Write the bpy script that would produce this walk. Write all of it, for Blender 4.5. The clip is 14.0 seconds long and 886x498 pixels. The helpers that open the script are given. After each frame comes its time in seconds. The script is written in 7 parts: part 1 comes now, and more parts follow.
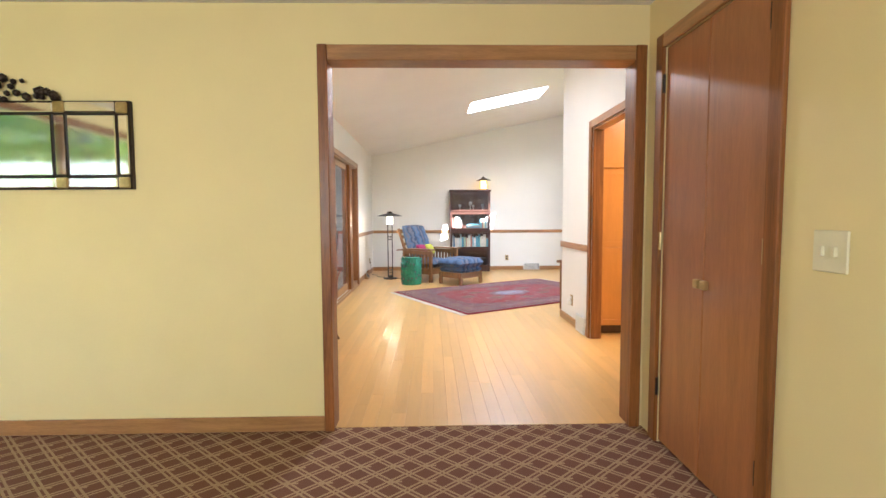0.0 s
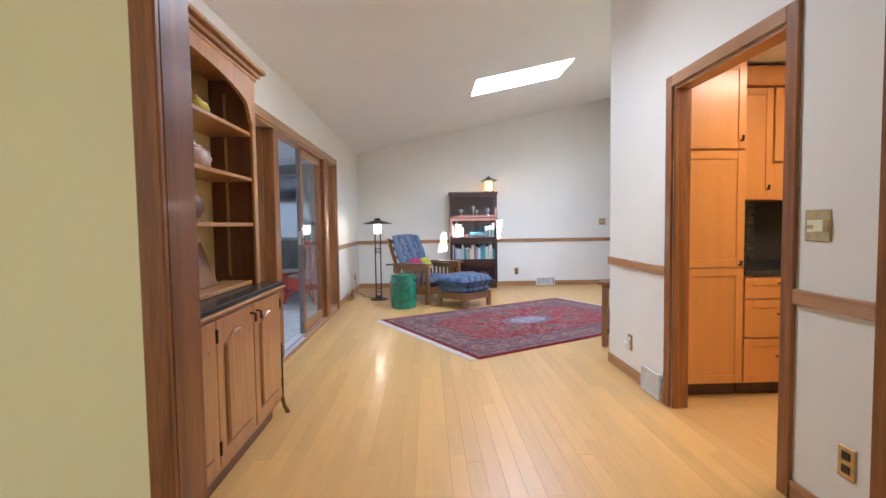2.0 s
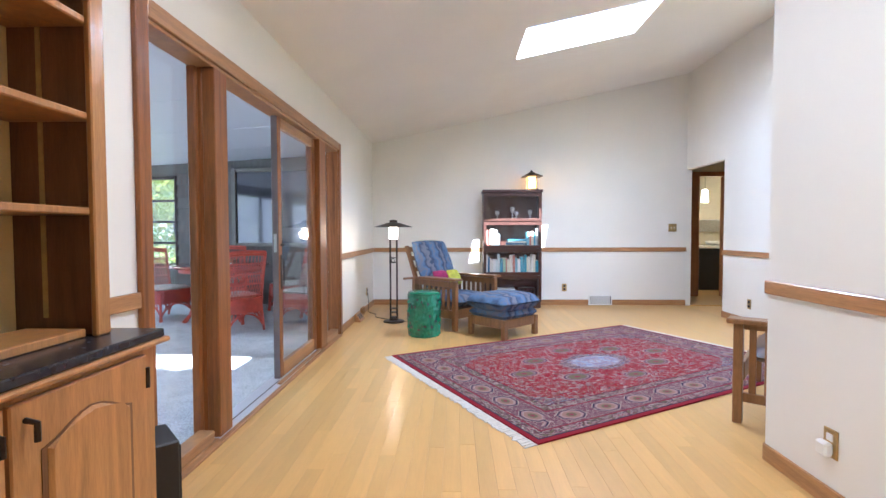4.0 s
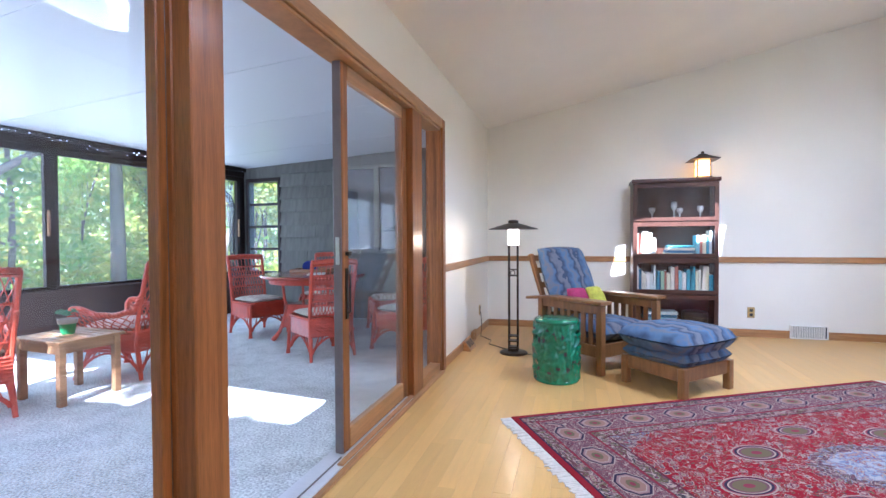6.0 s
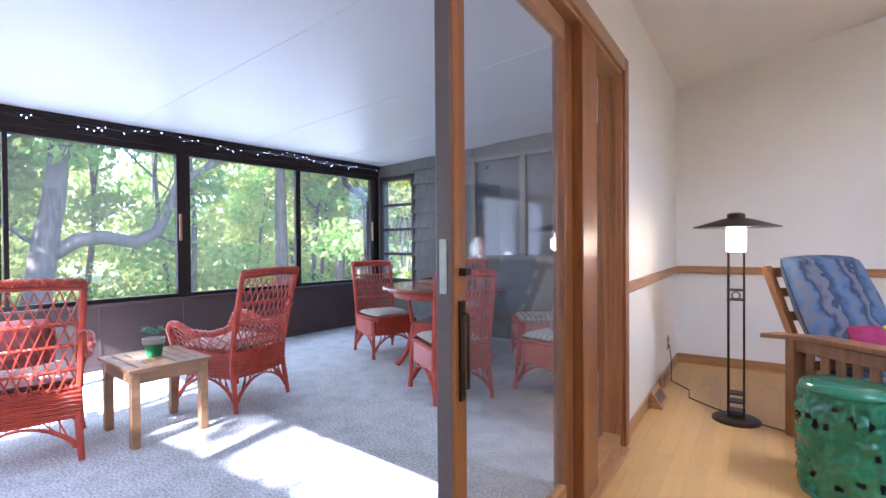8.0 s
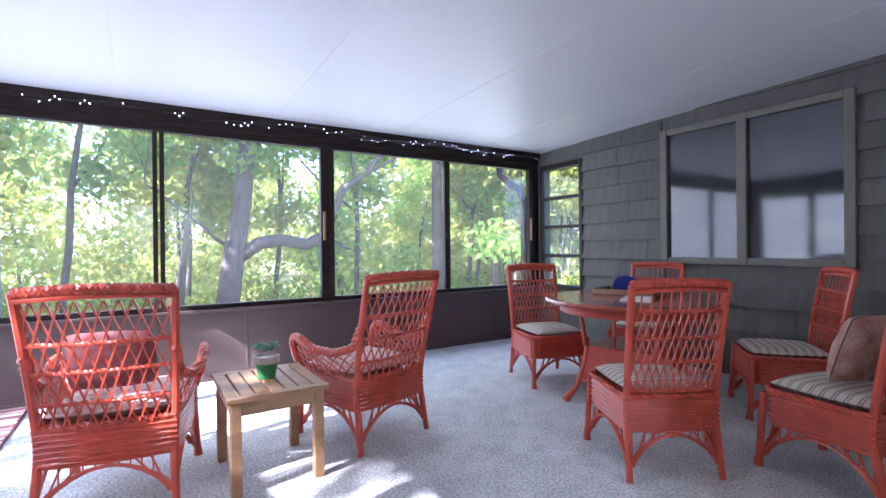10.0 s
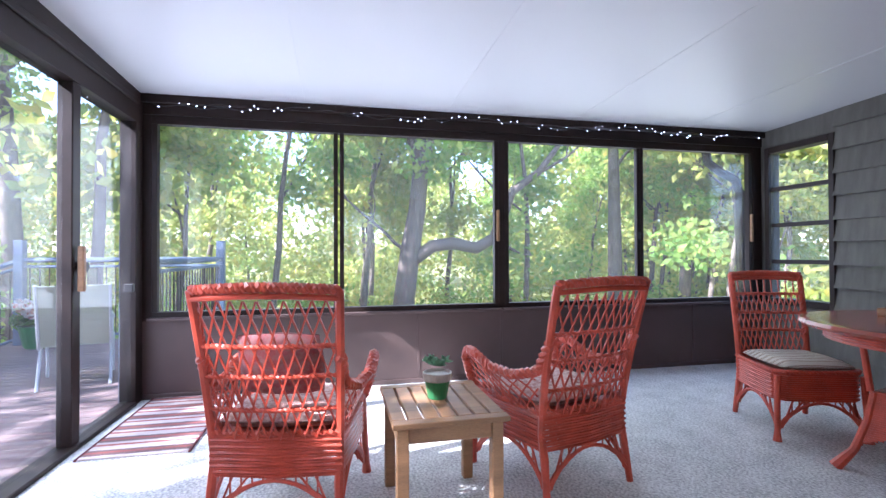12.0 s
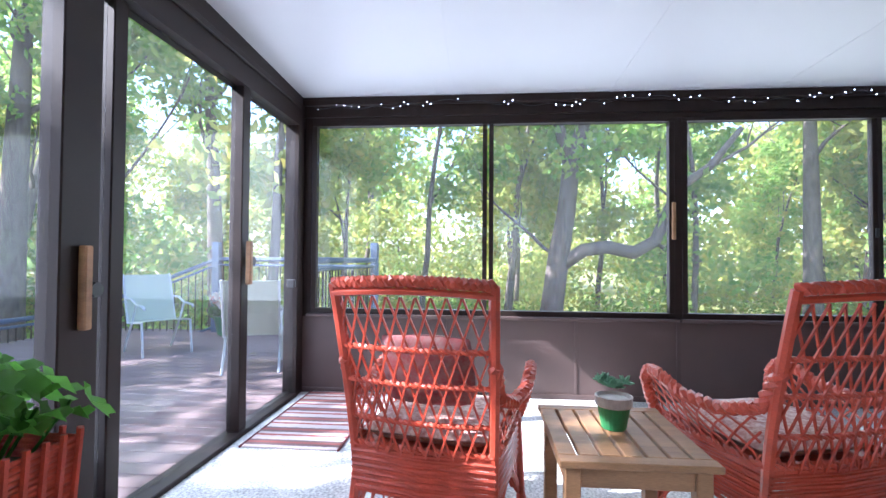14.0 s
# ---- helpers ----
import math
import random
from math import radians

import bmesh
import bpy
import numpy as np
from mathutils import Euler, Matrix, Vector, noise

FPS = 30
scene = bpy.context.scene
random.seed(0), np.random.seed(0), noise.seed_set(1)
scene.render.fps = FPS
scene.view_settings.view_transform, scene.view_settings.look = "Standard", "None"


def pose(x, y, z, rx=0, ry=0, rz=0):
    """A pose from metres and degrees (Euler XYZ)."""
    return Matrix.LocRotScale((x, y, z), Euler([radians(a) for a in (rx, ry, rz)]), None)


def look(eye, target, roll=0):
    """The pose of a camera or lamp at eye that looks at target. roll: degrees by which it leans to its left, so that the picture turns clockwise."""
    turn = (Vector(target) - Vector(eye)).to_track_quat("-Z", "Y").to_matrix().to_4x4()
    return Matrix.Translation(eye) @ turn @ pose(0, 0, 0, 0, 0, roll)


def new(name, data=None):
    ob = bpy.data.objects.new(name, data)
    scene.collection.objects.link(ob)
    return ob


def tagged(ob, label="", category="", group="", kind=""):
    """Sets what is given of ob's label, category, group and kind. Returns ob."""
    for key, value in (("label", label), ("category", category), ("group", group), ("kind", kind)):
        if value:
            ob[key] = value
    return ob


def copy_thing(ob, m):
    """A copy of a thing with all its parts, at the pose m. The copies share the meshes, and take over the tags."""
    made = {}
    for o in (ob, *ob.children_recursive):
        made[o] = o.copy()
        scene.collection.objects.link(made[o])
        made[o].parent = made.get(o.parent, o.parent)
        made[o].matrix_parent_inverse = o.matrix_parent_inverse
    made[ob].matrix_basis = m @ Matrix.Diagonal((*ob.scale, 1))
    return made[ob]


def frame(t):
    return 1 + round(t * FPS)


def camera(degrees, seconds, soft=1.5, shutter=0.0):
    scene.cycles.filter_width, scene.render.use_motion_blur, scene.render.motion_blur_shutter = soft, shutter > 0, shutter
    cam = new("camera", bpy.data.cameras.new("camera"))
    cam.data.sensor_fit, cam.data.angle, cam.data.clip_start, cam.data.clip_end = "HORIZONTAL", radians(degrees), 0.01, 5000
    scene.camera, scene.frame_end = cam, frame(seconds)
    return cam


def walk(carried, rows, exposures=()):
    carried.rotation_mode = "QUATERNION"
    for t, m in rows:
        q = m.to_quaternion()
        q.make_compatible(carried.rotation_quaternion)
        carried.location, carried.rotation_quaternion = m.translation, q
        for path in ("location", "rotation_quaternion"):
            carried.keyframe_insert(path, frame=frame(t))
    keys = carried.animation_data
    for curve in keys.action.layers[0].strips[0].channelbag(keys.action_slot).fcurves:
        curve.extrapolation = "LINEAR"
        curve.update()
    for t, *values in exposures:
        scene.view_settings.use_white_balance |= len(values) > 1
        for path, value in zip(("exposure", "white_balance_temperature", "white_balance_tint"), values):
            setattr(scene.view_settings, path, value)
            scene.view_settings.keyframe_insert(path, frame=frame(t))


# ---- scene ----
cam = camera(85.9, 14.0)
PATH = [
    (0, (0.331, -0.32, 1.186), (0.377, 1.676, 1.054), -0.3),
    (0.5, (0.33, 0.095, 1.192), (0.38, 2.091, 1.071), -0.4),
    (1, (0.324, 0.483, 1.188), (0.378, 2.479, 1.078), -0.6),
    (1.5, (0.299, 0.876, 1.187), (0.365, 2.872, 1.075), -0.6),
    (2, (0.324, 1.273, 1.195), (0.386, 3.27, 1.092), -0.8),
    (2.2, (0.323, 1.411, 1.181), (0.382, 3.408, 1.083), -0.9),
    (4.3, (0.305, 3.082, 1.148), (0.205, 5.079, 1.081), -0.2),
    (4.5, (0.293, 3.216, 1.149), (0.154, 5.211, 1.084), -0.3),
    (5, (0.27, 3.561, 1.15), (-0.006, 5.541, 1.092), -0.3),
    (5.5, (0.224, 3.911, 1.14), (-0.193, 5.866, 1.095), -0.4),
    (6, (0.11, 4.257, 1.129), (-0.429, 6.183, 1.086), -0.3),
    (6.5, (0.05, 4.581, 1.123), (-0.659, 6.45, 1.087), -0.6),
    (7, (-0.089, 4.897, 1.129), (-0.931, 6.711, 1.097), -0.5),
    (7.5, (-0.233, 5.169, 1.128), (-1.188, 6.927, 1.102), -0.5),
    (8, (-0.393, 5.42, 1.129), (-1.485, 7.095, 1.106), -0.4),
    (8.2, (-0.457, 5.505, 1.118), (-1.615, 7.135, 1.106), -0.6),
    (9.4, (-0.905, 5.93, 1.113), (-2.32, 7.345, 1.098), -0.6),
    (10.3, (-1.141, 6.21, 1.084), (-2.786, 7.348, 1.087), -0.6),
    (11, (-1.338, 6.265, 1.066), (-3.11, 7.193, 1.081), -0.5),
    (12, (-1.558, 6.299, 1.071), (-3.456, 6.93, 1.09), -0.2),
    (12.5, (-1.664, 6.304, 1.051), (-3.604, 6.791, 1.081), -0.1),
    (13, (-1.751, 6.314, 1.044), (-3.72, 6.66, 1.078), -0.1),
    (14, (-1.907, 6.302, 1.019), (-3.906, 6.344, 1.063), 0.4),
]
walk(cam, [(t, look(eye, target, roll)) for t, eye, target, roll in PATH], [(0.0, 3.4, 5500, 12), (2.0, 2.95, 5050, 13), (4.5, 3.15, 4950, 14), (5.5, 3.15, 4850, 15), (7.0, 2.95, 5000, 19), (8.2, 3.0, 5150, 24), (10.5, 2.75, 5400, 26), (14.0, 2.6, 5500, 19)])

# world, sun, large lights
SUN_EL, SUN_WAY = radians(38.4), Vector((-0.15, 1.0, -0.80)).normalized()
world = bpy.data.worlds.new("world")
scene.world = world
world.use_nodes = True
wn = world.node_tree.nodes
sky = wn.new("ShaderNodeTexSky")
sky.sky_type, sky.sun_disc, sky.sun_elevation, sky.sun_rotation = "NISHITA", False, SUN_EL, radians(172)
world.node_tree.links.new(sky.outputs["Color"], wn["Background"].inputs["Color"])
wn["Background"].inputs["Strength"].default_value = 0.15
sun = new("sun", bpy.data.lights.new("sun", "SUN"))
sun.data.energy, sun.data.angle, sun.data.color = 5.0, radians(0.6), (1.0, 0.95, 0.86)
sun.matrix_world = look((0, 0, 20), Vector((0, 0, 20)) + SUN_WAY)


def area_lamp(name, m, w, h, watts, color=(1, 1, 1)):
    d = bpy.data.lights.new(name, "AREA")
    d.shape, d.size, d.size_y, d.energy, d.color = "RECTANGLE", w, h, watts, color
    ob = new(name, d)
    ob.matrix_world = m
    return ob


def bulb(name, p, watts, color, r=0.04):
    d = bpy.data.lights.new(name, "POINT")
    d.energy, d.color, d.shadow_soft_size = watts, color, r
    ob = new(name, d)
    ob.location = p
    return ob


SUNROOM = pose(-1.2, 6.0, 0, 0, 0, -5.82)
ID = Matrix.Identity(4)


# ---- materials ----
def mat(name, base, rough=0.5, metal=0.0, var=0.18, scale=6.0, bump=0.15, bscale=90.0, stretch=(1, 1, 1), rnd=0.0, second=None, gloss=0.0, dist=0.0, spec=0.5):
    """A surface with a broad and a fine variation; stretch lays the grain along an axis; rnd varies it from piece to piece."""
    m = bpy.data.materials.new(name)
    m.use_nodes = True
    nt = m.node_tree
    n, l = nt.nodes, nt.links
    b = n["Principled BSDF"]
    tc, mp = n.new("ShaderNodeTexCoord"), n.new("ShaderNodeMapping")
    mp.inputs["Scale"].default_value = stretch
    l.new(tc.outputs["Object"], mp.inputs["Vector"])
    if rnd:
        oi0, sc0 = n.new("ShaderNodeObjectInfo"), n.new("ShaderNodeVectorMath")
        sc0.operation = "SCALE"
        sc0.inputs[0].default_value = (31.0, 17.0, 23.0)
        l.new(oi0.outputs["Random"], sc0.inputs["Scale"])
        l.new(sc0.outputs[0], mp.inputs["Location"])
    big, fine = n.new("ShaderNodeTexNoise"), n.new("ShaderNodeTexNoise")
    big.inputs["Scale"].default_value, big.inputs["Detail"].default_value, big.inputs["Distortion"].default_value = scale, 5, dist
    fine.inputs["Scale"].default_value, fine.inputs["Detail"].default_value = bscale, 3
    for t in (big, fine):
        l.new(mp.outputs["Vector"], t.inputs["Vector"])
    mixf = n.new("ShaderNodeMath")
    mixf.operation = "MULTIPLY_ADD"
    mixf.inputs[1].default_value = 0.35
    l.new(fine.outputs["Fac"], mixf.inputs[0])
    half = n.new("ShaderNodeMath")
    half.operation = "MULTIPLY"
    half.inputs[1].default_value = 0.65
    l.new(big.outputs["Fac"], half.inputs[0])
    l.new(half.outputs[0], mixf.inputs[2])
    last = mixf.outputs[0]
    ramp = n.new("ShaderNodeValToRGB")
    dark = second or tuple(c * (1 - var) for c in base)
    light = tuple(min(1, c * (1 + var * 0.6)) for c in base)
    ramp.color_ramp.elements[0].position, ramp.color_ramp.elements[1].position = 0.33, 0.67
    ramp.color_ramp.elements[0].color, ramp.color_ramp.elements[1].color = (*dark, 1), (*light, 1)
    l.new(last, ramp.inputs["Fac"])
    out = ramp.outputs["Color"]
    if rnd:
        oi, hv, mr = n.new("ShaderNodeObjectInfo"), n.new("ShaderNodeHueSaturation"), n.new("ShaderNodeMapRange")
        mr.inputs["To Min"].default_value, mr.inputs["To Max"].default_value = 1 - rnd, 1 + rnd
        l.new(oi.outputs["Random"], mr.inputs["Value"])
        l.new(mr.outputs["Result"], hv.inputs["Value"])
        l.new(out, hv.inputs["Color"])
        out = hv.outputs["Color"]
    l.new(out, b.inputs["Base Color"])
    b.inputs["Metallic"].default_value = metal
    b.inputs["Specular IOR Level"].default_value = spec
    rr = n.new("ShaderNodeMapRange")
    rr.inputs["To Min"].default_value, rr.inputs["To Max"].default_value = max(0.02, rough - 0.08), min(1, rough + 0.08)
    l.new(last, rr.inputs["Value"])
    l.new(rr.outputs["Result"], b.inputs["Roughness"])
    if gloss:
        b.inputs["Coat Weight"].default_value, b.inputs["Coat Roughness"].default_value = gloss, 0.12
    if bump:
        bp = n.new("ShaderNodeBump")
        bp.inputs["Strength"].default_value, bp.inputs["Distance"].default_value = bump, 0.004
        l.new(last, bp.inputs["Height"])
        l.new(bp.outputs["Normal"], b.inputs["Normal"])
    return m


def glow(name, color, strength):
    m = bpy.data.materials.new(name)
    m.use_nodes = True
    b = m.node_tree.nodes["Principled BSDF"]
    b.inputs["Base Color"].default_value = (*color, 1)
    b.inputs["Emission Color"].default_value = (*color, 1)
    b.inputs["Emission Strength"].default_value = strength
    return m


def mth(n, l, op, a, b=None, c=None):
    q = n.new("ShaderNodeMath")
    q.operation = op
    for i, v in enumerate((a, b, c)):
        if v is None:
            continue
        if isinstance(v, (int, float)):
            q.inputs[i].default_value = v
        else:
            l.new(v, q.inputs[i])
    return q.outputs[0]


def glass(name, tint=(1, 1, 1), rough=0.0, haze=0.0):
    """Thin clear glass: mostly straight through, with a mirror's share that grows at a slant; haze mixes in a pale veil
    over the view.
    """
    m = bpy.data.materials.new(name)
    m.use_nodes = True
    n, l = m.node_tree.nodes, m.node_tree.links
    n.remove(n["Principled BSDF"])
    t, g, mx, f = n.new("ShaderNodeBsdfTransparent"), n.new("ShaderNodeBsdfGlossy"), n.new("ShaderNodeMixShader"), n.new("ShaderNodeLayerWeight")
    t.inputs["Color"].default_value = (*tint, 1)
    g.inputs["Roughness"].default_value = rough
    f.inputs["Blend"].default_value = 0.5
    l.new(mth(n, l, "MULTIPLY_ADD", mth(n, l, "POWER", f.outputs["Facing"], 4.0), 0.45, 0.035), mx.inputs[0])
    l.new(t.outputs[0], mx.inputs[1])
    l.new(g.outputs[0], mx.inputs[2])
    last = mx.outputs[0]
    if haze:
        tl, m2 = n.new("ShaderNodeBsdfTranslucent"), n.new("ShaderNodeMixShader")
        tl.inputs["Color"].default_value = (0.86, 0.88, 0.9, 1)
        m2.inputs[0].default_value = haze
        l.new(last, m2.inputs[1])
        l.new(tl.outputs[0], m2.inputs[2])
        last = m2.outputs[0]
    l.new(last, n["Material Output"].inputs["Surface"])
    return m


def node_mat(name, rough=0.6):
    m = bpy.data.materials.new(name)
    m.use_nodes = True
    m.node_tree.nodes["Principled BSDF"].inputs["Roughness"].default_value = rough
    return m, m.node_tree.nodes, m.node_tree.links, m.node_tree.nodes["Principled BSDF"]


def mixc(n, l, f, a, b):
    q = n.new("ShaderNodeMix")
    q.data_type = "RGBA"
    l.new(f, q.inputs["Factor"])
    for s, v in (("A", a), ("B", b)):
        k = [i for i in q.inputs if i.name == s and i.type == "RGBA"][0]
        if isinstance(v, tuple):
            k.default_value = (*v, 1)
        else:
            l.new(v, k)
    return [o for o in q.outputs if o.type == "RGBA"][0]


M_YELLOW = mat("yellow_wall_paint", (0.80, 0.66, 0.33), 0.6, var=0.04, scale=2.5, bump=0.06, bscale=240)
M_WHITE = mat("warm_white_wall_paint", (0.80, 0.77, 0.695), 0.62, var=0.03, scale=2.0, bump=0.06, bscale=240)
M_CEIL = mat("white_ceiling_paint", (0.84, 0.82, 0.78), 0.65, var=0.03, scale=2.0, bump=0.1, bscale=160)
M_PANEL = mat("white_ceiling_panel", (0.53, 0.54, 0.56), 0.45, var=0.008, scale=0.8, bump=0.006, bscale=30)
M_OAK = mat("brown_oak_trim", (0.27, 0.10, 0.026), 0.4, var=0.48, scale=1.8, bump=0.08, bscale=24, stretch=(11, 11, 0.6), gloss=0.12, dist=1.3, spec=0.35)
M_OAKH = mat("brown_oak_rail", (0.40, 0.20, 0.072), 0.35, var=0.35, scale=2.2, bump=0.1, bscale=26, stretch=(1, 1, 14), gloss=0.25, dist=1.0)
M_FLOOR = mat("honey_oak_floor", (0.64, 0.385, 0.122), 0.36, var=0.09, scale=2.0, bump=0.01, bscale=22, stretch=(9, 0.8, 4), rnd=0.08, gloss=0.10, dist=0.8)
M_HUTCH = mat("golden_oak", (0.42, 0.20, 0.06), 0.32, var=0.35, scale=2.2, bump=0.1, bscale=28, stretch=(12, 12, 1), gloss=0.3, dist=1.0)
# golden oak darkened: shade put into the colour of recesses, plinth and sides
M_HUTCHSHADE = mat("golden_oak_in_shade", (0.16, 0.07, 0.025), 0.4, var=0.35, scale=2.2, bump=0.1, bscale=28, stretch=(12, 12, 1), dist=1.0)
M_CLOSET = mat("reddish_birch_door", (0.37, 0.145, 0.05), 0.34, var=0.22, scale=1.6, bump=0.05, bscale=24, stretch=(7, 7, 0.8), gloss=0.25, dist=1.5)
M_MAPLE = mat("honey_maple", (0.56, 0.24, 0.05), 0.33, var=0.1, scale=1.6, bump=0.04, bscale=24, stretch=(7, 7, 0.8), gloss=0.2)
M_BLACKTOP = mat("black_counter", (0.025, 0.025, 0.028), 0.25, var=0.4, scale=40, bump=0.03)
M_MISSION = mat("mission_oak", (0.25, 0.115, 0.038), 0.38, var=0.35, scale=2.2, bump=0.1, bscale=28, stretch=(10, 10, 1), gloss=0.2, dist=1.0)
M_DARKWOOD = mat("dark_mahogany", (0.062, 0.022, 0.013), 0.33, var=0.35, scale=2.2, bump=0.06, bscale=28, stretch=(8, 8, 1), gloss=0.3)
M_LEATHER = mat("dark_brown_leather", (0.07, 0.03, 0.018), 0.45, var=0.3, scale=8, bump=0.2, bscale=120)
M_ALU = mat("bright_aluminium_sill", (0.62, 0.62, 0.64), 0.4, metal=0.3, var=0.1, scale=20, stretch=(1, 12, 1))
M_BRONZE = mat("dark_bronze", (0.045, 0.032, 0.024), 0.4, metal=0.7, var=0.3, scale=20)
M_BRASS = mat("brushed_brass", (0.52, 0.38, 0.17), 0.35, metal=0.9, var=0.2, scale=30)
M_STEEL = mat("satin_steel", (0.55, 0.55, 0.55), 0.3, metal=0.9, var=0.15, scale=30)
M_WHITEP = mat("white_plastic", (0.80, 0.79, 0.74), 0.4, var=0.04, bump=0.02)
M_IVORY = mat("ivory_plastic", (0.76, 0.70, 0.48), 0.4, var=0.04, bump=0.02)
M_BLACKP = mat("black_plastic", (0.02, 0.02, 0.022), 0.45, var=0.3, bump=0.05)
M_GREY_ALU = mat("taupe_aluminium", (0.16, 0.13, 0.125), 0.42, metal=0.2, var=0.15, scale=10)
M_BROWN = mat("dark_brown_frame", (0.020, 0.012, 0.010), 0.5, var=0.25, scale=10, bump=0.06, spec=0.25)
M_BROWNP = mat("brown_wall_panel", (0.080, 0.052, 0.048), 0.5, var=0.14, scale=4, bump=0.08, bscale=140)
M_SIDING = mat("grey_brown_shingle", (0.105, 0.10, 0.086), 0.75, var=0.3, scale=3, bump=0.5, bscale=70, stretch=(6, 6, 0.8), rnd=0.12)
M_SIDEFR = mat("taupe_window_trim", (0.14, 0.13, 0.105), 0.6, var=0.15, scale=6)
M_WICKER = mat("red_painted_wicker", (0.48, 0.068, 0.034), 0.42, var=0.3, scale=14, bump=0.3, bscale=160, gloss=0.15)
M_TEAK = mat("weathered_teak", (0.33, 0.18, 0.085), 0.55, var=0.35, scale=2.5, bump=0.15, bscale=40, stretch=(10, 1.2, 10))
M_TABLE = mat("red_painted_tabletop", (0.30, 0.055, 0.032), 0.22, var=0.2, scale=6, bump=0.04, gloss=0.5)
M_GREEN = mat("green_glazed_ceramic", (0.014, 0.19, 0.085), 0.16, var=0.35, scale=9, bump=0.25, bscale=22, gloss=0.6)
M_POT = mat("green_painted_pot", (0.03, 0.20, 0.07), 0.45, var=0.25, scale=14)
M_POTRIM = mat("pale_glazed_rim", (0.40, 0.36, 0.32), 0.4, var=0.25, scale=20)
M_LEAFD = mat("fleshy_green_leaf", (0.12, 0.30, 0.17), 0.5, var=0.3, scale=14)
M_DECK = mat("weathered_deck_board", (0.22, 0.155, 0.15), 0.7, var=0.25, scale=3, bump=0.3, bscale=50, stretch=(8, 1, 4), rnd=0.12)
M_RAILING = mat("blue_grey_rail_paint", (0.10, 0.145, 0.22), 0.5, var=0.15, scale=8)
M_SLING = mat("pale_sling_fabric", (0.50, 0.55, 0.42), 0.7, var=0.1, scale=60, bump=0.2, bscale=300)
M_CHAIRMETAL = mat("pale_painted_metal", (0.62, 0.66, 0.68), 0.4, var=0.1)
M_BARK = mat("grey_brown_bark", (0.145, 0.115, 0.095), 0.9, var=0.45, scale=5, bump=0.8, bscale=26, stretch=(3, 3, 0.8))
M_STONE = mat("grey_ledge_stone", (0.36, 0.34, 0.33), 0.8, var=0.3, scale=5, bump=0.6, bscale=40, rnd=0.2)
M_SHADE = glow("white_lamp_glass", (1.0, 0.86, 0.62), 1.6)
M_AMBER = glow("amber_lantern_glass", (1.0, 0.47, 0.11), 0.7)
M_DOWN = glow("ceiling_light_diffuser", (1.0, 0.93, 0.8), 2.4)
M_TINY = glow("fairy_light_bulb", (0.75, 0.82, 1.0), 2.5)
M_GLASS = glass("clear_glass")
# haze is mixed into these panes to lift the dark woods behind them
M_GLASSK = glass("deck_door_glass", (0.93, 0.94, 0.95), 0.0, 0.006)
M_GLASSD = glass("hazy_glass", (0.93, 0.94, 0.95), 0.0, 0.017)
M_MIRROR = mat("mirror", (0.85, 0.86, 0.86), 0.03, metal=1.0, var=0.01, bump=0)
M_LAWN = mat("lawn_and_leaf_litter", (0.15, 0.20, 0.045), 0.9, var=0.5, scale=0.7, bump=0.5, bscale=18, second=(0.16, 0.10, 0.04))


def tex_carpet():
    m, n, l, b = node_mat("sunroom_carpet", 0.95)
    tc = n.new("ShaderNodeTexCoord")
    a, c = n.new("ShaderNodeTexNoise"), n.new("ShaderNodeTexNoise")
    a.inputs["Scale"].default_value, c.inputs["Scale"].default_value = 75, 7
    a.inputs["Detail"].default_value = 4
    for q in (a, c):
        l.new(tc.outputs["Object"], q.inputs["Vector"])
    r = n.new("ShaderNodeValToRGB")
    r.color_ramp.elements[0].position, r.color_ramp.elements[1].position = 0.38, 0.62
    r.color_ramp.elements[0].color, r.color_ramp.elements[1].color = (0.30, 0.31, 0.31, 1), (0.66, 0.67, 0.66, 1)
    f = mth(n, l, "MULTIPLY_ADD", c.outputs["Fac"], 0.22, mth(n, l, "MULTIPLY", a.outputs["Fac"], 0.8))
    l.new(f, r.inputs["Fac"])
    l.new(r.outputs["Color"], b.inputs["Base Color"])
    bp = n.new("ShaderNodeBump")
    bp.inputs["Strength"].default_value, bp.inputs["Distance"].default_value = 0.7, 0.008
    l.new(a.outputs["Fac"], bp.inputs["Height"])
    l.new(bp.outputs["Normal"], b.inputs["Normal"])
    return m


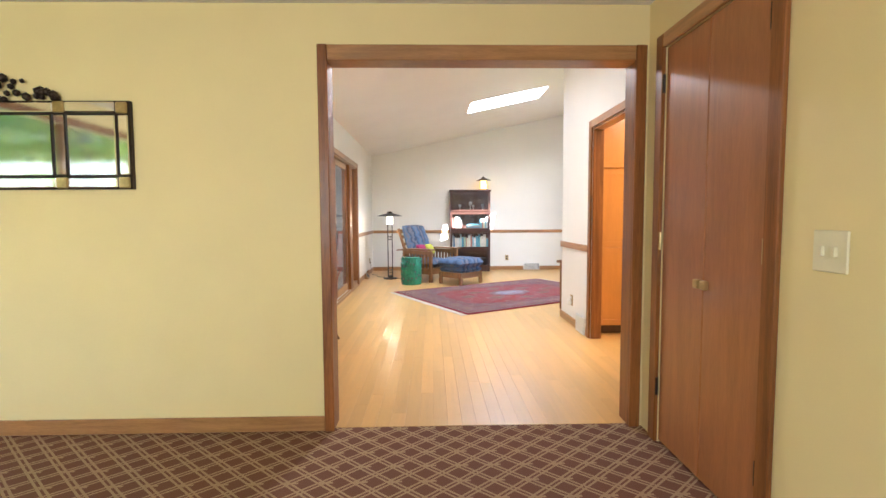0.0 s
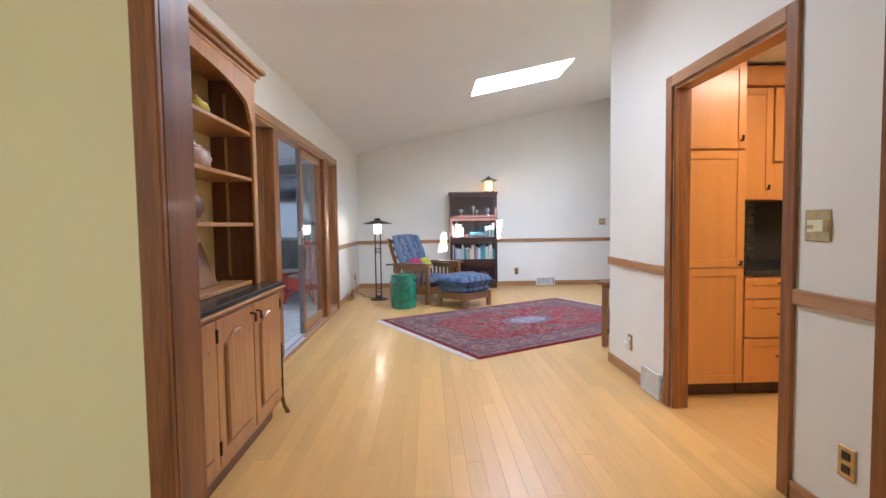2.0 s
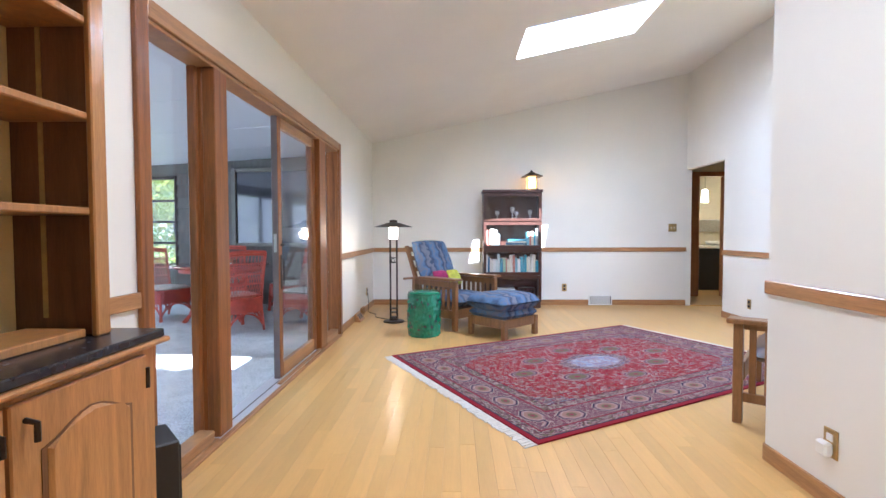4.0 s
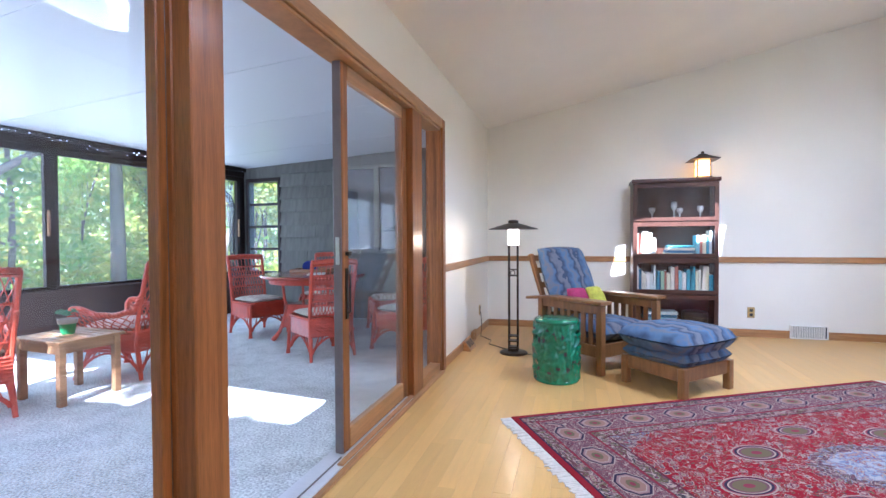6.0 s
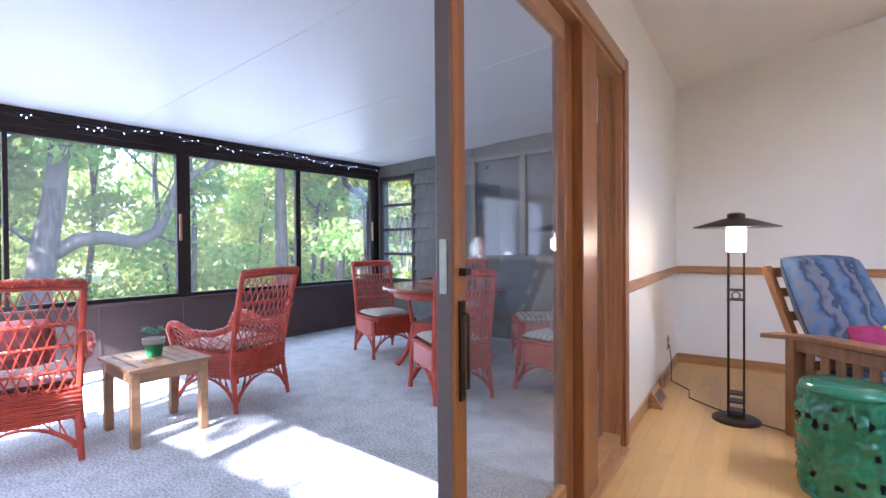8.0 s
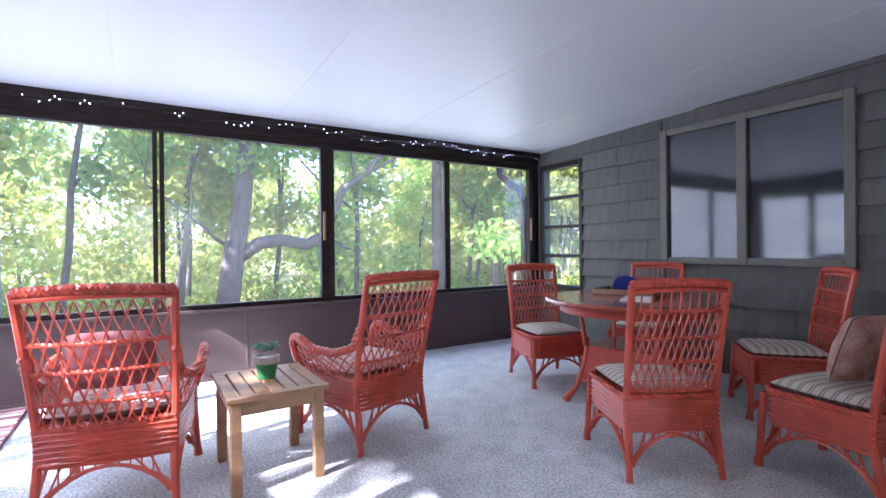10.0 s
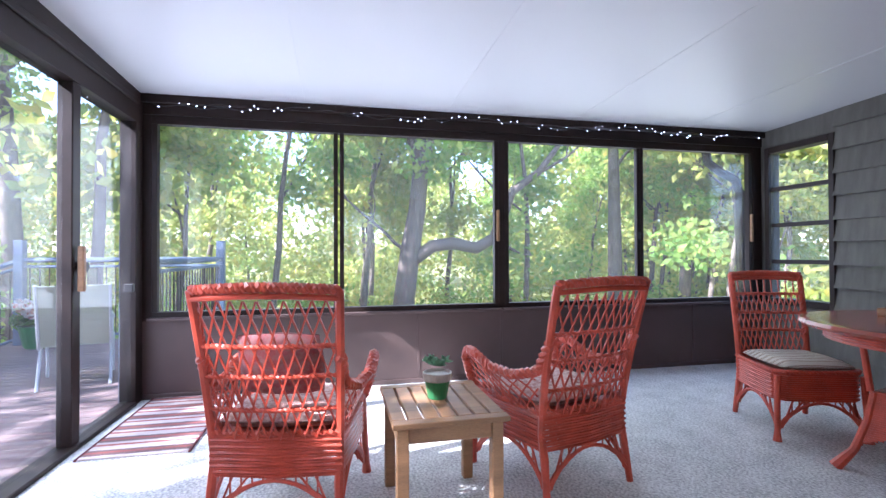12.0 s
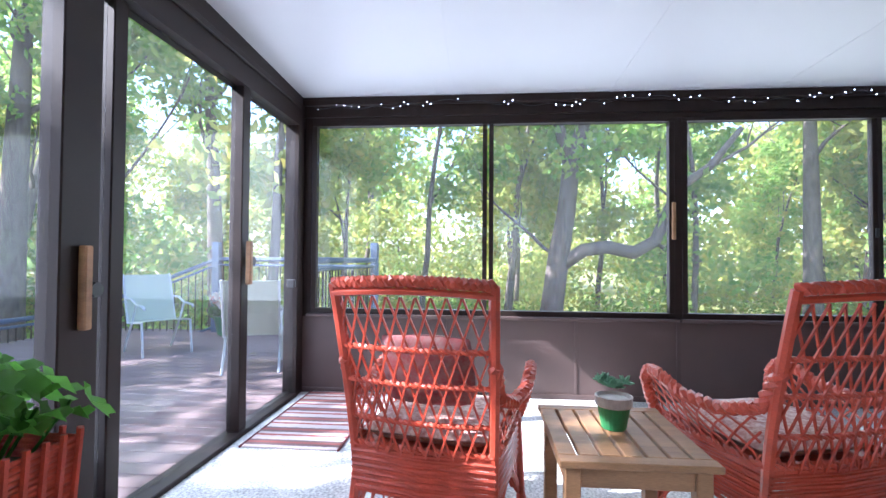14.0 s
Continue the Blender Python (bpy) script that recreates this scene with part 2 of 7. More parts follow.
def tex_lattice():
    """Brown carpet with a woven lattice of pale bands."""
    m, n, l, b = node_mat("lattice_carpet", 0.95)
    tc, sx = n.new("ShaderNodeTexCoord"), n.new("ShaderNodeSeparateXYZ")
    l.new(tc.outputs["Object"], sx.inputs[0])
    x, y = sx.outputs["X"], sx.outputs["Y"]
    lines = []
    for k in (1, -1):
        q = mth(n, l, "MULTIPLY_ADD", y, 1.15 * k, x)
        for off in (0.0, 0.21):
            w = mth(n, l, "PINGPONG", mth(n, l, "ADD", mth(n, l, "MULTIPLY", q, 1 / 0.155), off + 40), 0.5)
            lines.append(mth(n, l, "LESS_THAN", w, 0.055))
    w = mth(n, l, "PINGPONG", mth(n, l, "ADD", mth(n, l, "MULTIPLY", y, 1 / 0.135), 40.0), 0.5)
    lines.append(mth(n, l, "MULTIPLY", mth(n, l, "LESS_THAN", w, 0.05), mth(n, l, "LESS_THAN", mth(n, l, "PINGPONG", mth(n, l, "ADD", mth(n, l, "MULTIPLY", x, 1 / 0.155), 40.0), 0.5), 0.22)))
    acc = lines[0]
    for q in lines[1:]:
        acc = mth(n, l, "MAXIMUM", acc, q)
    ns = n.new("ShaderNodeTexNoise")
    ns.inputs["Scale"].default_value = 160
    l.new(tc.outputs["Object"], ns.inputs["Vector"])
    f = mth(n, l, "MULTIPLY", acc, mth(n, l, "MULTIPLY_ADD", ns.outputs["Fac"], 0.8, 0.45))
    l.new(mixc(n, l, f, (0.155, 0.062, 0.036), (0.40, 0.27, 0.145)), b.inputs["Base Color"])
    bp = n.new("ShaderNodeBump")
    bp.inputs["Strength"].default_value, bp.inputs["Distance"].default_value = 0.6, 0.006
    l.new(ns.outputs["Fac"], bp.inputs["Height"])
    l.new(bp.outputs["Normal"], b.inputs["Normal"])
    return m


def tex_rug(hx, hy):
    """Persian rug: nested borders, a field of small flowers, a pale centre medallion."""
    m, n, l, b = node_mat("persian_rug_pile", 0.95)
    tc, sx = n.new("ShaderNodeTexCoord"), n.new("ShaderNodeSeparateXYZ")
    l.new(tc.outputs["Object"], sx.inputs[0])
    x, y = sx.outputs["X"], sx.outputs["Y"]
    ax, ay = mth(n, l, "ABSOLUTE", x), mth(n, l, "ABSOLUTE", y)
    edge = mth(n, l, "MINIMUM", mth(n, l, "SUBTRACT", hx, ax), mth(n, l, "SUBTRACT", hy, ay))
    v1, v2, v3 = (n.new("ShaderNodeTexVoronoi") for _ in range(3))
    v1.inputs["Scale"].default_value, v2.inputs["Scale"].default_value, v3.inputs["Scale"].default_value = 13, 17, 8
    ns = n.new("ShaderNodeTexNoise")
    ns.inputs["Scale"].default_value, ns.inputs["Detail"].default_value, ns.inputs["Distortion"].default_value = 13, 3, 1.8
    cb = n.new("ShaderNodeCombineXYZ")
    l.new(ax, cb.inputs[0])
    l.new(ay, cb.inputs[1])
    for q in (v1, v2, v3, ns):
        l.new(cb.outputs[0], q.inputs["Vector"])

    def steps(val, stops):
        r = n.new("ShaderNodeValToRGB")
        r.color_ramp.interpolation = "CONSTANT"
        while len(r.color_ramp.elements) < len(stops):
            r.color_ramp.elements.new(0.5)
        for e, (p, c) in zip(r.color_ramp.elements, stops):
            e.position, e.color = p, (*c, 1)
        l.new(val, r.inputs["Fac"])
        return r.outputs["Color"]

    red, navy, cream, rose, olive, blue = (0.24, 0.006, 0.016), (0.028, 0.020, 0.045), (0.34, 0.26, 0.22), (0.20, 0.035, 0.055), (0.13, 0.105, 0.055), (0.17, 0.20, 0.29)
    mauve, plum = (0.13, 0.06, 0.075), (0.085, 0.014, 0.03)
    b.inputs["Specular IOR Level"].default_value = 0.15

    def oval(cx, cy, rx, ry):
        dx, dy = mth(n, l, "MULTIPLY", mth(n, l, "SUBTRACT", ax, cx), 1 / rx), mth(n, l, "MULTIPLY", mth(n, l, "SUBTRACT", ay, cy), 1 / ry)
        return mth(n, l, "SQRT", mth(n, l, "ADD", mth(n, l, "MULTIPLY", dx, dx), mth(n, l, "MULTIPLY", dy, dy)))

    def row(v, period):
        return mth(n, l, "ABSOLUTE", mth(n, l, "SUBTRACT", mth(n, l, "MULTIPLY", mth(n, l, "FRACT", mth(n, l, "MULTIPLY", v, 1 / period)), period), period / 2))

    # vines: thin bands of a twisted noise over the ground colour, with small blossoms
    twist = mth(n, l, "FRACT", mth(n, l, "MULTIPLY", ns.outputs["Fac"], 4.0))
    blossom = steps(v2.outputs["Distance"], [(0, olive), (0.12, cream), (0.2, rose), (0.27, navy), (0.31, cream)])
    bloom = mth(n, l, "LESS_THAN", v2.outputs["Distance"], 0.36)
    field = mixc(n, l, bloom, steps(twist, [(0, cream), (0.13, plum), (0.2, red), (0.62, olive), (0.7, navy), (0.76, red)]), blossom)
    dull = mixc(n, l, bloom, steps(twist, [(0, cream), (0.16, navy), (0.27, mauve), (0.55, plum), (0.66, olive), (0.78, blue), (0.9, plum)]), blossom)
    guard = mixc(n, l, bloom, steps(twist, [(0, cream), (0.25, navy), (0.4, olive), (0.65, plum), (0.8, mauve)]), blossom)
    ground = steps(twist, [(0, cream), (0.13, plum), (0.22, mauve), (0.5, rose), (0.58, mauve), (0.72, cream), (0.8, plum), (0.88, mauve)])
    pale = steps(twist, [(0, (0.33, 0.32, 0.34)), (0.3, blue), (0.5, cream), (0.7, rose), (0.78, blue)])
    medal = [(0, rose), (0.22, olive), (0.62, mauve), (0.72, cream), (0.79, navy), (0.9, rose), (0.97, cream)]
    wob = mth(n, l, "ADD", oval(0, 0, 0.36, 0.22), mth(n, l, "MULTIPLY", ns.outputs["Fac"], 0.5))
    cen = mixc(n, l, mth(n, l, "LESS_THAN", wob, 1.25), field, mixc(n, l, mth(n, l, "LESS_THAN", wob, 0.95), dull, pale))
    for cx, cy, rx, ry in ((0.46, 0.26, 0.13, 0.085), (0.0, 0.43, 0.12, 0.07), (0.78, 0.0, 0.13, 0.08)):
        o = oval(cx, cy, rx, ry)
        cen = mixc(n, l, mth(n, l, "LESS_THAN", o, 1.05), cen, steps(o, medal))
    # corner spandrels with scalloped rims
    sp = mth(n, l, "ADD", mth(n, l, "MULTIPLY", ax, 1 / (hx - 0.38)), mth(n, l, "MULTIPLY", ay, 1 / (hy - 0.38)))
    sp = mth(n, l, "ADD", sp, mth(n, l, "MULTIPLY", ns.outputs["Fac"], 0.35))
    cen = mixc(n, l, mth(n, l, "GREATER_THAN", sp, 1.82), cen, dull)
    # main border with its row of eight-sided rosettes
    across = mth(n, l, "ABSOLUTE", mth(n, l, "SUBTRACT", edge, 0.225))
    long_side = mth(n, l, "LESS_THAN", mth(n, l, "SUBTRACT", hy, ay), mth(n, l, "SUBTRACT", hx, ax))
    along = mth(n, l, "ADD", mth(n, l, "MULTIPLY", row(ax, 0.30), long_side), mth(n, l, "MULTIPLY", row(ay, 0.29), mth(n, l, "SUBTRACT", 1.0, long_side)))
    u, w = mth(n, l, "MULTIPLY", along, 1 / 0.105), mth(n, l, "MULTIPLY", across, 1 / 0.08)
    octo = mth(n, l, "MAXIMUM", mth(n, l, "MAXIMUM", u, w), mth(n, l, "MULTIPLY", mth(n, l, "ADD", u, w), 0.72))
    rosette = mixc(n, l, mth(n, l, "LESS_THAN", octo, 1.0), ground, steps(octo, [(0, rose), (0.16, olive), (0.34, (0.25, 0.14, 0.11)), (0.62, cream), (0.68, (0.25, 0.15, 0.15)), (0.8, navy), (0.93, cream)]))
    col = mixc(n, l, mth(n, l, "LESS_THAN", edge, 0.42), cen, plum)
    col = mixc(n, l, mth(n, l, "LESS_THAN", edge, 0.41), col, guard)
    col = mixc(n, l, mth(n, l, "LESS_THAN", edge, 0.345), col, (0.19, 0.02, 0.035))
    col = mixc(n, l, mth(n, l, "LESS_THAN", edge, 0.33), col, rosette)
    col = mixc(n, l, mth(n, l, "LESS_THAN", edge, 0.125), col, (0.19, 0.02, 0.035))
    col = mixc(n, l, mth(n, l, "LESS_THAN", edge, 0.112), col, guard)
    col = mixc(n, l, mth(n, l, "LESS_THAN", edge, 0.045), col, navy)
    col = mixc(n, l, mth(n, l, "LESS_THAN", edge, 0.035), col, (0.22, 0.012, 0.02))
    l.new(col, b.inputs["Base Color"])
    return m


def tex_stripes(name, a, c, d, period, axis="Y", soft=False):
    m, n, l, b = node_mat(name, 0.9)
    tc, sx, ns = n.new("ShaderNodeTexCoord"), n.new("ShaderNodeSeparateXYZ"), n.new("ShaderNodeTexNoise")
    l.new(tc.outputs["Object"], sx.inputs[0])
    l.new(tc.outputs["Object"], ns.inputs["Vector"])
    ns.inputs["Scale"].default_value = 30 if not soft else 9
    q = mth(n, l, "FRACT", mth(n, l, "ADD", mth(n, l, "MULTIPLY", sx.outputs[axis], 1 / period), mth(n, l, "MULTIPLY", ns.outputs["Fac"], 0.08 if not soft else 1.0)))
    r = n.new("ShaderNodeValToRGB")
    r.color_ramp.interpolation = "LINEAR" if soft else "CONSTANT"
    for k in range(4):
        r.color_ramp.elements.new(0.5)
    for e, (p, k) in zip(r.color_ramp.elements, [(0, a), (0.3, c), (0.42, d), (0.55, c), (0.7, a), (0.86, d)]):
        e.position, e.color = p, (*k, 1)
    l.new(q, r.inputs["Fac"])
    l.new(r.outputs["Color"], b.inputs["Base Color"])
    bp = n.new("ShaderNodeBump")
    bp.inputs["Strength"].default_value, bp.inputs["Distance"].default_value = 0.3, 0.004
    l.new(ns.outputs["Fac"], bp.inputs["Height"])
    l.new(bp.outputs["Normal"], b.inputs["Normal"])
    return m


def tex_leaf(name, cols):
    """Leaves, each island its own tone; they let some light through."""
    m, n, l, b = node_mat(name, 0.55)
    g, r = n.new("ShaderNodeNewGeometry"), n.new("ShaderNodeValToRGB")
    while len(r.color_ramp.elements) < len(cols):
        r.color_ramp.elements.new(0.5)
    for i, (e, c) in enumerate(zip(r.color_ramp.elements, cols)):
        e.position, e.color = i / (len(cols) - 1), (*c, 1)
    l.new(g.outputs["Random Per Island"], r.inputs["Fac"])
    l.new(r.outputs["Color"], b.inputs["Base Color"])
    tr, mx = n.new("ShaderNodeBsdfTranslucent"), n.new("ShaderNodeMixShader")
    mx.inputs[0].default_value = 0.7
    l.new(r.outputs["Color"], tr.inputs["Color"])
    l.new(b.outputs[0], mx.inputs[1])
    l.new(tr.outputs[0], mx.inputs[2])
    l.new(mx.outputs[0], n["Material Output"].inputs["Surface"])
    return m


M_CARPET, M_LATTICE = tex_carpet(), tex_lattice()
M_RUG = tex_rug(1.5, 1.05)
M_RAGRUG = tex_stripes("striped_rag_rug", (0.50, 0.43, 0.42), (0.16, 0.10, 0.10), (0.30, 0.09, 0.08), 0.20, "X")
M_TICKING = tex_stripes("striped_ticking", (0.55, 0.50, 0.42), (0.24, 0.17, 0.13), (0.50, 0.45, 0.38), 0.05, "X")
M_BLUE = tex_stripes("blue_woven_upholstery", (0.03, 0.043, 0.08), (0.09, 0.15, 0.25), (0.15, 0.15, 0.18), 0.24, "Y", True)
M_CUSHW = mat("speckled_seat_cushion", (0.55, 0.45, 0.40), 0.9, var=0.5, scale=40, bump=0.2, second=(0.30, 0.10, 0.09))
M_FLORALT = mat("red_floral_pillow", (0.20, 0.02, 0.03), 0.9, var=0.5, scale=24, bump=0.2, second=(0.24, 0.15, 0.14))
M_PINK = mat("magenta_pillow", (0.30, 0.02, 0.09), 0.85, var=0.3, scale=30)
M_LIME = mat("lime_pillow", (0.48, 0.46, 0.05), 0.85, var=0.3, scale=30)
M_LEAF = tex_leaf("tree_leaves", [(0.17, 0.33, 0.06), (0.24, 0.42, 0.09), (0.34, 0.48, 0.12), (0.44, 0.50, 0.13), (0.20, 0.37, 0.09)])
M_LEAF2 = tex_leaf("yellow_green_leaves", [(0.34, 0.44, 0.11), (0.52, 0.50, 0.13), (0.26, 0.39, 0.10), (0.58, 0.48, 0.12)])
M_GERAN = tex_leaf("planter_leaves", [(0.045, 0.15, 0.018), (0.085, 0.24, 0.032), (0.13, 0.32, 0.055)])
M_FLOWER = tex_leaf("white_and_red_flowers", [(0.75, 0.72, 0.68), (0.8, 0.78, 0.74), (0.55, 0.10, 0.08)])


# ---- building helpers ----
def box(bm, x0, y0, z0, x1, y1, z1, m=None):
    c = [(x0, y0, z0), (x1, y0, z0), (x1, y1, z0), (x0, y1, z0), (x0, y0, z1), (x1, y0, z1), (x1, y1, z1), (x0, y1, z1)]
    v = [bm.verts.new(m @ Vector(p) if m else p) for p in c]
    for f in ((0, 3, 2, 1), (4, 5, 6, 7), (0, 1, 5, 4), (1, 2, 6, 5), (2, 3, 7, 6), (3, 0, 4, 7)):
        bm.faces.new([v[i] for i in f])
    return v


def cube(x0, y0, z0, x1, y1, z1, bevel=0.0, seg=1):
    bm = bmesh.new()
    box(bm, x0, y0, z0, x1, y1, z1)
    if bevel:
        bmesh.ops.bevel(bm, geom=bm.edges[:], offset=bevel, segments=seg, affect="EDGES", profile=0.6)
    return bm


def prism(bm, pts, axis, a0, a1):
    """A polygon in the plane across axis, drawn out from a0 to a1. axis y: pts are (x, z); axis z: (x, y); axis x: (y, z)."""
    put = {"y": lambda p, a: (p[0], a, p[1]), "z": lambda p, a: (p[0], p[1], a), "x": lambda p, a: (a, p[0], p[1])}[axis]
    lo, hi = [bm.verts.new(put(p, a0)) for p in pts], [bm.verts.new(put(p, a1)) for p in pts]
    k = len(pts)
    bm.faces.new(lo[::-1])
    bm.faces.new(hi)
    for i in range(k):
        bm.faces.new((lo[i], lo[(i + 1) % k], hi[(i + 1) % k], hi[i]))


def tube(bm, pts, r, n=6, caps=True):
    """A round rod along pts; r is one radius or one for each point."""
    pts = [Vector(p) for p in pts]
    rs = r if isinstance(r, (list, tuple)) else [r] * len(pts)
    up, rings = None, []
    for i, p in enumerate(pts):
        d = (pts[min(i + 1, len(pts) - 1)] - pts[max(i - 1, 0)]).normalized()
        if up is None:
            up = d.orthogonal().normalized()
        up = (up - d * up.dot(d))
        up = up.normalized() if up.length > 1e-5 else d.orthogonal().normalized()
        side = d.cross(up)
        rings.append([bm.verts.new(p + (up * math.cos(2 * math.pi * k / n) + side * math.sin(2 * math.pi * k / n)) * rs[i]) for k in range(n)])
    for a, b in zip(rings, rings[1:]):
        for k in range(n):
            bm.faces.new((a[k], a[(k + 1) % n], b[(k + 1) % n], b[k]))
    if caps:
        bm.faces.new(rings[0][::-1])
        bm.faces.new(rings[-1])


def lathe(bm, prof, n=24, c=(0, 0, 0)):
    rings = [[bm.verts.new((c[0] + r * math.cos(2 * math.pi * k / n), c[1] + r * math.sin(2 * math.pi * k / n), c[2] + z)) for k in range(n)] for r, z in prof]
    for a, b in zip(rings, rings[1:]):
        for k in range(n):
            bm.faces.new((a[k], a[(k + 1) % n], b[(k + 1) % n], b[k]))
    bm.faces.new(rings[0][::-1])
    bm.faces.new(rings[-1])


def part(name, bm, material, parent=None, label="", smooth=False, m=None):
    if isinstance(bm, bmesh.types.BMesh):
        bmesh.ops.recalc_face_normals(bm, faces=bm.faces[:])
        me = bpy.data.meshes.new(name)
        bm.to_mesh(me)
        bm.free()
    else:
        me = bm
    if not me.materials:
        me.materials.append(material)
    if smooth:
        for p in me.polygons:
            p.use_smooth = True
    ob = new(name, me)
    if parent:
        ob.parent = parent
    if m is not None:
        ob.matrix_basis = m
    return tagged(ob, label)


def thing(name, label, category, group="", m=None):
    ob = new(name)
    ob.empty_display_size = 0.1
    if m is not None:
        ob.matrix_basis = m
    return tagged(ob, label, category, group)


def struct(name, bm, material, label="", m=None, category=""):
    ob = part(name, bm, material, None, label, m=m)
    return tagged(ob, category=category, kind="structure")


def wall(bm, axis, at0, at1, a0, a1, z0, z1, holes=()):
    """A wall from a0 to a1 along the other axis, between at0 and at1 across, with holes (a, b, bottom, top)."""
    def b(p, q, lo, hi):
        if q - p > 1e-4 and hi - lo > 1e-4:
            box(bm, *((p, at0, lo, q, at1, hi) if axis == "x" else (at0, p, lo, at1, q, hi)))
    last = a0
    for p, q, lo, hi in sorted(holes):
        b(last, p, z0, z1)
        b(p, q, z0, lo)
        b(p, q, hi, z1)
        last = q
    b(last, a1, z0, z1)


def cushion(sx, sy, sz, puff=0.35, nx=14, ny=14):
    """A soft block, thick in the middle and rounded to a seam at the rim, resting on z = 0."""
    bm = bmesh.new()
    bmesh.ops.create_grid(bm, x_segments=nx, y_segments=ny, size=0.5)
    top = bm.verts[:]
    geo = bmesh.ops.duplicate(bm, geom=bm.faces[:])
    low = [g for g in geo["geom"] if isinstance(g, bmesh.types.BMVert)]
    for vs, s in ((top, 1), (low, -1)):
        for v in vs:
            u, w = v.co.x * 2, v.co.y * 2
            k = max(0.0, (1 - abs(u) ** 9)) ** 0.5 * max(0.0, (1 - abs(w) ** 9)) ** 0.5
            r = 1 - 0.06 * (abs(u) * abs(w)) ** 2
            dent = 1 - 0.05 * math.sin(7 * u + 2 * w) * math.sin(5 * w - u)
            h = dent * (0.5 - puff * 0.5 + puff * 0.5 * (1 - 0.5 * (u * u + w * w))) * k
            v.co = Vector((u * sx / 2 * r, w * sy / 2 * r, sz / 2 + s * sz * max(0.02, h)))
    bmesh.ops.remove_doubles(bm, verts=bm.verts[:], dist=0.0005)
    return bm


def ceil_z(x):
    return 2.55 + 0.211 * (x + 1.0)


# ---- the large structure ----
# dining room
OX0, OX1, OZ, DX = -0.241, 1.457, 2.045, 1.512
bm = bmesh.new()
wall(bm, "x", 2.29, 2.33, -3.1, DX, 0, 2.32, [(OX0, OX1, 0, OZ)])
struct("wall_dining_north", bm, M_YELLOW, "yellow painted wall with a wide oak-cased opening")
bm = bmesh.new()
wall(bm, "x", 2.33, 2.42, -1.1, 1.97, 0, 3.3, [(OX0, OX1, 0, OZ)])
struct("wall_living_south", bm, M_WHITE, "warm white wall round the cased opening")
bm = bmesh.new()
wall(bm, "y", DX, 1.63, -2.6, 2.33, 0, 2.32, [(1.325, 2.095, 0, 2.03)])
struct("wall_dining_east", bm, M_YELLOW, "yellow painted wall with a closet opening")
bm = bmesh.new()
wall(bm, "y", -3.1, -3.0, -2.6, 2.29, 0, 2.32, [(-0.9, 1.6, 0.75, 2.05)])
struct("wall_dining_west", bm, M_YELLOW, "yellow painted wall with a window")
bm = bmesh.new()
wall(bm, "x", -2.6, -2.5, -3.0, DX, 0, 2.32, [(-1.9, 0.5, 0.75, 2.05)])
struct("wall_dining_south", bm, M_YELLOW, "plain yellow painted wall")
struct("floor_dining_carpet", cube(-3.0, -2.5, -0.06, 1.63, 2.32, 0.0), M_LATTICE, "brown carpet with a pale woven lattice pattern")
bm = bmesh.new()
box(bm, -3.1, -2.6, 2.32, 1.63, 2.33, 2.42)
struct("ceiling_dining", bm, M_CEIL, "white painted flat ceiling")
bm = bmesh.new()
box(bm, 1.63, 1.2, 0, 2.2, 2.2, 2.32)
struct("wall_closet_back", bm, M_YELLOW, "plain closet back")
# roof out of view, added and pitched to keep sun off the rag rug
bm = bmesh.new()
prism(bm, [(-3.0, 2.50), (2.32, 3.50), (2.32, 3.62), (-3.0, 2.62)], "x", -3.5, -1.12)
prism(bm, [(-3.0, 2.50), (2.32, 3.50), (2.32, 3.62), (-3.0, 2.62)], "x", -1.12, 2.3)
wall(bm, "x", 2.25, 2.33, -3.1, -1.11, 2.42, 3.49)
struct("roof_dining", bm, mat("roof_shingle", (0.07, 0.065, 0.06), 0.9, var=0.3, scale=20), "unseen dark roof added over the yellow room to shade the sunroom")
# living room
bm = bmesh.new()
wall(bm, "y", -1.1, -1.0, 2.33, 10.38, -0.06, 2.56, [(4.86, 8.14, 0.0, 2.075)])
struct("wall_living_west", bm, M_WHITE, "warm white wall with a wide glazed sliding door")
bm = bmesh.new()
prism(bm, [(-1.1, -0.06), (3.98, -0.06), (3.98, ceil_z(3.98)), (-1.1, ceil_z(-1.1))], "y", 10.38, 10.5)
struct("wall_living_north", bm, M_WHITE, "warm white end wall under the sloping ceiling")
bm = bmesh.new()
wall(bm, "y", 1.87, 1.97, 2.33, 5.27, 0, 3.26, [(3.284, 4.232, 0, 2.03)])
struct("wall_living_east", bm, M_WHITE, "warm white wall with the oak-cased kitchen doorway")
bm = bmesh.new()
wall(bm, "y", 3.9, 4.0, 8.0, 10.38, 0, 3.75, [(9.34, 10.38, 0, 2.115)])
wall(bm, "x", 8.0, 8.1, 4.0, 4.7, 0, 3.95)
wall(bm, "y", 4.6, 4.7, 5.17, 8.0, 0, 3.92, [(5.35, 6.95, 0.5, 2.3)])
struct("wall_living_far_east", bm, M_WHITE, "warm white wall with the hallway opening")
bm = bmesh.new()
wall(bm, "x", 5.17, 5.27, 1.97, 4.6, 0, 3.8)
struct("wall_alcove_south", bm, M_WHITE, "plain warm white wall")
bm = bmesh.new()
for x0, x1, y0, y1 in ((-1.1, 4.7, 2.33, 7.19), (-1.1, 0.95, 7.19, 7.95), (2.17, 4.7, 7.19, 7.95), (-1.1, 4.7, 7.95, 10.5)):
    prism(bm, [(x0, ceil_z(x0)), (x1, ceil_z(x1)), (x1, ceil_z(x1) + 0.22), (x0, ceil_z(x0) + 0.22)], "y", y0, y1)
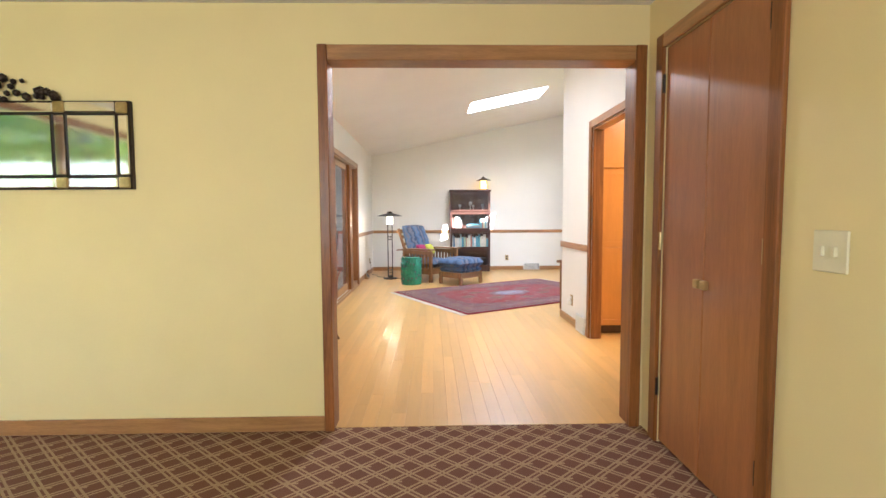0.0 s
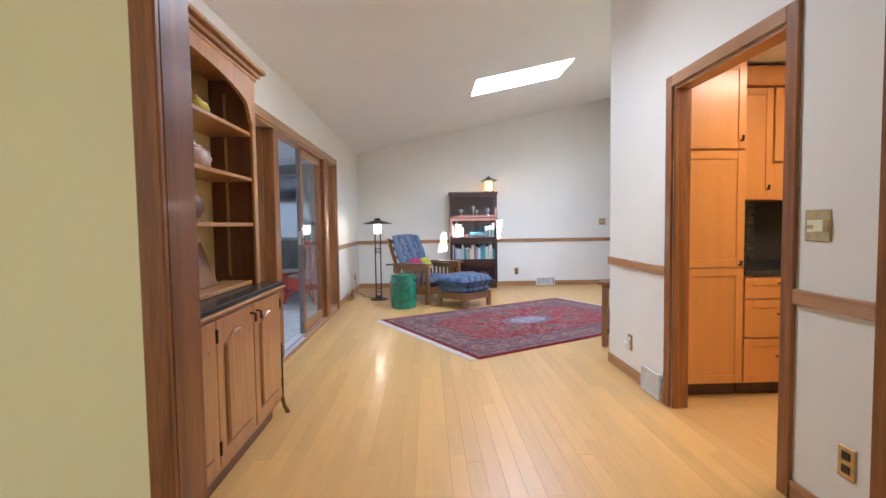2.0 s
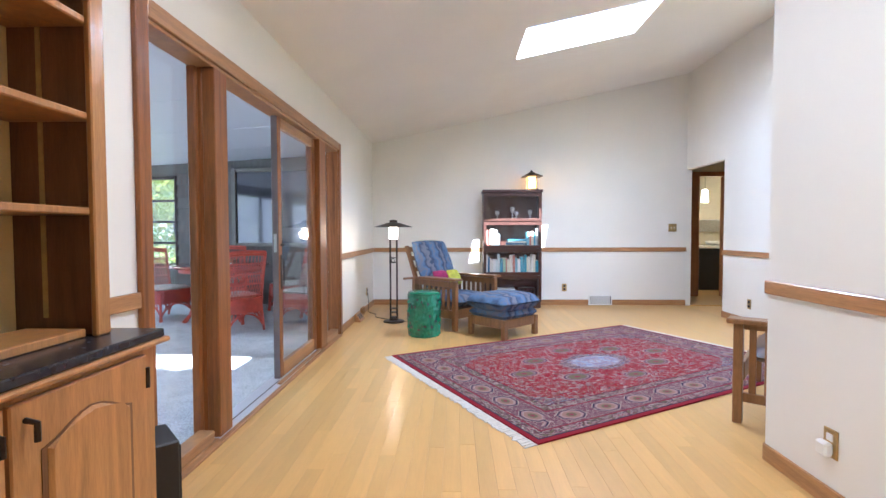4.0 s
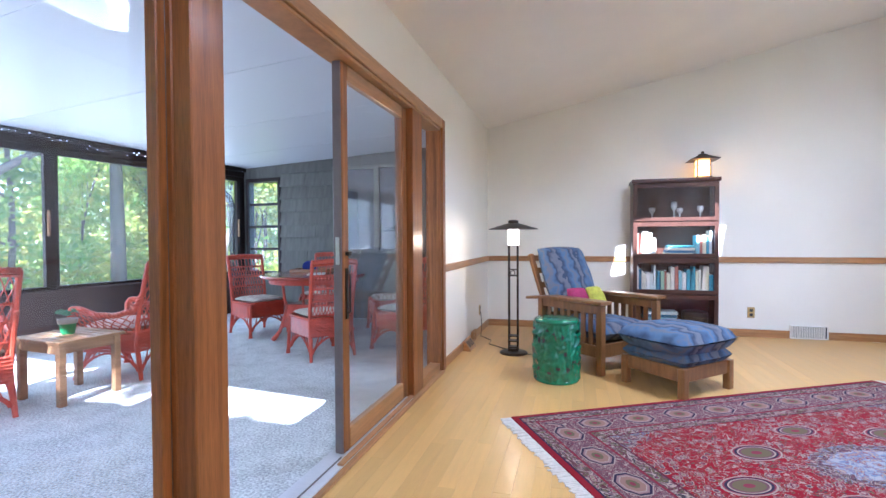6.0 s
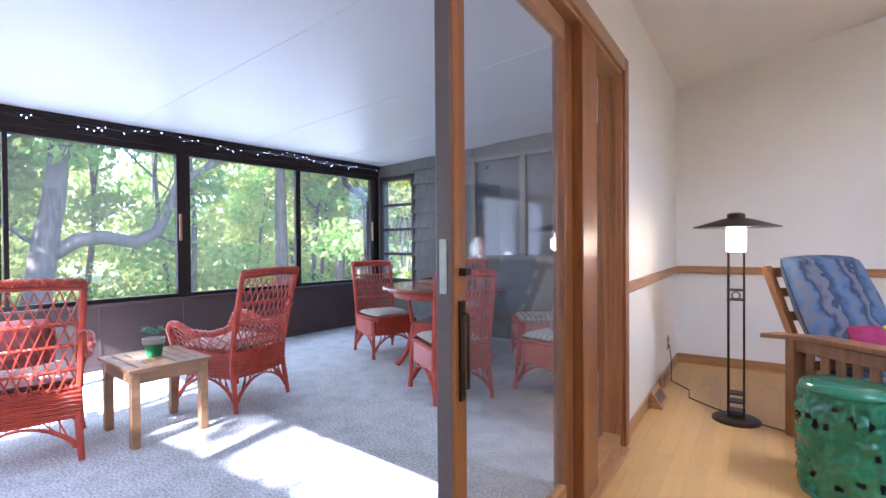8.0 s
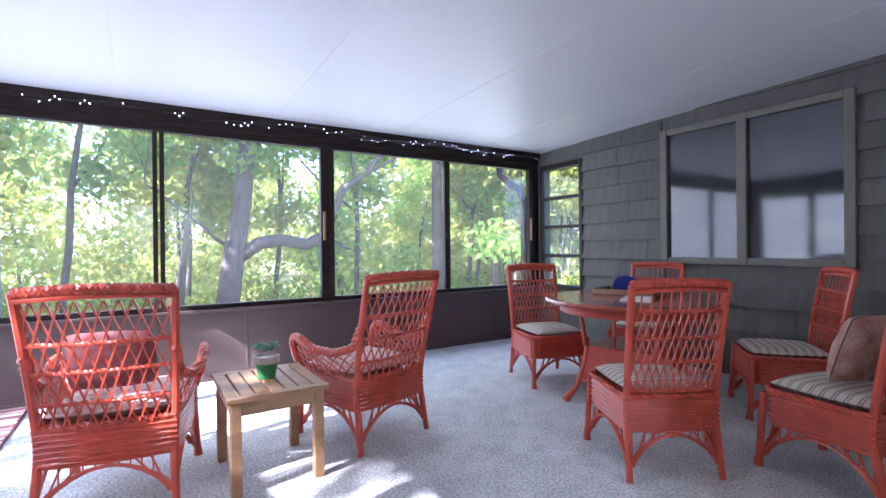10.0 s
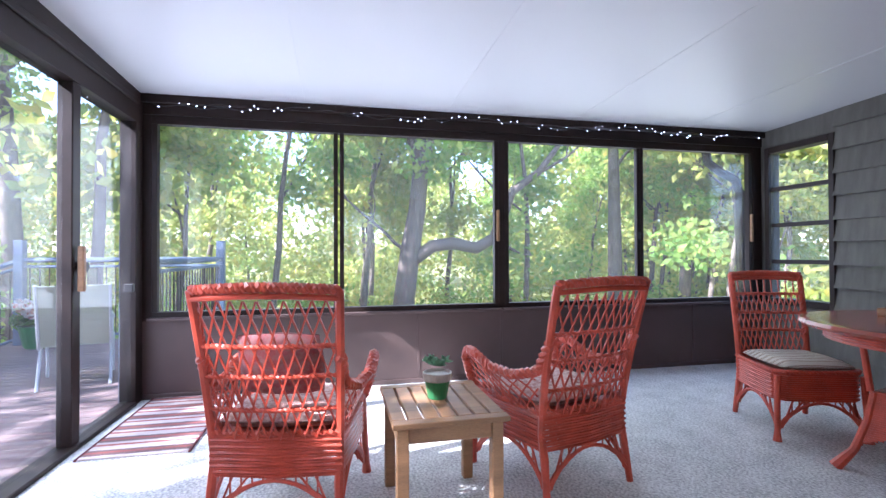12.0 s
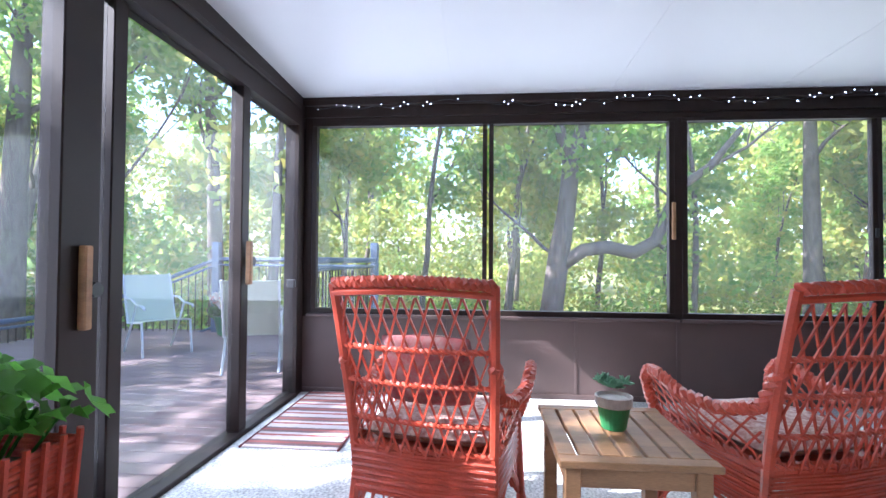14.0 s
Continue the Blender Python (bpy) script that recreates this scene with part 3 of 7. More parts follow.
struct("ceiling_living", bm, M_CEIL, "white sloping ceiling with a skylight well")
floor = struct("floor", cube(-1.1, 2.32, -0.06, 5.4, 10.38, -0.016), M_FLOOR, "honey oak strip floor")
struct("floor_kitchen", cube(1.97, 2.33, -0.016, 4.2, 5.17, -0.002), M_FLOOR, "honey oak kitchen floor")
# hallway and bathroom beyond it
bm = bmesh.new()
wall(bm, "x", 9.2, 9.3, 4.0, 5.4, 0, 2.4)
wall(bm, "y", 5.4, 5.5, 9.2, 11.4, 0, 2.4)
wall(bm, "y", 6.2, 6.3, 11.4, 13.1, 0, 2.4)
wall(bm, "y", 3.9, 4.0, 10.5, 13.1, 0, 2.4)
wall(bm, "x", 11.4, 11.5, 4.0, 6.2, 0, 2.4, [(4.6, 5.05, 0, 2.12)])
wall(bm, "x", 13.0, 13.1, 4.0, 6.2, 0, 2.4)
struct("wall_hallway", bm, mat("hall_wall_paint", (0.62, 0.56, 0.40), 0.6, var=0.05), "pale cream hallway and bathroom walls")
bm = bmesh.new()
box(bm, 3.98, 9.2, 2.4, 6.3, 13.1, 2.46)
struct("ceiling_hall", bm, M_CEIL, "white hallway ceiling")
struct("floor_hall", cube(3.9, 10.38, -0.06, 6.2, 13.0, -0.001), M_FLOOR, "wood hallway floor")
# kitchen
bm = bmesh.new()
wall(bm, "y", 4.2, 4.3, 2.33, 5.27, 0, 2.4)
wall(bm, "x", 2.2, 2.33, 1.97, 4.3, 0, 2.4)
struct("wall_kitchen", bm, M_YELLOW, "cream kitchen walls")
bm = bmesh.new()
box(bm, 1.97, 2.33, 2.33, 4.2, 5.17, 2.4)
struct("ceiling_kitchen", bm, M_CEIL, "white kitchen ceiling")


def trim(name, boxes, material, label, m=None):
    """One length of trim a box, bevelled."""
    for k, b in enumerate(boxes):
        struct(name, cube(*b, bevel=0.004), material, label, m)


trim("trim_opening_dining", [(OX0 - 0.031, 2.268, 0, OX0 + 0.022, 2.288, OZ + 0.06), (OX1 - 0.022, 2.268, 0, OX1 + 0.037, 2.288, OZ + 0.06)], M_OAK, "brown oak casing beside the wide opening")
trim("trim_opening_head", [(OX0 + 0.0225, 2.27, OZ - 0.022, OX1 - 0.0225, 2.288, OZ + 0.058), (OX0, 2.29, OZ - 0.02, OX1, 2.42, OZ)], M_OAKH, "brown oak head casing over the wide opening")
trim("trim_opening_jamb", [(OX0, 2.29, 0, OX0 + 0.02, 2.42, OZ - 0.02), (OX1 - 0.02, 2.29, 0, OX1, 2.42, OZ - 0.02)], M_OAK, "brown oak jamb of the wide opening")
trim("trim_opening_living", [(OX0 - 0.06, 2.42, 0, OX0, 2.44, 2.02), (OX1, 2.42, 0, OX1 + 0.06, 2.44, 2.02)], M_OAK, "brown oak casing beside the wide opening")
trim("baseboard_dining", [(-3.0, 2.275, 0, OX0 - 0.032, 2.29, 0.085), (DX - 0.015, -2.5, 0, DX, 1.252, 0.085)], M_OAKH, "oak baseboard along the yellow wall")
trim("trim_closet", [(DX - 0.02, 1.255, 0, DX, 1.325, 2.1), (DX - 0.02, 2.095, 0, DX, 2.166, 2.1)], M_OAK, "oak casing beside the folding closet door")
trim("trim_closet_head", [(DX - 0.02, 1.325, 2.03, DX, 2.095, 2.1)], M_OAKH, "oak casing over the folding closet door")
trim("trim_kitchen_door", [(1.85, 3.214, 0, 1.87, 3.284, 2.1), (1.85, 4.232, 0, 1.87, 4.302, 2.1)], M_OAK, "oak casing beside the kitchen doorway")
trim("trim_kitchen_head", [(1.85, 3.284, 2.03, 1.87, 4.232, 2.1), (1.87, 3.284, 2.01, 1.97, 4.232, 2.03)], M_OAKH, "oak head casing over the kitchen doorway")
trim("trim_kitchen_jamb", [(1.87, 3.284, 0, 1.97, 3.304, 2.01), (1.87, 4.212, 0, 1.97, 4.232, 2.01)], M_OAK, "oak jamb of the kitchen doorway")
RAILZ = 0.84
trim("trim_chair_rail", [(-1.0, 10.358, RAILZ, 3.9, 10.38, RAILZ + 0.065), (-1.0, 8.222, RAILZ, -0.978, 10.358, RAILZ + 0.065), (-1.0, 4.3, RAILZ, -0.978, 4.78, RAILZ + 0.065), (1.848, 4.302, RAILZ, 1.87, 5.27, RAILZ + 0.065), (1.848, 2.42, RAILZ, 1.87, 3.214, RAILZ + 0.065), (3.878, 8.0, RAILZ, 3.9, 9.34, RAILZ + 0.065), (3.878, 7.978, RAILZ, 4.6, 8.0, RAILZ + 0.065)], M_OAKH, "oak chair rail along the white wall")
trim("baseboard_living", [(-1.0, 10.365, 0, 3.9, 10.38, 0.085), (-1.0, 8.222, 0, -0.985, 10.365, 0.085), (1.855, 4.302, 0, 1.87, 5.27, 0.085), (1.855, 2.42, 0, 1.87, 3.214, 0.085), (3.885, 8.0, 0, 3.9, 9.34, 0.085), (1.87, 5.27, 0, 1.97, 5.285, 0.085)], M_OAKH, "oak baseboard along the white wall")
trim("trim_hall_door", [(4.47, 11.38, 0, 4.6, 11.4, 2.2), (5.05, 11.38, 0, 5.15, 11.4, 2.2), (4.6, 11.38, 2.12, 5.05, 11.4, 2.2), (4.6, 11.4, 0, 4.62, 11.5, 2.12), (5.03, 11.4, 0, 5.05, 11.5, 2.12)], M_CLOSET, "dark oak casing of the bathroom door")

# dining window on the west side
win = tagged(thing("window_1", "wooden window with two panes in the yellow wall", "window"), kind="structure")
for y0, y1 in ((-0.9, 0.32), (0.38, 1.6)):
    part("pane", cube(-3.06, y0, 0.75, -3.052, y1, 2.05), M_GLASS, win).visible_shadow = False
part("window_frame", (lambda b: (box(b, -3.07, 0.32, 0.75, -3.0, 0.38, 2.05), box(b, -3.0, -0.97, 0.68, -2.98, 1.67, 0.75), box(b, -3.0, -0.97, 2.05, -2.98, 1.67, 2.12), box(b, -3.0, -0.97, 0.75, -2.98, -0.9, 2.05), box(b, -3.0, 1.6, 0.75, -2.98, 1.67, 2.05), b)[-1])(bmesh.new()), M_OAK, win)
# window out of view, added to brighten the living room
win = tagged(thing("window_2", "unseen window added to the white wall to let in light", "window"), kind="structure")
part("pane", cube(4.65, 5.35, 0.5, 4.658, 6.95, 2.3), M_GLASS, win).visible_shadow = False
part("window_frame", (lambda b: (box(b, 4.58, 5.28, 0.43, 4.6, 7.02, 0.5), box(b, 4.58, 5.28, 2.3, 4.6, 7.02, 2.37), box(b, 4.58, 5.28, 0.5, 4.6, 5.35, 2.3), box(b, 4.58, 6.95, 0.5, 4.6, 7.02, 2.3), b)[-1])(bmesh.new()), M_OAK, win)

# skylight
win = tagged(thing("skylight_1", "rectangular glazed skylight in the sloping white ceiling", "skylight"), kind="structure")
bm = bmesh.new()
prism(bm, [(0.89, ceil_z(0.89) + 0.25), (2.23, ceil_z(2.23) + 0.25), (2.23, ceil_z(2.23) + 0.258), (0.89, ceil_z(0.89) + 0.258)], "y", 7.14, 8.0)
part("pane", bm, M_GLASS, win).visible_shadow = False
bm = bmesh.new()
for x0, x1, y0, y1 in ((0.89, 0.95, 7.14, 8.0), (2.17, 2.23, 7.14, 8.0), (0.95, 2.17, 7.14, 7.19), (0.95, 2.17, 7.95, 8.0)):
    prism(bm, [(x0, ceil_z(x0) + 0.221), (x1, ceil_z(x1) + 0.221), (x1, ceil_z(x1) + 0.249), (x0, ceil_z(x0) + 0.249)], "y", y0, y1)
part("frame", bm, M_WHITEP, win)

# glazed sliding door unit in the west wall
slide = tagged(thing("door_1", "oak-framed glass patio door, its sliding leaf half open", "patio door"), kind="structure")


def slab(name, x0, y0, z0, x1, y1, z1, material=None, parent=None, label="", bevel=0.004):
    return part(name, cube(x0, y0, z0, x1, y1, z1, bevel), material or M_OAK, parent or slide, label)


slab("casing", -1.0, 4.78, 0, -0.975, 4.86, 2.14)
slab("casing", -1.0, 8.14, 0, -0.975, 8.222, 2.14)
slab("head_casing", -1.0, 4.86, 2.06, -0.975, 8.14, 2.14, M_OAKH)
slab("head_jamb", -1.12, 4.88, 2.04, -0.99, 8.12, 2.06, M_OAKH)
slab("side_jamb", -1.12, 4.86, 0, -0.99, 4.88, 2.06)
slab("side_jamb", -1.12, 8.12, 0, -0.99, 8.14, 2.06)
slab("stop", -1.12, 5.385, 0.02, -1.075, 5.419, 2.04)
slab("post", -1.055, 5.42, 0.02, -0.985, 5.56, 2.04)
slab("post", -1.08, 5.42, 0.02, -1.056, 5.565, 2.04)
slab("strike_jamb", -1.12, 5.42, 0.02, -1.081, 5.585, 2.04, M_GREY_ALU, label="taupe aluminium strike jamb")
slab("post", -1.12, 7.40, 0.02, -0.985, 7.61, 2.04)
slab("stop", -1.12, 7.611, 0.02, -1.075, 7.64, 2.04)
slab("sill", -1.13, 5.42, -0.03, -0.99, 7.40, 0.018, M_ALU, label="bright aluminium sill track")
slab("sill_groove", -1.045, 5.60, 0.0185, -1.036, 6.43, 0.021, M_GREY_ALU, label="dark track groove", bevel=0)
slab("sill_nosing", -0.989, 4.88, 0, -0.955, 8.12, 0.016, M_OAKH)
slab("sill_rail", -1.09, 4.88, 0.018, -1.0, 5.385, 0.075, M_OAKH)
slab("sill_rail", -1.09, 7.64, 0.018, -1.0, 8.12, 0.075, M_OAKH)
slab("wood_sill", -1.13, 4.88, -0.03, -0.99, 5.419, 0.0175, M_OAKH)
slab("wood_sill", -1.13, 7.401, -0.03, -0.99, 8.12, 0.0175, M_OAKH)
slab("sill_rail", -1.02, 6.34, 0.018, -0.985, 7.399, 0.03, M_OAKH)
slab("pane", -1.106, 4.88, 0.018, -1.1, 5.385, 2.04, M_GLASS, bevel=0).visible_shadow = False
slab("pane", -1.106, 7.64, 0.018, -1.1, 8.12, 2.04, M_GLASS, bevel=0).visible_shadow = False
leaf = slab("sliding_leaf", -1.07, 6.445, 0.03, -1.03, 6.51, 2.03, M_OAK)
slab("edge", -1.08, 6.437, 0.03, -1.032, 6.4445, 2.03, M_GREY_ALU, leaf, "taupe aluminium door edge")
slab("stile", -1.07, 7.31, 0.03, -1.03, 7.397, 2.03, M_OAK, leaf)
slab("top_rail", -1.07, 6.51, 1.95, -1.03, 7.31, 2.03, M_OAKH, leaf)
slab("bottom_rail", -1.07, 6.51, 0.03, -1.03, 7.31, 0.14, M_OAKH, leaf)
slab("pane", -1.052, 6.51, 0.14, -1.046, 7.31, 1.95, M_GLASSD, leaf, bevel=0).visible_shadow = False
slab("lock_plate", -1.066, 6.433, 1.0, -1.044, 6.4368, 1.14, M_STEEL, leaf, "satin steel lock plate", 0.002)
bm = bmesh.new()
box(bm, -1.03, 6.468, 0.72, -1.024, 6.492, 0.98)
tube(bm, [(-1.025, 6.48, 0.75), (-1.008, 6.48, 0.755), (-1.008, 6.48, 0.945), (-1.025, 6.48, 0.95)], 0.0055, 6)
part("pull_handle", bm, M_BRONZE, leaf, "dark bronze pull handle")
slab("thumb_latch", -1.03, 6.47, 1.045, -1.008, 6.5, 1.065, M_BRONZE, leaf, "", 0.002)

# sunroom (own axes: x across from the house, y along the window wall)
FZ = -0.04


def to_sun(x, y):
    return SUNROOM @ Vector((x, y, 0))


def sun_x(y, world_x=-1.1):
    """Where the line at y along the sunroom meets the house wall."""
    c, s = math.cos(radians(-5.82)), math.sin(radians(-5.82))
    return (world_x + 1.2 + s * y) / c


def sun_ceil(x):
    return 2.295 + 0.031 * (x + 4.45)


Y0, Y1, XW = -1.2, 4.52, -4.45
bm = bmesh.new()
prism(bm, [(XW - 0.1, Y0 - 0.1), (sun_x(Y0 - 0.1), Y0 - 0.1), (sun_x(Y1 + 0.1), Y1 + 0.1), (XW - 0.1, Y1 + 0.1)], "z", -0.2, FZ)
struct("floor_sunroom", bm, M_CARPET, "pale grey speckled carpet", SUNROOM)
bm = bmesh.new()
v = []
for dz in (0.0, 0.12):
    for x, y in ((XW - 0.3, Y0 - 0.3), (sun_x(Y0 - 0.3), Y0 - 0.3), (sun_x(Y1 + 0.1), Y1 + 0.1), (XW - 0.3, Y1 + 0.1)):
        v.append(bm.verts.new((x, y, sun_ceil(x) + dz)))
for f in ((0, 3, 2, 1), (4, 5, 6, 7), (0, 1, 5, 4), (1, 2, 6, 5), (2, 3, 7, 6), (3, 0, 4, 7)):
    bm.faces.new([v[i] for i in f])
struct("ceiling_sunroom", bm, M_PANEL, "glossy white panelled porch ceiling", SUNROOM)
for y in (0.0, 1.2, 2.4, 3.6):
    bm = bmesh.new()
    prism(bm, [(XW, sun_ceil(XW) - 0.003), (-0.4, sun_ceil(-0.4) - 0.003), (-0.4, sun_ceil(-0.4) + 0.001), (XW, sun_ceil(XW) + 0.001)], "y", y - 0.012, y + 0.012)
    struct("trim_ceiling_seam", bm, M_PANEL, "white ceiling seam strip", SUNROOM)
# window wall
WINS = [(-1.09, 0.235), (0.32, 1.64), (1.775, 3.085), (3.15, 4.365)]
ZB, ZT = 0.625, 2.08
bm = bmesh.new()
box(bm, XW - 0.08, Y0 - 0.1, -0.6, XW, Y1, 0.56)
struct("wall_sunroom_window", bm, M_BROWNP, "brown panelled wall below the windows", SUNROOM)
trim("trim_sunroom_panel", [(XW, y - 0.012, 0.0, XW + 0.006, y + 0.012, 0.56) for y in (-0.05, 0.95, 1.7, 2.7, 3.7)], M_BROWNP, "brown batten on the wall panel", SUNROOM)
trim("baseboard_sunroom", [(XW, Y0, FZ, XW + 0.014, Y1, 0.0)], M_BROWNP, "brown baseboard strip", SUNROOM)
trim("trim_sunroom_header", [(XW - 0.08, Y0 - 0.1, 2.15, XW + 0.02, Y1, 2.31), (XW - 0.08, Y0, ZT + 0.025, XW + 0.005, Y1, 2.15), (XW + 0.02, Y0, 2.235, XW + 0.06, Y1, 2.3)], M_BROWN, "dark brown header over the windows", SUNROOM)
trim("trim_sunroom_corner", [(XW - 0.08, Y0 - 0.1, 0.56, XW + 0.01, -1.13, 2.15), (XW - 0.08, 4.41, 0.56, XW + 0.01, Y1, 2.15), (XW + 0.0105, Y0 - 0.1, -0.1, XW + 0.13, Y0 + 0.01, 2.2)], M_BROWN, "dark brown corner post", SUNROOM)
for k, (a, b) in enumerate(((0, 1), (2, 3))):
    w = tagged(thing("window_%d" % (3 + k), "dark brown sliding window of two panes looking onto woods", "window", m=SUNROOM), kind="structure")
    ya, yb = WINS[a][0], WINS[b][1]
    f = bmesh.new()
    box(f, XW - 0.06, ya - 0.04, ZB - 0.04, XW + 0.008, yb + 0.04, ZB)
    box(f, XW - 0.06, ya - 0.04, ZT, XW + 0.008, yb + 0.04, ZT + 0.025)
    part("window_frame", f, M_BROWN, w)
    for y0, y1, e in ((ya - 0.04, ya, 0.008), (yb, yb + 0.04, 0.008), (WINS[a][1], WINS[a][1] + 0.035, -0.002), (WINS[b][0] - 0.035, WINS[b][0], 0.006)):
        part("stile", cube(XW - 0.05, y0, ZB, XW + e, y1, ZT, 0.003), M_BROWN, w)
    part("sill", cube(XW - 0.04, ya - 0.06, ZB - 0.065, XW + 0.05, yb + 0.06, ZB - 0.04, 0.004), M_BROWNP, w)
    for (y0, y1), d in ((WINS[a], -0.02), (WINS[b], -0.035)):
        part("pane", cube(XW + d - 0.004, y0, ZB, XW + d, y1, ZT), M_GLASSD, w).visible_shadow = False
    part("pull", cube(XW + 0.009, yb + 0.005 if k else WINS[0][1] + 1.42, 1.18, XW + 0.035, yb + 0.03 if k else WINS[0][1] + 1.445, 1.46, 0.004), M_TEAK, w, "pale wooden pull")
    part("latch", cube(XW + 0.007, WINS[a][1] + 0.005, 1.2, XW + 0.016, WINS[a][1] + 0.03, 1.27, 0.003), M_BLACKP, w, "black latch")
struct("wall_sunroom_mullion", cube(XW - 0.08, 1.68, 0.56, XW + 0.004, 1.735, 2.15), M_BROWN, "dark brown mullion between the windows", SUNROOM)
# lap-sided wall of the house at the far end
bm = bmesh.new()
wall(bm, "x", Y1, Y1 + 0.1, XW, sun_x(Y1) + 0.05, -0.2, 2.6, [(-4.33, -3.74, 0.62, 2.06), (-2.62, -1.24, 0.98, 2.16)])
siding = struct("wall_sunroom_siding", bm, M_SIDING, "grey-brown lapped shingle siding", SUNROOM)
rng = random.Random(4)
row = -0.04
while row < 2.45:
    x = -3.7
    while x < sun_x(Y1):
        wdt = rng.uniform(0.45, 0.85)
        x1 = min(x + wdt, sun_x(Y1))
        hit = [h for h in ((-2.69, -1.17, 0.92, 2.22),) if x < h[1] and x1 > h[0] and row < h[3] - 0.02 and row + 0.2 > h[2] + 0.02]
        pieces = [(x, x1)] if not hit else [(p, q) for p, q in ((x, min(x1, hit[0][0])), (max(x, hit[0][1]), x1)) if q - p > 0.05]
        for p, q in pieces:
            b = bmesh.new()
            j = rng.uniform(-0.006, 0.006)
            v = box(b, p + 0.002, Y1 - 0.034, row + j, q - 0.002, Y1, row + 0.2)
            for k in (4, 5):
                v[k].co.y = Y1 - 0.004
            part("shingle", b, M_SIDING, siding)
        x = x1
    row += 0.2
trim("trim_siding", [(-3.74, Y1 - 0.03, 0.56, -3.69, Y1, 2.12), (-4.38, Y1 - 0.03, 0.56, -4.33, Y1, 2.12), (-4.33, Y1 - 0.03, 2.06, -3.74, Y1, 2.12), (-4.33, Y1 - 0.03, 0.56, -3.74, Y1, 0.62)], M_BROWN, "dark brown trim round the louvre window", SUNROOM)
w = tagged(thing("window_5", "narrow dark-framed window of four louvre panes", "window", m=SUNROOM), kind="structure")
for k in range(4):
    z0 = 0.62 + 0.36 * k
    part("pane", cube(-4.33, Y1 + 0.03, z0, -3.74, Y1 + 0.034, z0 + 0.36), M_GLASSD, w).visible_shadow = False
    if k:
        part("rail", cube(-4.33, Y1 - 0.0, z0 - 0.02, -3.74, Y1 + 0.05, z0 + 0.02, 0.003), M_BROWN, w)
w = tagged(thing("window_6", "taupe-trimmed house window with two reflecting panes", "window", m=SUNROOM), kind="structure")
for x0, x1 in ((-2.69, -2.62), (-1.98, -1.9), (-1.24, -1.17)):
    part("stile", cube(x0, Y1 - 0.05, 0.92, x1, Y1 + 0.04, 2.22, 0.005), M_SIDEFR, w)
for z0, z1 in ((0.92, 0.98), (2.16, 2.22)):
    part("rail", cube(-2.62, Y1 - 0.045, z0, -1.24, Y1 + 0.04, z1, 0.005), M_SIDEFR, w)
M_DARKGLASS = mat("dark_reflecting_glass", (0.03, 0.03, 0.035), 0.03, var=0.05, bump=0, spec=1.0)
for x0, x1 in ((-2.62, -1.98), (-1.9, -1.24)):
    part("pane", cube(x0, Y1 - 0.01, 0.98, x1, Y1, 2.16), M_DARKGLASS, w)
# deck-side glazed wall
HD = 2.06
d = tagged(thing("door_2", "dark brown sliding glass doors onto the deck", "patio door", m=SUNROOM), kind="structure")
xs_end = sun_x(Y0)
part("header", cube(XW - 0.08, Y0 - 0.1, HD, xs_end, Y0 + 0.012, 2.45), M_BROWN, d)
part("header_lip", cube(XW + 0.13, Y0 + 0.012, HD + 0.13, xs_end, Y0 + 0.03, HD + 0.17, 0.004), M_BROWN, d)
part("track", cube(XW + 0.13, Y0 - 0.1, -0.2, xs_end, Y0 + 0.02, -0.015, 0.005), M_BROWN, d)
for x0, x1, y0 in ((-3.56, -3.47, 0.0), (-2.56, -2.485, -0.02), (-2.40, -2.23, 0.01), (-1.30, -1.20, 0.0), (0.08, xs_end, 0.0)):
    part("stile", cube(x0, Y0 - 0.08, -0.015, x1, Y0 + y0, HD, 0.005), M_BROWN, d)
for x0, x1, dy in ((XW + 0.13, -3.56, -0.02), (-3.47, -2.56, -0.05), (-2.485, -2.40, -0.05), (-2.23, -1.30, -0.03), (-1.20, 0.08, -0.03)):
    part("pane", cube(x0, Y0 + dy - 0.004, -0.015, x1, Y0 + dy, HD), M_GLASSK, d).visible_shadow = False
for x, z0, z1 in ((-3.53, 0.86, 1.12), (-2.335, 0.76, 1.06)):
    part("pull", cube(x, Y0 + 0.012, z0, x + 0.035, Y0 + 0.045, z1, 0.005), M_TEAK, d, "pale wooden pull")
    b = bmesh.new()
    tube(b, [(x - 0.03, Y0, z0 + 0.14), (x - 0.03, Y0 + 0.035, z0 + 0.14)], 0.028, 10)
    part("lock_knob", b, M_BLACKP, d, "black lock knob")
part("corner_lock", cube(XW + 0.2, Y0 - 0.03, 0.80, XW + 0.24, Y0 + 0.03, 0.86, 0.006), M_BLACKP, d, "black lock")

# outdoors
bm = bmesh.new()
R = 400
v = [bm.verts.new((x, y, -1.3)) for x, y in ((-R, -R), (R, -R), (R, R), (-R, R))]
bm.faces.new(v)
struct("ground", bm, M_LAWN, "grass with fallen leaves")
# south window of the dining room, unseen and added for its fill lamp, and daylight at the openings
win = tagged(thing("window_7", "unseen window added to the yellow wall to hold a fill lamp", "window"), kind="structure")
part("pane", cube(-1.9, -2.56, 0.75, 0.5, -2.552, 2.05), M_GLASS, win).visible_shadow = False
part("window_frame", (lambda b: (box(b, -1.97, -2.5, 0.68, 0.57, -2.48, 0.75), box(b, -1.97, -2.5, 2.05, 0.57, -2.48, 2.12), box(b, -1.97, -2.5, 0.75, -1.9, -2.48, 2.05), box(b, 0.5, -2.5, 0.75, 0.57, -2.48, 2.05), b)[-1])(bmesh.new()), M_OAK, win)
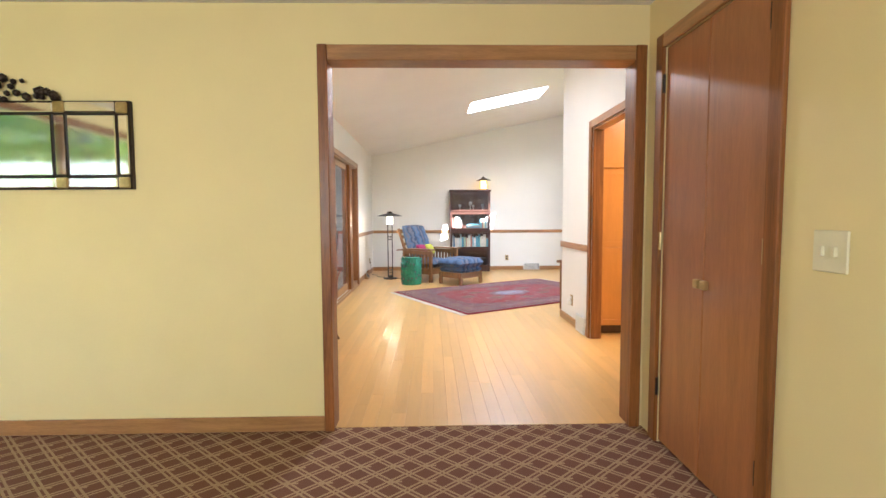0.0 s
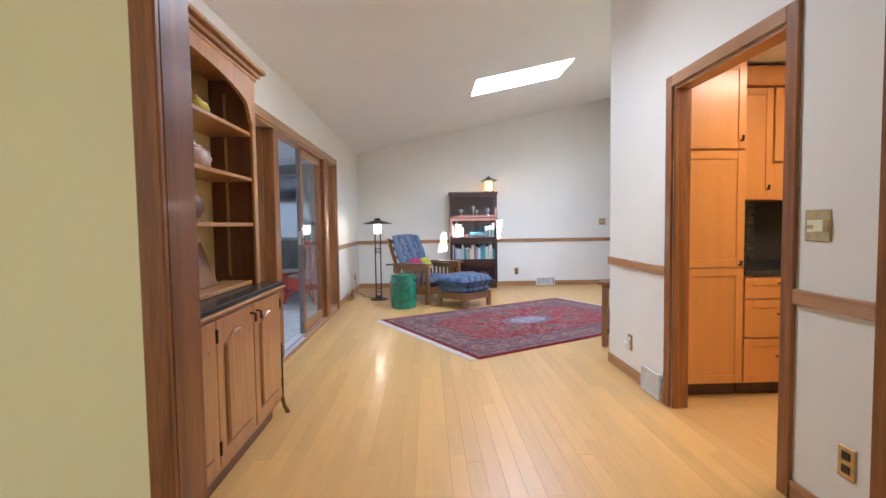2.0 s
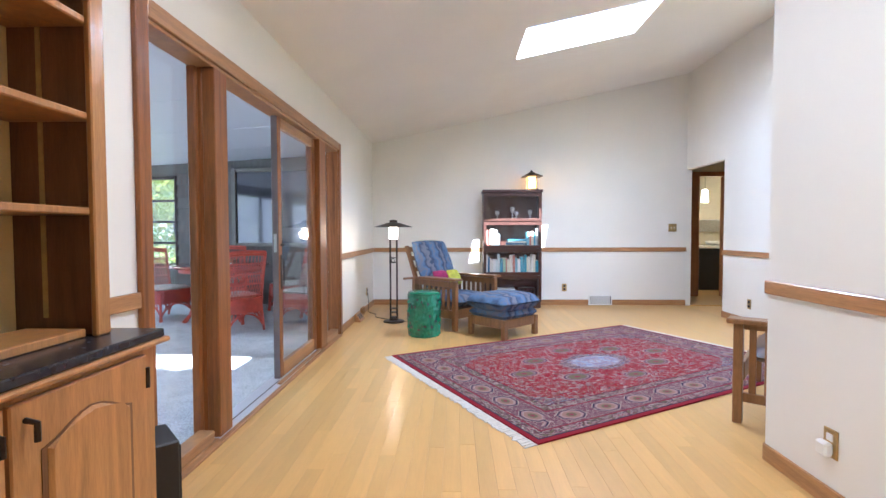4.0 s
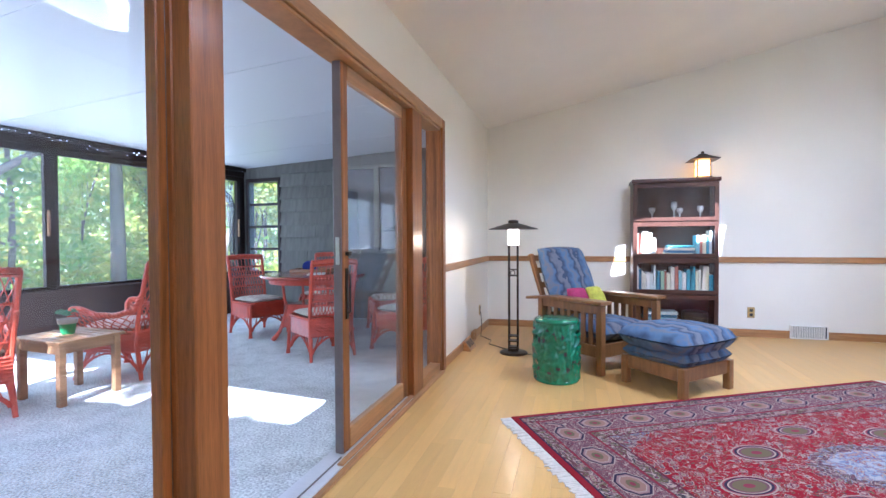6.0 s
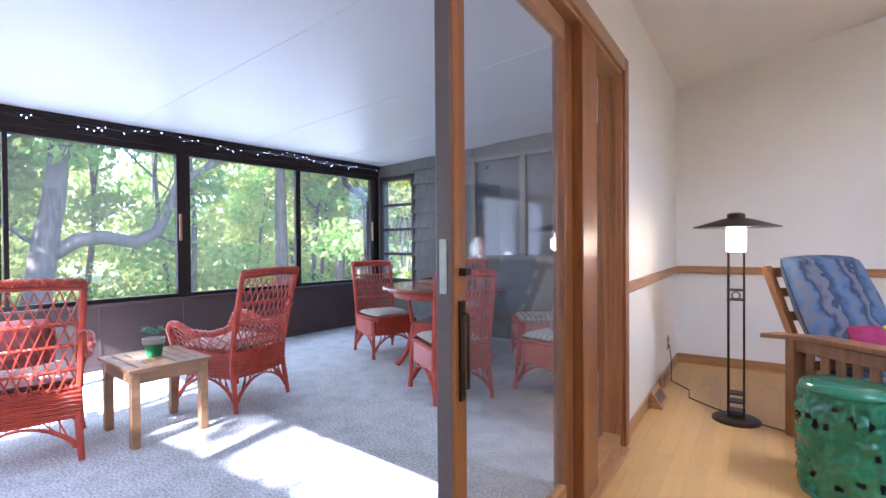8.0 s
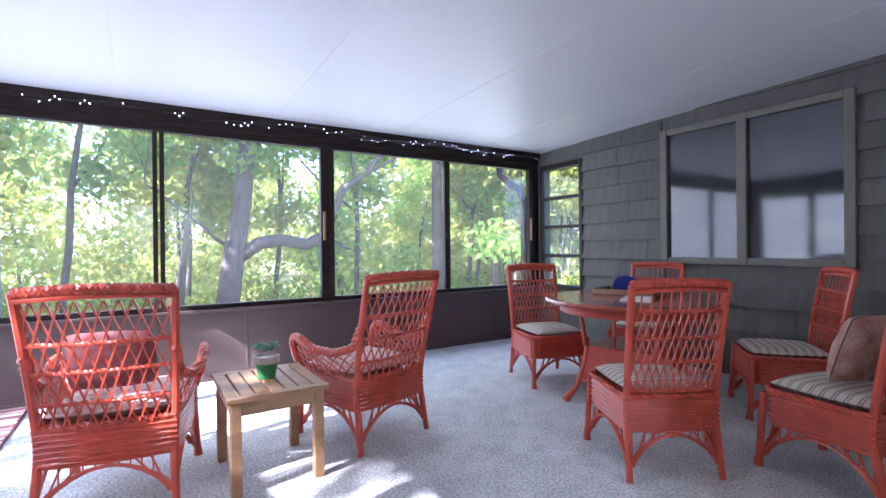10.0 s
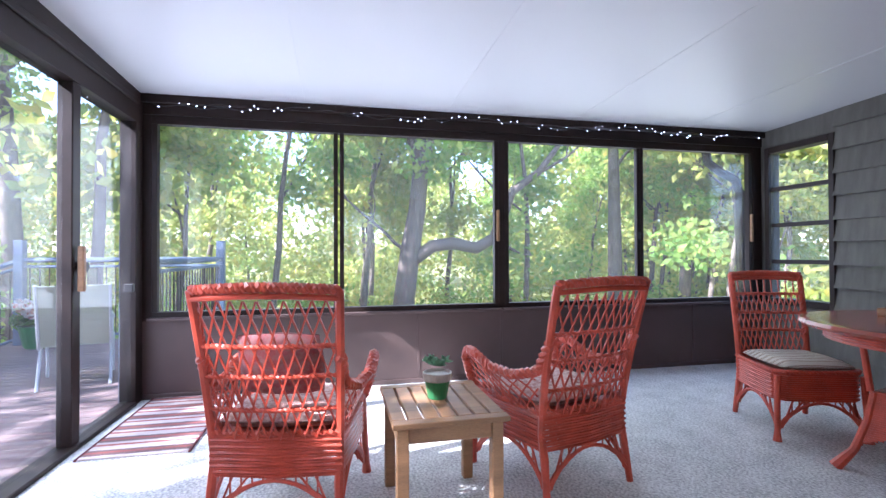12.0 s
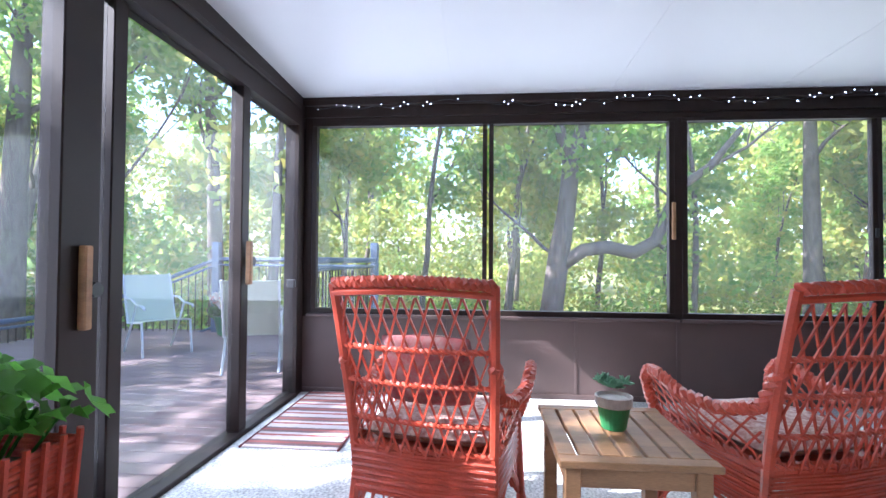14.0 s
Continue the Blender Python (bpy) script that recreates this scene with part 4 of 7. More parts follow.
area_lamp("window_daylight", look((-0.7, -2.52, 1.4), (-0.7, 0, 1.25)), 2.3, 1.25, 8, (1.0, 0.97, 0.9))
area_lamp("skylight_daylight", look((1.56, 7.57, ceil_z(1.56) + 0.2), (1.56 + 0.21, 7.57, ceil_z(1.56) - 0.8)), 1.1, 0.7, 19, (0.93, 0.96, 1.0))


# ---- small fittings ----
def plate(name, label, m, w, h, material, holes, hole_mat, category):
    """A wall plate facing local -y, with its small pieces."""
    t = thing(name, label, category, m=m)
    part("cover", cube(-w / 2, -0.008, -h / 2, w / 2, 0, h / 2, 0.003), material, t)
    for x, z, a, b, d in holes:
        part("toggle", cube(x - a / 2, -0.008 - d, z - b / 2, x + a / 2, -0.0075, z + b / 2, 0.001), hole_mat, t)
    return t


EAST, WEST = -90, 90
plate("light_switch", "ivory double light switch on the yellow wall", pose(DX, 1.055, 1.08, 0, 0, EAST), 0.125, 0.125, M_IVORY, [(-0.024, 0, 0.012, 0.03, 0.012), (0.024, 0, 0.012, 0.03, 0.012)], M_IVORY, "light switch")
plate("dimmer_switch", "brass double dimmer switch beside the kitchen doorway", pose(1.87, 3.11, 1.17, 0, 0, EAST), 0.125, 0.125, M_BRASS, [(-0.024, 0.012, 0.035, 0.02, 0.008), (0.028, 0, 0.045, 0.045, 0.02), (-0.024, -0.02, 0.035, 0.014, 0.008)], M_IVORY, "light switch")
plate("light_switch", "brass double light switch on the white end wall", pose(3.69, 10.38, 1.21), 0.125, 0.12, M_BRASS, [(-0.024, 0, 0.012, 0.03, 0.01), (0.024, 0, 0.012, 0.03, 0.01)], M_IVORY, "light switch")
for m, lab in ((pose(2.02, 10.38, 0.275), "brass outlet low on the white end wall"), (pose(1.87, 4.85, 0.27, 0, 0, EAST), "outlet with a white plug in it on the white wall"), (pose(-1.0, 9.82, 0.28, 0, 0, WEST), "brass outlet with a black plug on the white wall"), (pose(3.9, 8.75, 0.26, 0, 0, EAST), "brass outlet low on the white wall"), (pose(1.87, 2.95, 0.29, 0, 0, EAST), "brass outlet below the chair rail")):
    plate("wall_outlet", lab, m, 0.075, 0.12, M_BRASS, [(0, 0.025, 0.034, 0.03, 0.004), (0, -0.025, 0.034, 0.03, 0.004)], M_WHITEP if "white plug" in lab else M_BLACKP, "outlet")
pl = thing("plug", "small white plug-in night light on the wall outlet", "night light", m=pose(1.855, 4.85, 0.25, 0, 0, EAST))
part("body", cube(-0.03, -0.035, -0.03, 0.03, 0, 0.03, 0.008), M_WHITEP, pl)


def register(label, m, w, h, material):
    t = thing("wall_register", label, "vent", m=m)
    part("frame", (lambda b: (box(b, -w / 2, -0.018, 0, w / 2, 0, 0.012), box(b, -w / 2, -0.018, h - 0.012, w / 2, 0, h), box(b, -w / 2, -0.018, 0.012, -w / 2 + 0.012, 0, h - 0.012), box(b, w / 2 - 0.012, -0.018, 0.012, w / 2, 0, h - 0.012), b)[-1])(bmesh.new()), material, t)
    part("backing", cube(-w / 2 + 0.012, -0.004, 0.012, w / 2 - 0.012, 0, h - 0.012), M_BLACKP, t)
    k = int((w - 0.03) / 0.016)
    for i in range(k):
        x = -w / 2 + 0.018 + i * 0.016
        part("slat", cube(x, -0.015, 0.012, x + 0.008, -0.004, h - 0.012), material, t)


register("white metal heating register at the foot of the end wall", pose(2.575, 10.362, 0.004), 0.36, 0.15, M_WHITEP)
register("white metal heating register beside the kitchen doorway", pose(1.855, 4.47, 0.004, 0, 0, EAST), 0.26, 0.17, M_WHITEP)
register("small oak register box at the foot of the white wall", pose(-0.98, 9.35, 0.004, 0, 0, WEST), 0.2, 0.12, M_OAKH)

# folding closet door
cd = thing("closet_door", "reddish brown folding closet door, closed, in two leaves", "closet door")
for y0, y1 in ((1.33, 1.716), (1.72, 2.09)):
    part("leaf", cube(1.514, y0, 0.012, 1.546, y1, 2.026, 0.004), M_CLOSET, cd)
for y, z in ((1.327, 0.25), (1.327, 1.06), (1.327, 1.87), (2.093, 0.3), (2.093, 1.06), (2.093, 1.85)):
    b = bmesh.new()
    tube(b, [(1.502, y, z - 0.045), (1.502, y, z + 0.045)], 0.008, 8)
    part("hinge", b, M_BRONZE if z != 1.06 else M_BRASS, cd, "small metal hinge")
for y0, y1 in ((1.672, 1.712), (1.724, 1.762)):
    part("pull", cube(1.488, y0, 0.868, 1.5135, y1, 0.908, 0.005), M_BRASS, cd, "square brass pull")

# wall mirror with mirrored borders and a dark crest
wm = thing("wall_mirror", "wide dark-framed wall mirror with carved crest on the yellow wall", "mirror")
MX0, MX1, MZ0, MZ1 = -2.68, -1.253, 1.345, 1.807
part("backing", cube(MX0, 2.26, MZ0, MX1, 2.29, MZ1, 0.003), M_BRONZE, wm)
part("glass", cube(MX0 + 0.075, 2.25, MZ0 + 0.075, MX1 - 0.075, 2.26, MZ1 - 0.075, 0.004), M_MIRROR, wm)
for x0, z0, x1, z1 in ((MX0 + 0.075, MZ0 + 0.008, -1.645, MZ0 + 0.06), (-1.585, MZ0 + 0.008, MX1 - 0.075, MZ0 + 0.06), (MX0 + 0.075, MZ1 - 0.06, -1.645, MZ1 - 0.008), (-1.585, MZ1 - 0.06, MX1 - 0.075, MZ1 - 0.008), (MX1 - 0.06, MZ0 + 0.075, MX1 - 0.008, MZ1 - 0.075), (MX0 + 0.008, MZ0 + 0.075, MX0 + 0.06, MZ1 - 0.075)):
    part("border_strip", cube(x0, 2.25, z0, x1, 2.26, z1, 0.005), M_MIRROR, wm)
for x0, z0 in ((MX1 - 0.068, MZ0 + 0.004), (MX1 - 0.068, MZ1 - 0.068), (-1.645, MZ0 + 0.004), (-1.645, MZ1 - 0.064), (MX0 + 0.004, MZ0 + 0.004), (MX0 + 0.004, MZ1 - 0.068)):
    part("corner_block", cube(x0, 2.245, z0, x0 + 0.06, 2.26, z0 + 0.06, 0.006), M_BRASS, wm, "antiqued corner block")
for x in (-1.65, -1.58):
    part("bar", cube(x - 0.004, 2.242, MZ0 + 0.07, x + 0.004, 2.258, MZ1 - 0.07), M_BRONZE, wm)
b = bmesh.new()
r7 = random.Random(7)
for k in range(60):
    u = r7.uniform(-1, 1)
    top = 0.15 * (1 - abs(u)) ** 0.7
    c = Vector((-1.955 + u * 0.34, 2.265 + r7.uniform(-0.01, 0.01), MZ1 + r7.uniform(0, 1) * top + 0.005))
    bmesh.ops.create_icosphere(b, subdivisions=1, radius=r7.uniform(0.012, 0.026), matrix=Matrix.Translation(c))
tagged(part("crest", b, M_BRONZE, wm, "dark carved crest", True), kind="stuff")

# ---- hutch against the west wall ----
hu = thing("china_hutch", "golden oak hutch with open arched shelves over panelled doors", "hutch")
HX, HY0, HY1 = -0.625, 2.46, 4.255
part("base", cube(-0.995, HY0, 0.09, HX, HY1 + 0.05, 0.81, 0.005), M_HUTCH, hu)
part("plinth", cube(-0.98, HY0 + 0.03, 0.0, HX - 0.04, HY1 - 0.03, 0.09), M_HUTCHSHADE, hu)
part("counter", cube(-0.995, HY0 - 0.02, 0.824, HX + 0.02, HY1 + 0.075, 0.85, 0.004), M_BLACKTOP, hu, "black countertop")
part("counter_edge", cube(-0.995, HY0 - 0.03, 0.808, HX + 0.032, HY1 + 0.087, 0.8235, 0.005), M_HUTCH, hu)
b = bmesh.new()
tube(b, [(HX + 0.0, HY1 + 0.04, 0.12), (HX + 0.012, HY1 + 0.046, 0.05), (HX + 0.03, HY1 + 0.06, 0.0)], [0.016, 0.012, 0.016], 6)
part("foot", b, M_HUTCHSHADE, hu)


def panel_door(parent, y0, y1, z0, z1, x, arch=0.05, handle=0):
    d = part("door", cube(x, y0, z0, x + 0.018, y1, z1, 0.004), M_HUTCH, parent)
    b = bmesh.new()
    m, w = 0.07, (y1 - y0)
    pts = [(y0 + m, z0 + m), (y1 - m, z0 + m), (y1 - m, z1 - m - arch)]
    for k in range(9):
        t = k / 8
        pts.append((y1 - m - t * (w - 2 * m), z1 - m - arch + arch * max(0, math.sin(math.pi * t)) ** 1.6))
    pts.append((y0 + m, z1 - m - arch))
    clean = [pts[0]]
    for q in pts[1:]:
        if (Vector(q) - Vector(clean[-1])).length > 0.004:
            clean.append(q)
    # dark plate paints the shade of the groove round the raised panel
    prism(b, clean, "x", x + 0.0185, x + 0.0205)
    part("recess", b, M_HUTCHSHADE, d)
    b = bmesh.new()
    cy, cz = sum(p[0] for p in clean) / len(clean), sum(p[1] for p in clean) / len(clean)
    prism(b, [(cy + (p[0] - cy) * 0.9, cz + (p[1] - cz) * 0.965) for p in clean], "x", x + 0.021, x + 0.03)
    bmesh.ops.bevel(b, geom=[e for e in b.edges if all(v.co.x > x + 0.029 for v in e.verts)], offset=0.008, segments=1, affect="EDGES")
    part("raised_panel", b, M_HUTCH, d)
    if handle:
        b = bmesh.new()
        hy = y1 - 0.035 if handle > 0 else y0 + 0.035
        tube(b, [(x + 0.018, hy, z1 - 0.04), (x + 0.045, hy, z1 - 0.045), (x + 0.045, hy, z1 - 0.085)], 0.007, 6)
        part("handle", b, M_BRONZE, d, "dark bronze pull")
    for z in (z0 + 0.06, z1 - 0.1):
        b = bmesh.new()
        hy = y0 if handle > 0 else y1
        tube(b, [(x + 0.02, hy, z), (x + 0.02, hy, z + 0.06)], 0.007, 6)
        part("hinge", b, M_BRONZE, d)


for k, y0 in enumerate((2.48, 2.92, 3.36, 3.805)):
    panel_door(hu, y0, y0 + 0.435, 0.13, 0.79, HX + 0.001, 0.05, 1 if k % 2 == 0 else -1)
UX = -0.74
for y in (HY0, HY1 - 0.03):
    part("side_panel", cube(-0.995, y, 0.85, UX, y + 0.03, 2.08, 0.004), M_HUTCHSHADE, hu)
part("back_panel", cube(-0.998, HY0 + 0.03, 0.85, -0.985, HY1 - 0.03, 2.08), M_YELLOW, hu, "cream-yellow back panel")
part("stile", cube(UX, HY1 - 0.055, 0.85, UX + 0.02, HY1, 2.08, 0.004), M_HUTCH, hu)
part("stile", cube(UX, HY0, 0.85, UX + 0.02, HY0 + 0.055, 2.08, 0.004), M_HUTCH, hu)
for z in (1.20, 1.47, 1.74):
    part("shelf", cube(-0.984, HY0 + 0.031, z, UX + 0.005, HY1 - 0.031, z + 0.022, 0.004), M_HUTCH, hu)
b = bmesh.new()
arch = [(HY0 + 0.055, 2.08), (HY0 + 0.055, 1.80)] + [(HY0 + 0.055 + (HY1 - HY0 - 0.11) * t, 1.80 + 0.21 * math.sin(math.pi * min(1, max(0, t))) ** 0.28) for t in [k / 24 for k in range(1, 24)]] + [(HY1 - 0.055, 1.80), (HY1 - 0.055, 2.08)]
prism(b, arch[::-1], "x", UX, UX + 0.02)
part("arched_rail", b, M_HUTCH, hu)
for k, (dx, dz) in enumerate(((0.025, 2.08), (0.045, 2.105), (0.07, 2.13))):
    part("cornice", cube(-0.995, HY0 - dx, dz, UX + dx, HY1 + dx, dz + 0.025, 0.005), M_HUTCH, hu)
part("ledge", cube(-0.93, HY0 + 0.03, 0.851, UX - 0.01, HY1 - 0.06, 0.875, 0.003), M_HUTCH, hu)
part("shelf_standard", cube(-0.9, HY1 - 0.032, 0.9, -0.885, HY1 - 0.03, 2.0), M_BRASS, hu)


def teapot(label, p, s, material, spout=(0, -1), tall=1.0):
    t = thing("teapot", label, "teapot", m=pose(*p) @ Matrix.Diagonal((s, s, s, 1)))
    b = bmesh.new()
    lathe(b, [(0.05, 0), (0.085, 0.02 * tall), (0.105, 0.06 * tall), (0.09, 0.11 * tall), (0.05, 0.135 * tall)], 20)
    part("body", b, material, t, smooth=True)
    b = bmesh.new()
    lathe(b, [(0.05, 0.135 * tall), (0.045, 0.15 * tall), (0.012, 0.157 * tall), (0.016, 0.172 * tall), (0.004, 0.18 * tall)], 16)
    part("lid", b, material, t, smooth=True)
    b = bmesh.new()
    sx, sy = spout
    tube(b, [(sx * 0.09, sy * 0.09, 0.05 * tall), (sx * 0.13, sy * 0.13, 0.075 * tall), (sx * 0.155, sy * 0.155, 0.125 * tall)], [0.024, 0.016, 0.011], 8)
    part("spout", b, material, t, smooth=True)
    b = bmesh.new()
    tube(b, [(-sx * 0.085, -sy * 0.085, 0.115 * tall), (-sx * 0.15, -sy * 0.15, 0.11 * tall), (-sx * 0.15, -sy * 0.15, 0.05 * tall), (-sx * 0.09, -sy * 0.09, 0.035 * tall)], 0.01, 6)
    part("handle", b, material, t, smooth=True)
    return t


M_YGLAZE = mat("yellow_glaze", (0.55, 0.42, 0.04), 0.2, var=0.2, gloss=0.5)
M_CREAMG = mat("cream_flowered_glaze", (0.62, 0.50, 0.40), 0.25, var=0.3, scale=18, second=(0.42, 0.26, 0.2), gloss=0.4)
M_BROWNG = mat("brown_clay", (0.12, 0.055, 0.03), 0.45, var=0.2)
teapot("small yellow glazed teapot on the hutch shelf", (-0.85, 3.78, 1.763), 0.62, M_YGLAZE)
teapot("yellow glazed teapot on the hutch shelf", (-0.85, 3.42, 1.763), 0.8, M_YGLAZE)
teapot("cream flowered teapot on the hutch shelf", (-0.86, 3.75, 1.493), 0.82, M_CREAMG)
teapot("cream flowered jug on the hutch shelf", (-0.86, 3.38, 1.493), 0.55, M_CREAMG, tall=1.5)
teapot("round brown clay teapot on the hutch shelf", (-0.86, 3.6, 1.223), 1.0, M_BROWNG, tall=1.1)
for p, lab, tilt, mt in (((-0.84, 3.42, 0.876), "pale framed print leaning in the hutch", 18, M_WHITEP), ((-0.86, 3.82, 0.876), "wooden framed picture leaning in the hutch", 20, M_MISSION)):
    t = thing("picture_frame", lab, "picture", m=pose(*p, 0, -tilt, 0))
    part("frame", cube(-0.008, -0.14, 0.0, 0.008, 0.14, 0.25, 0.003), M_MISSION, t)
    part("print", cube(0.0085, -0.125, 0.015, 0.011, 0.125, 0.235), mt, t)
    if mt is M_WHITEP:
        b = bmesh.new()
        tube(b, [(0.013, -0.08, 0.18), (0.013, -0.02, 0.12), (0.013, 0.06, 0.09), (0.013, 0.1, 0.11)], [0.004, 0.012, 0.018, 0.006], 5)
        part("brush_mark", b, M_RAILING, t)
sp = thing("speaker", "small black box on the floor by the hutch", "speaker", m=pose(-0.9, 4.42, 0.001))
part("body", cube(-0.09, -0.07, 0, 0.09, 0.07, 0.27, 0.012), M_BLACKP, sp)
part("grille", cube(0.0905, -0.055, 0.03, 0.093, 0.055, 0.24, 0.003), M_BRONZE, sp)

# ---- bookcase and lantern ----
bk = thing("bookcase", "dark mahogany barrister bookcase of four glass-fronted sections", "bookcase")
BX0, BX1, BY0, BY1 = 0.73, 1.605, 10.03, 10.35
part("plinth", cube(BX0 + 0.01, BY0 + 0.02, 0, BX1 - 0.01, BY1, 0.1, 0.006), M_DARKWOOD, bk)
part("top", cube(BX0 - 0.015, BY0 - 0.02, 1.74, BX1 + 0.015, BY1, 1.785, 0.012, 2), M_DARKWOOD, bk)
SECT = [0.1, 0.50, 0.905, 1.31, 1.74]
for k in range(4):
    z0, z1 = SECT[k], SECT[k + 1]
    s = part("section", (lambda b: (box(b, BX0, BY0 + 0.025, z0, BX0 + 0.022, BY1, z1), box(b, BX1 - 0.022, BY0 + 0.025, z0, BX1, BY1, z1), box(b, BX0 + 0.022, BY1 - 0.012, z0, BX1 - 0.022, BY1, z1), box(b, BX0 + 0.022, BY0 + 0.025, z0, BX1 - 0.022, BY1 - 0.012, z0 + 0.022), b)[-1])(bmesh.new()), M_DARKWOOD, bk)
    f = part("door_frame", (lambda b: (box(b, BX0 + 0.004, BY0, z0 + 0.006, BX0 + 0.045, BY0 + 0.024, z1 - 0.008), box(b, BX1 - 0.045, BY0, z0 + 0.006, BX1 - 0.004, BY0 + 0.024, z1 - 0.008), box(b, BX0 + 0.045, BY0, z0 + 0.006, BX1 - 0.045, BY0 + 0.024, z0 + 0.045), box(b, BX0 + 0.045, BY0, z1 - 0.055, BX1 - 0.045, BY0 + 0.024, z1 - 0.008), b)[-1])(bmesh.new()), M_DARKWOOD, bk)
    part("pane", cube(BX0 + 0.045, BY0 + 0.01, z0 + 0.045, BX1 - 0.045, BY0 + 0.013, z1 - 0.055), M_GLASS, f).visible_shadow = False
rb = random.Random(11)
BOOKC = [mat("book_cloth", c, 0.7, var=0.15, scale=20) for c in ((0.55, 0.62, 0.60), (0.08, 0.32, 0.42), (0.66, 0.62, 0.52), (0.30, 0.45, 0.30), (0.62, 0.60, 0.42), (0.05, 0.16, 0.28), (0.70, 0.69, 0.66), (0.40, 0.14, 0.10), (0.22, 0.42, 0.48))]


def book(x, z, w, h, d, tilt=0.0, flat=False, yaw=0):
    t = thing("book", "cloth-bound book standing in the glazed bookcase" if not flat else "large book lying flat in the glazed bookcase", "book", "books in the bookcase", pose(x, BY0 + 0.06, z, 0, tilt, yaw))
    mt = rb.choice(BOOKC)
    part("cover", cube(0, 0, 0, w, d, h, 0.003) if not flat else cube(0, 0, 0, h, d, w, 0.003), mt, t)
    part("pages", cube(0.003, 0.004, h - 0.004, w - 0.003, d - 0.002, h + 0.0015) if not flat else cube(h - 0.003, 0.004, 0.003, h + 0.001, d, w - 0.003), M_WHITEP, t)


for k, spans in ((2, ((0.775, 1.0), (1.39, 1.565))), (1, ((0.775, 1.565),))):
    for a, c in spans:
        x = a
        while x < c - 0.035:
            w = rb.uniform(0.018, 0.042)
            book(x, SECT[k] + 0.023, w, rb.uniform(0.19, 0.29), rb.uniform(0.14, 0.19), rb.choice((0, 0, 0, 0, 4)))
            x += w + 0.003
for i in range(4):
    book(1.08 + 0.01 * i, SECT[2] + 0.0235 + 0.028 * i, 0.027, 0.28, 0.2, 0, True)
for i in range(5):
    book(0.84 + 0.008 * i, SECT[0] + 0.0235 + 0.034 * i, 0.032, 0.34, 0.22, 0, True)
for x, h in ((0.95, 0.14), (1.18, 0.2), (1.24, 0.13), (1.45, 0.15)):
    t = thing("glass_ornament", "small clear glass ornament behind the bookcase pane", "ornament", m=pose(x, 10.18, SECT[3] + 0.0225))
    b = bmesh.new()
    lathe(b, [(0.03, 0), (0.032, 0.012), (0.008, 0.03), (0.01, h * 0.5), (0.034, h * 0.7), (0.03, h)], 14)
    part("body", b, M_STEEL, t, smooth=True)
t = thing("storage_box", "dark round box on the lowest bookcase shelf", "box", m=pose(1.4, 10.19, SECT[0] + 0.0225))
b = bmesh.new()
lathe(b, [(0.13, 0), (0.135, 0.02), (0.135, 0.16), (0.125, 0.175)], 22)
part("body", b, M_BRONZE, t, smooth=True)
la = thing("table_lantern", "craftsman lantern with glowing amber panes on the bookcase", "lamp", m=pose(1.465, 10.16, 1.786))
part("base", cube(-0.085, -0.085, 0, 0.085, 0.085, 0.018, 0.004), M_BRONZE, la)
for x in (-0.07, 0.058):
    for y in (-0.07, 0.058):
        part("post", cube(x, y, 0.018, x + 0.012, y + 0.012, 0.2), M_BRONZE, la)
for x0, y0, x1, y1 in ((-0.058, -0.066, 0.058, -0.061), (-0.058, 0.061, 0.058, 0.066), (-0.066, -0.058, -0.061, 0.058), (0.061, -0.058, 0.066, 0.058)):
    part("pane", cube(x0, y0, 0.02, x1, y1, 0.195), M_AMBER, la, "glowing amber glass pane")
    part("glazing_bar", cube(x0 - 0.001, y0 - 0.0015, 0.135, x1 + 0.001, y1 + 0.0015, 0.142), M_BRONZE, la)
b = bmesh.new()
v = [b.verts.new((x * 0.15, y * 0.15, 0.2)) for x, y in ((-1, -1), (1, -1), (1, 1), (-1, 1))] + [b.verts.new((x * 0.045, y * 0.045, 0.255)) for x, y in ((-1, -1), (1, -1), (1, 1), (-1, 1))]
for f in ((0, 3, 2, 1), (4, 5, 6, 7), (0, 1, 5, 4), (1, 2, 6, 5), (2, 3, 7, 6), (3, 0, 4, 7)):
    b.faces.new([v[i] for i in f])
part("roof", b, M_BRONZE, la, "dark bronze hipped cap")
b = bmesh.new()
lathe(b, [(0.045, 0.255), (0.05, 0.265), (0.02, 0.275), (0.012, 0.3)], 12)
part("finial", b, M_BRONZE, la)
bulb("lantern_light", (1.47, 10.02, 1.88), 0.45, (1.0, 0.6, 0.25))

# ---- floor lamp ----
fl = thing("floor_lamp", "dark bronze mission floor lamp with a lit white glass", "lamp", m=pose(-0.483, 8.93, 0.001))
b = bmesh.new()
lathe(b, [(0.135, 0), (0.135, 0.012), (0.12, 0.02), (0.05, 0.026), (0.045, 0.05)], 28)
part("base", b, M_BRONZE, fl, smooth=False)
for x in (-0.042, 0.042):
    for y in (-0.042, 0.042):
        b = bmesh.new()
        tube(b, [(x, y, 0.02), (x, y, 1.06)], 0.006, 6)
        part("rod", b, M_BRONZE, fl)
for z in (0.06, 0.12, 0.17, 0.76, 0.82, 1.055):
    part("cross_plate", cube(-0.05, -0.05, z, 0.05, 0.05, z + 0.008, 0.002), M_BRONZE, fl)
b = bmesh.new()
tube(b, [(0.022 * math.cos(a), -0.046, 0.793 + 0.022 * math.sin(a)) for a in [2 * math.pi * k / 12 for k in range(13)]], 0.004, 5)
part("ring", b, M_BRONZE, fl)
b = bmesh.new()
lathe(b, [(0.05, 1.063), (0.055, 1.075), (0.055, 1.205), (0.05, 1.21)], 20)
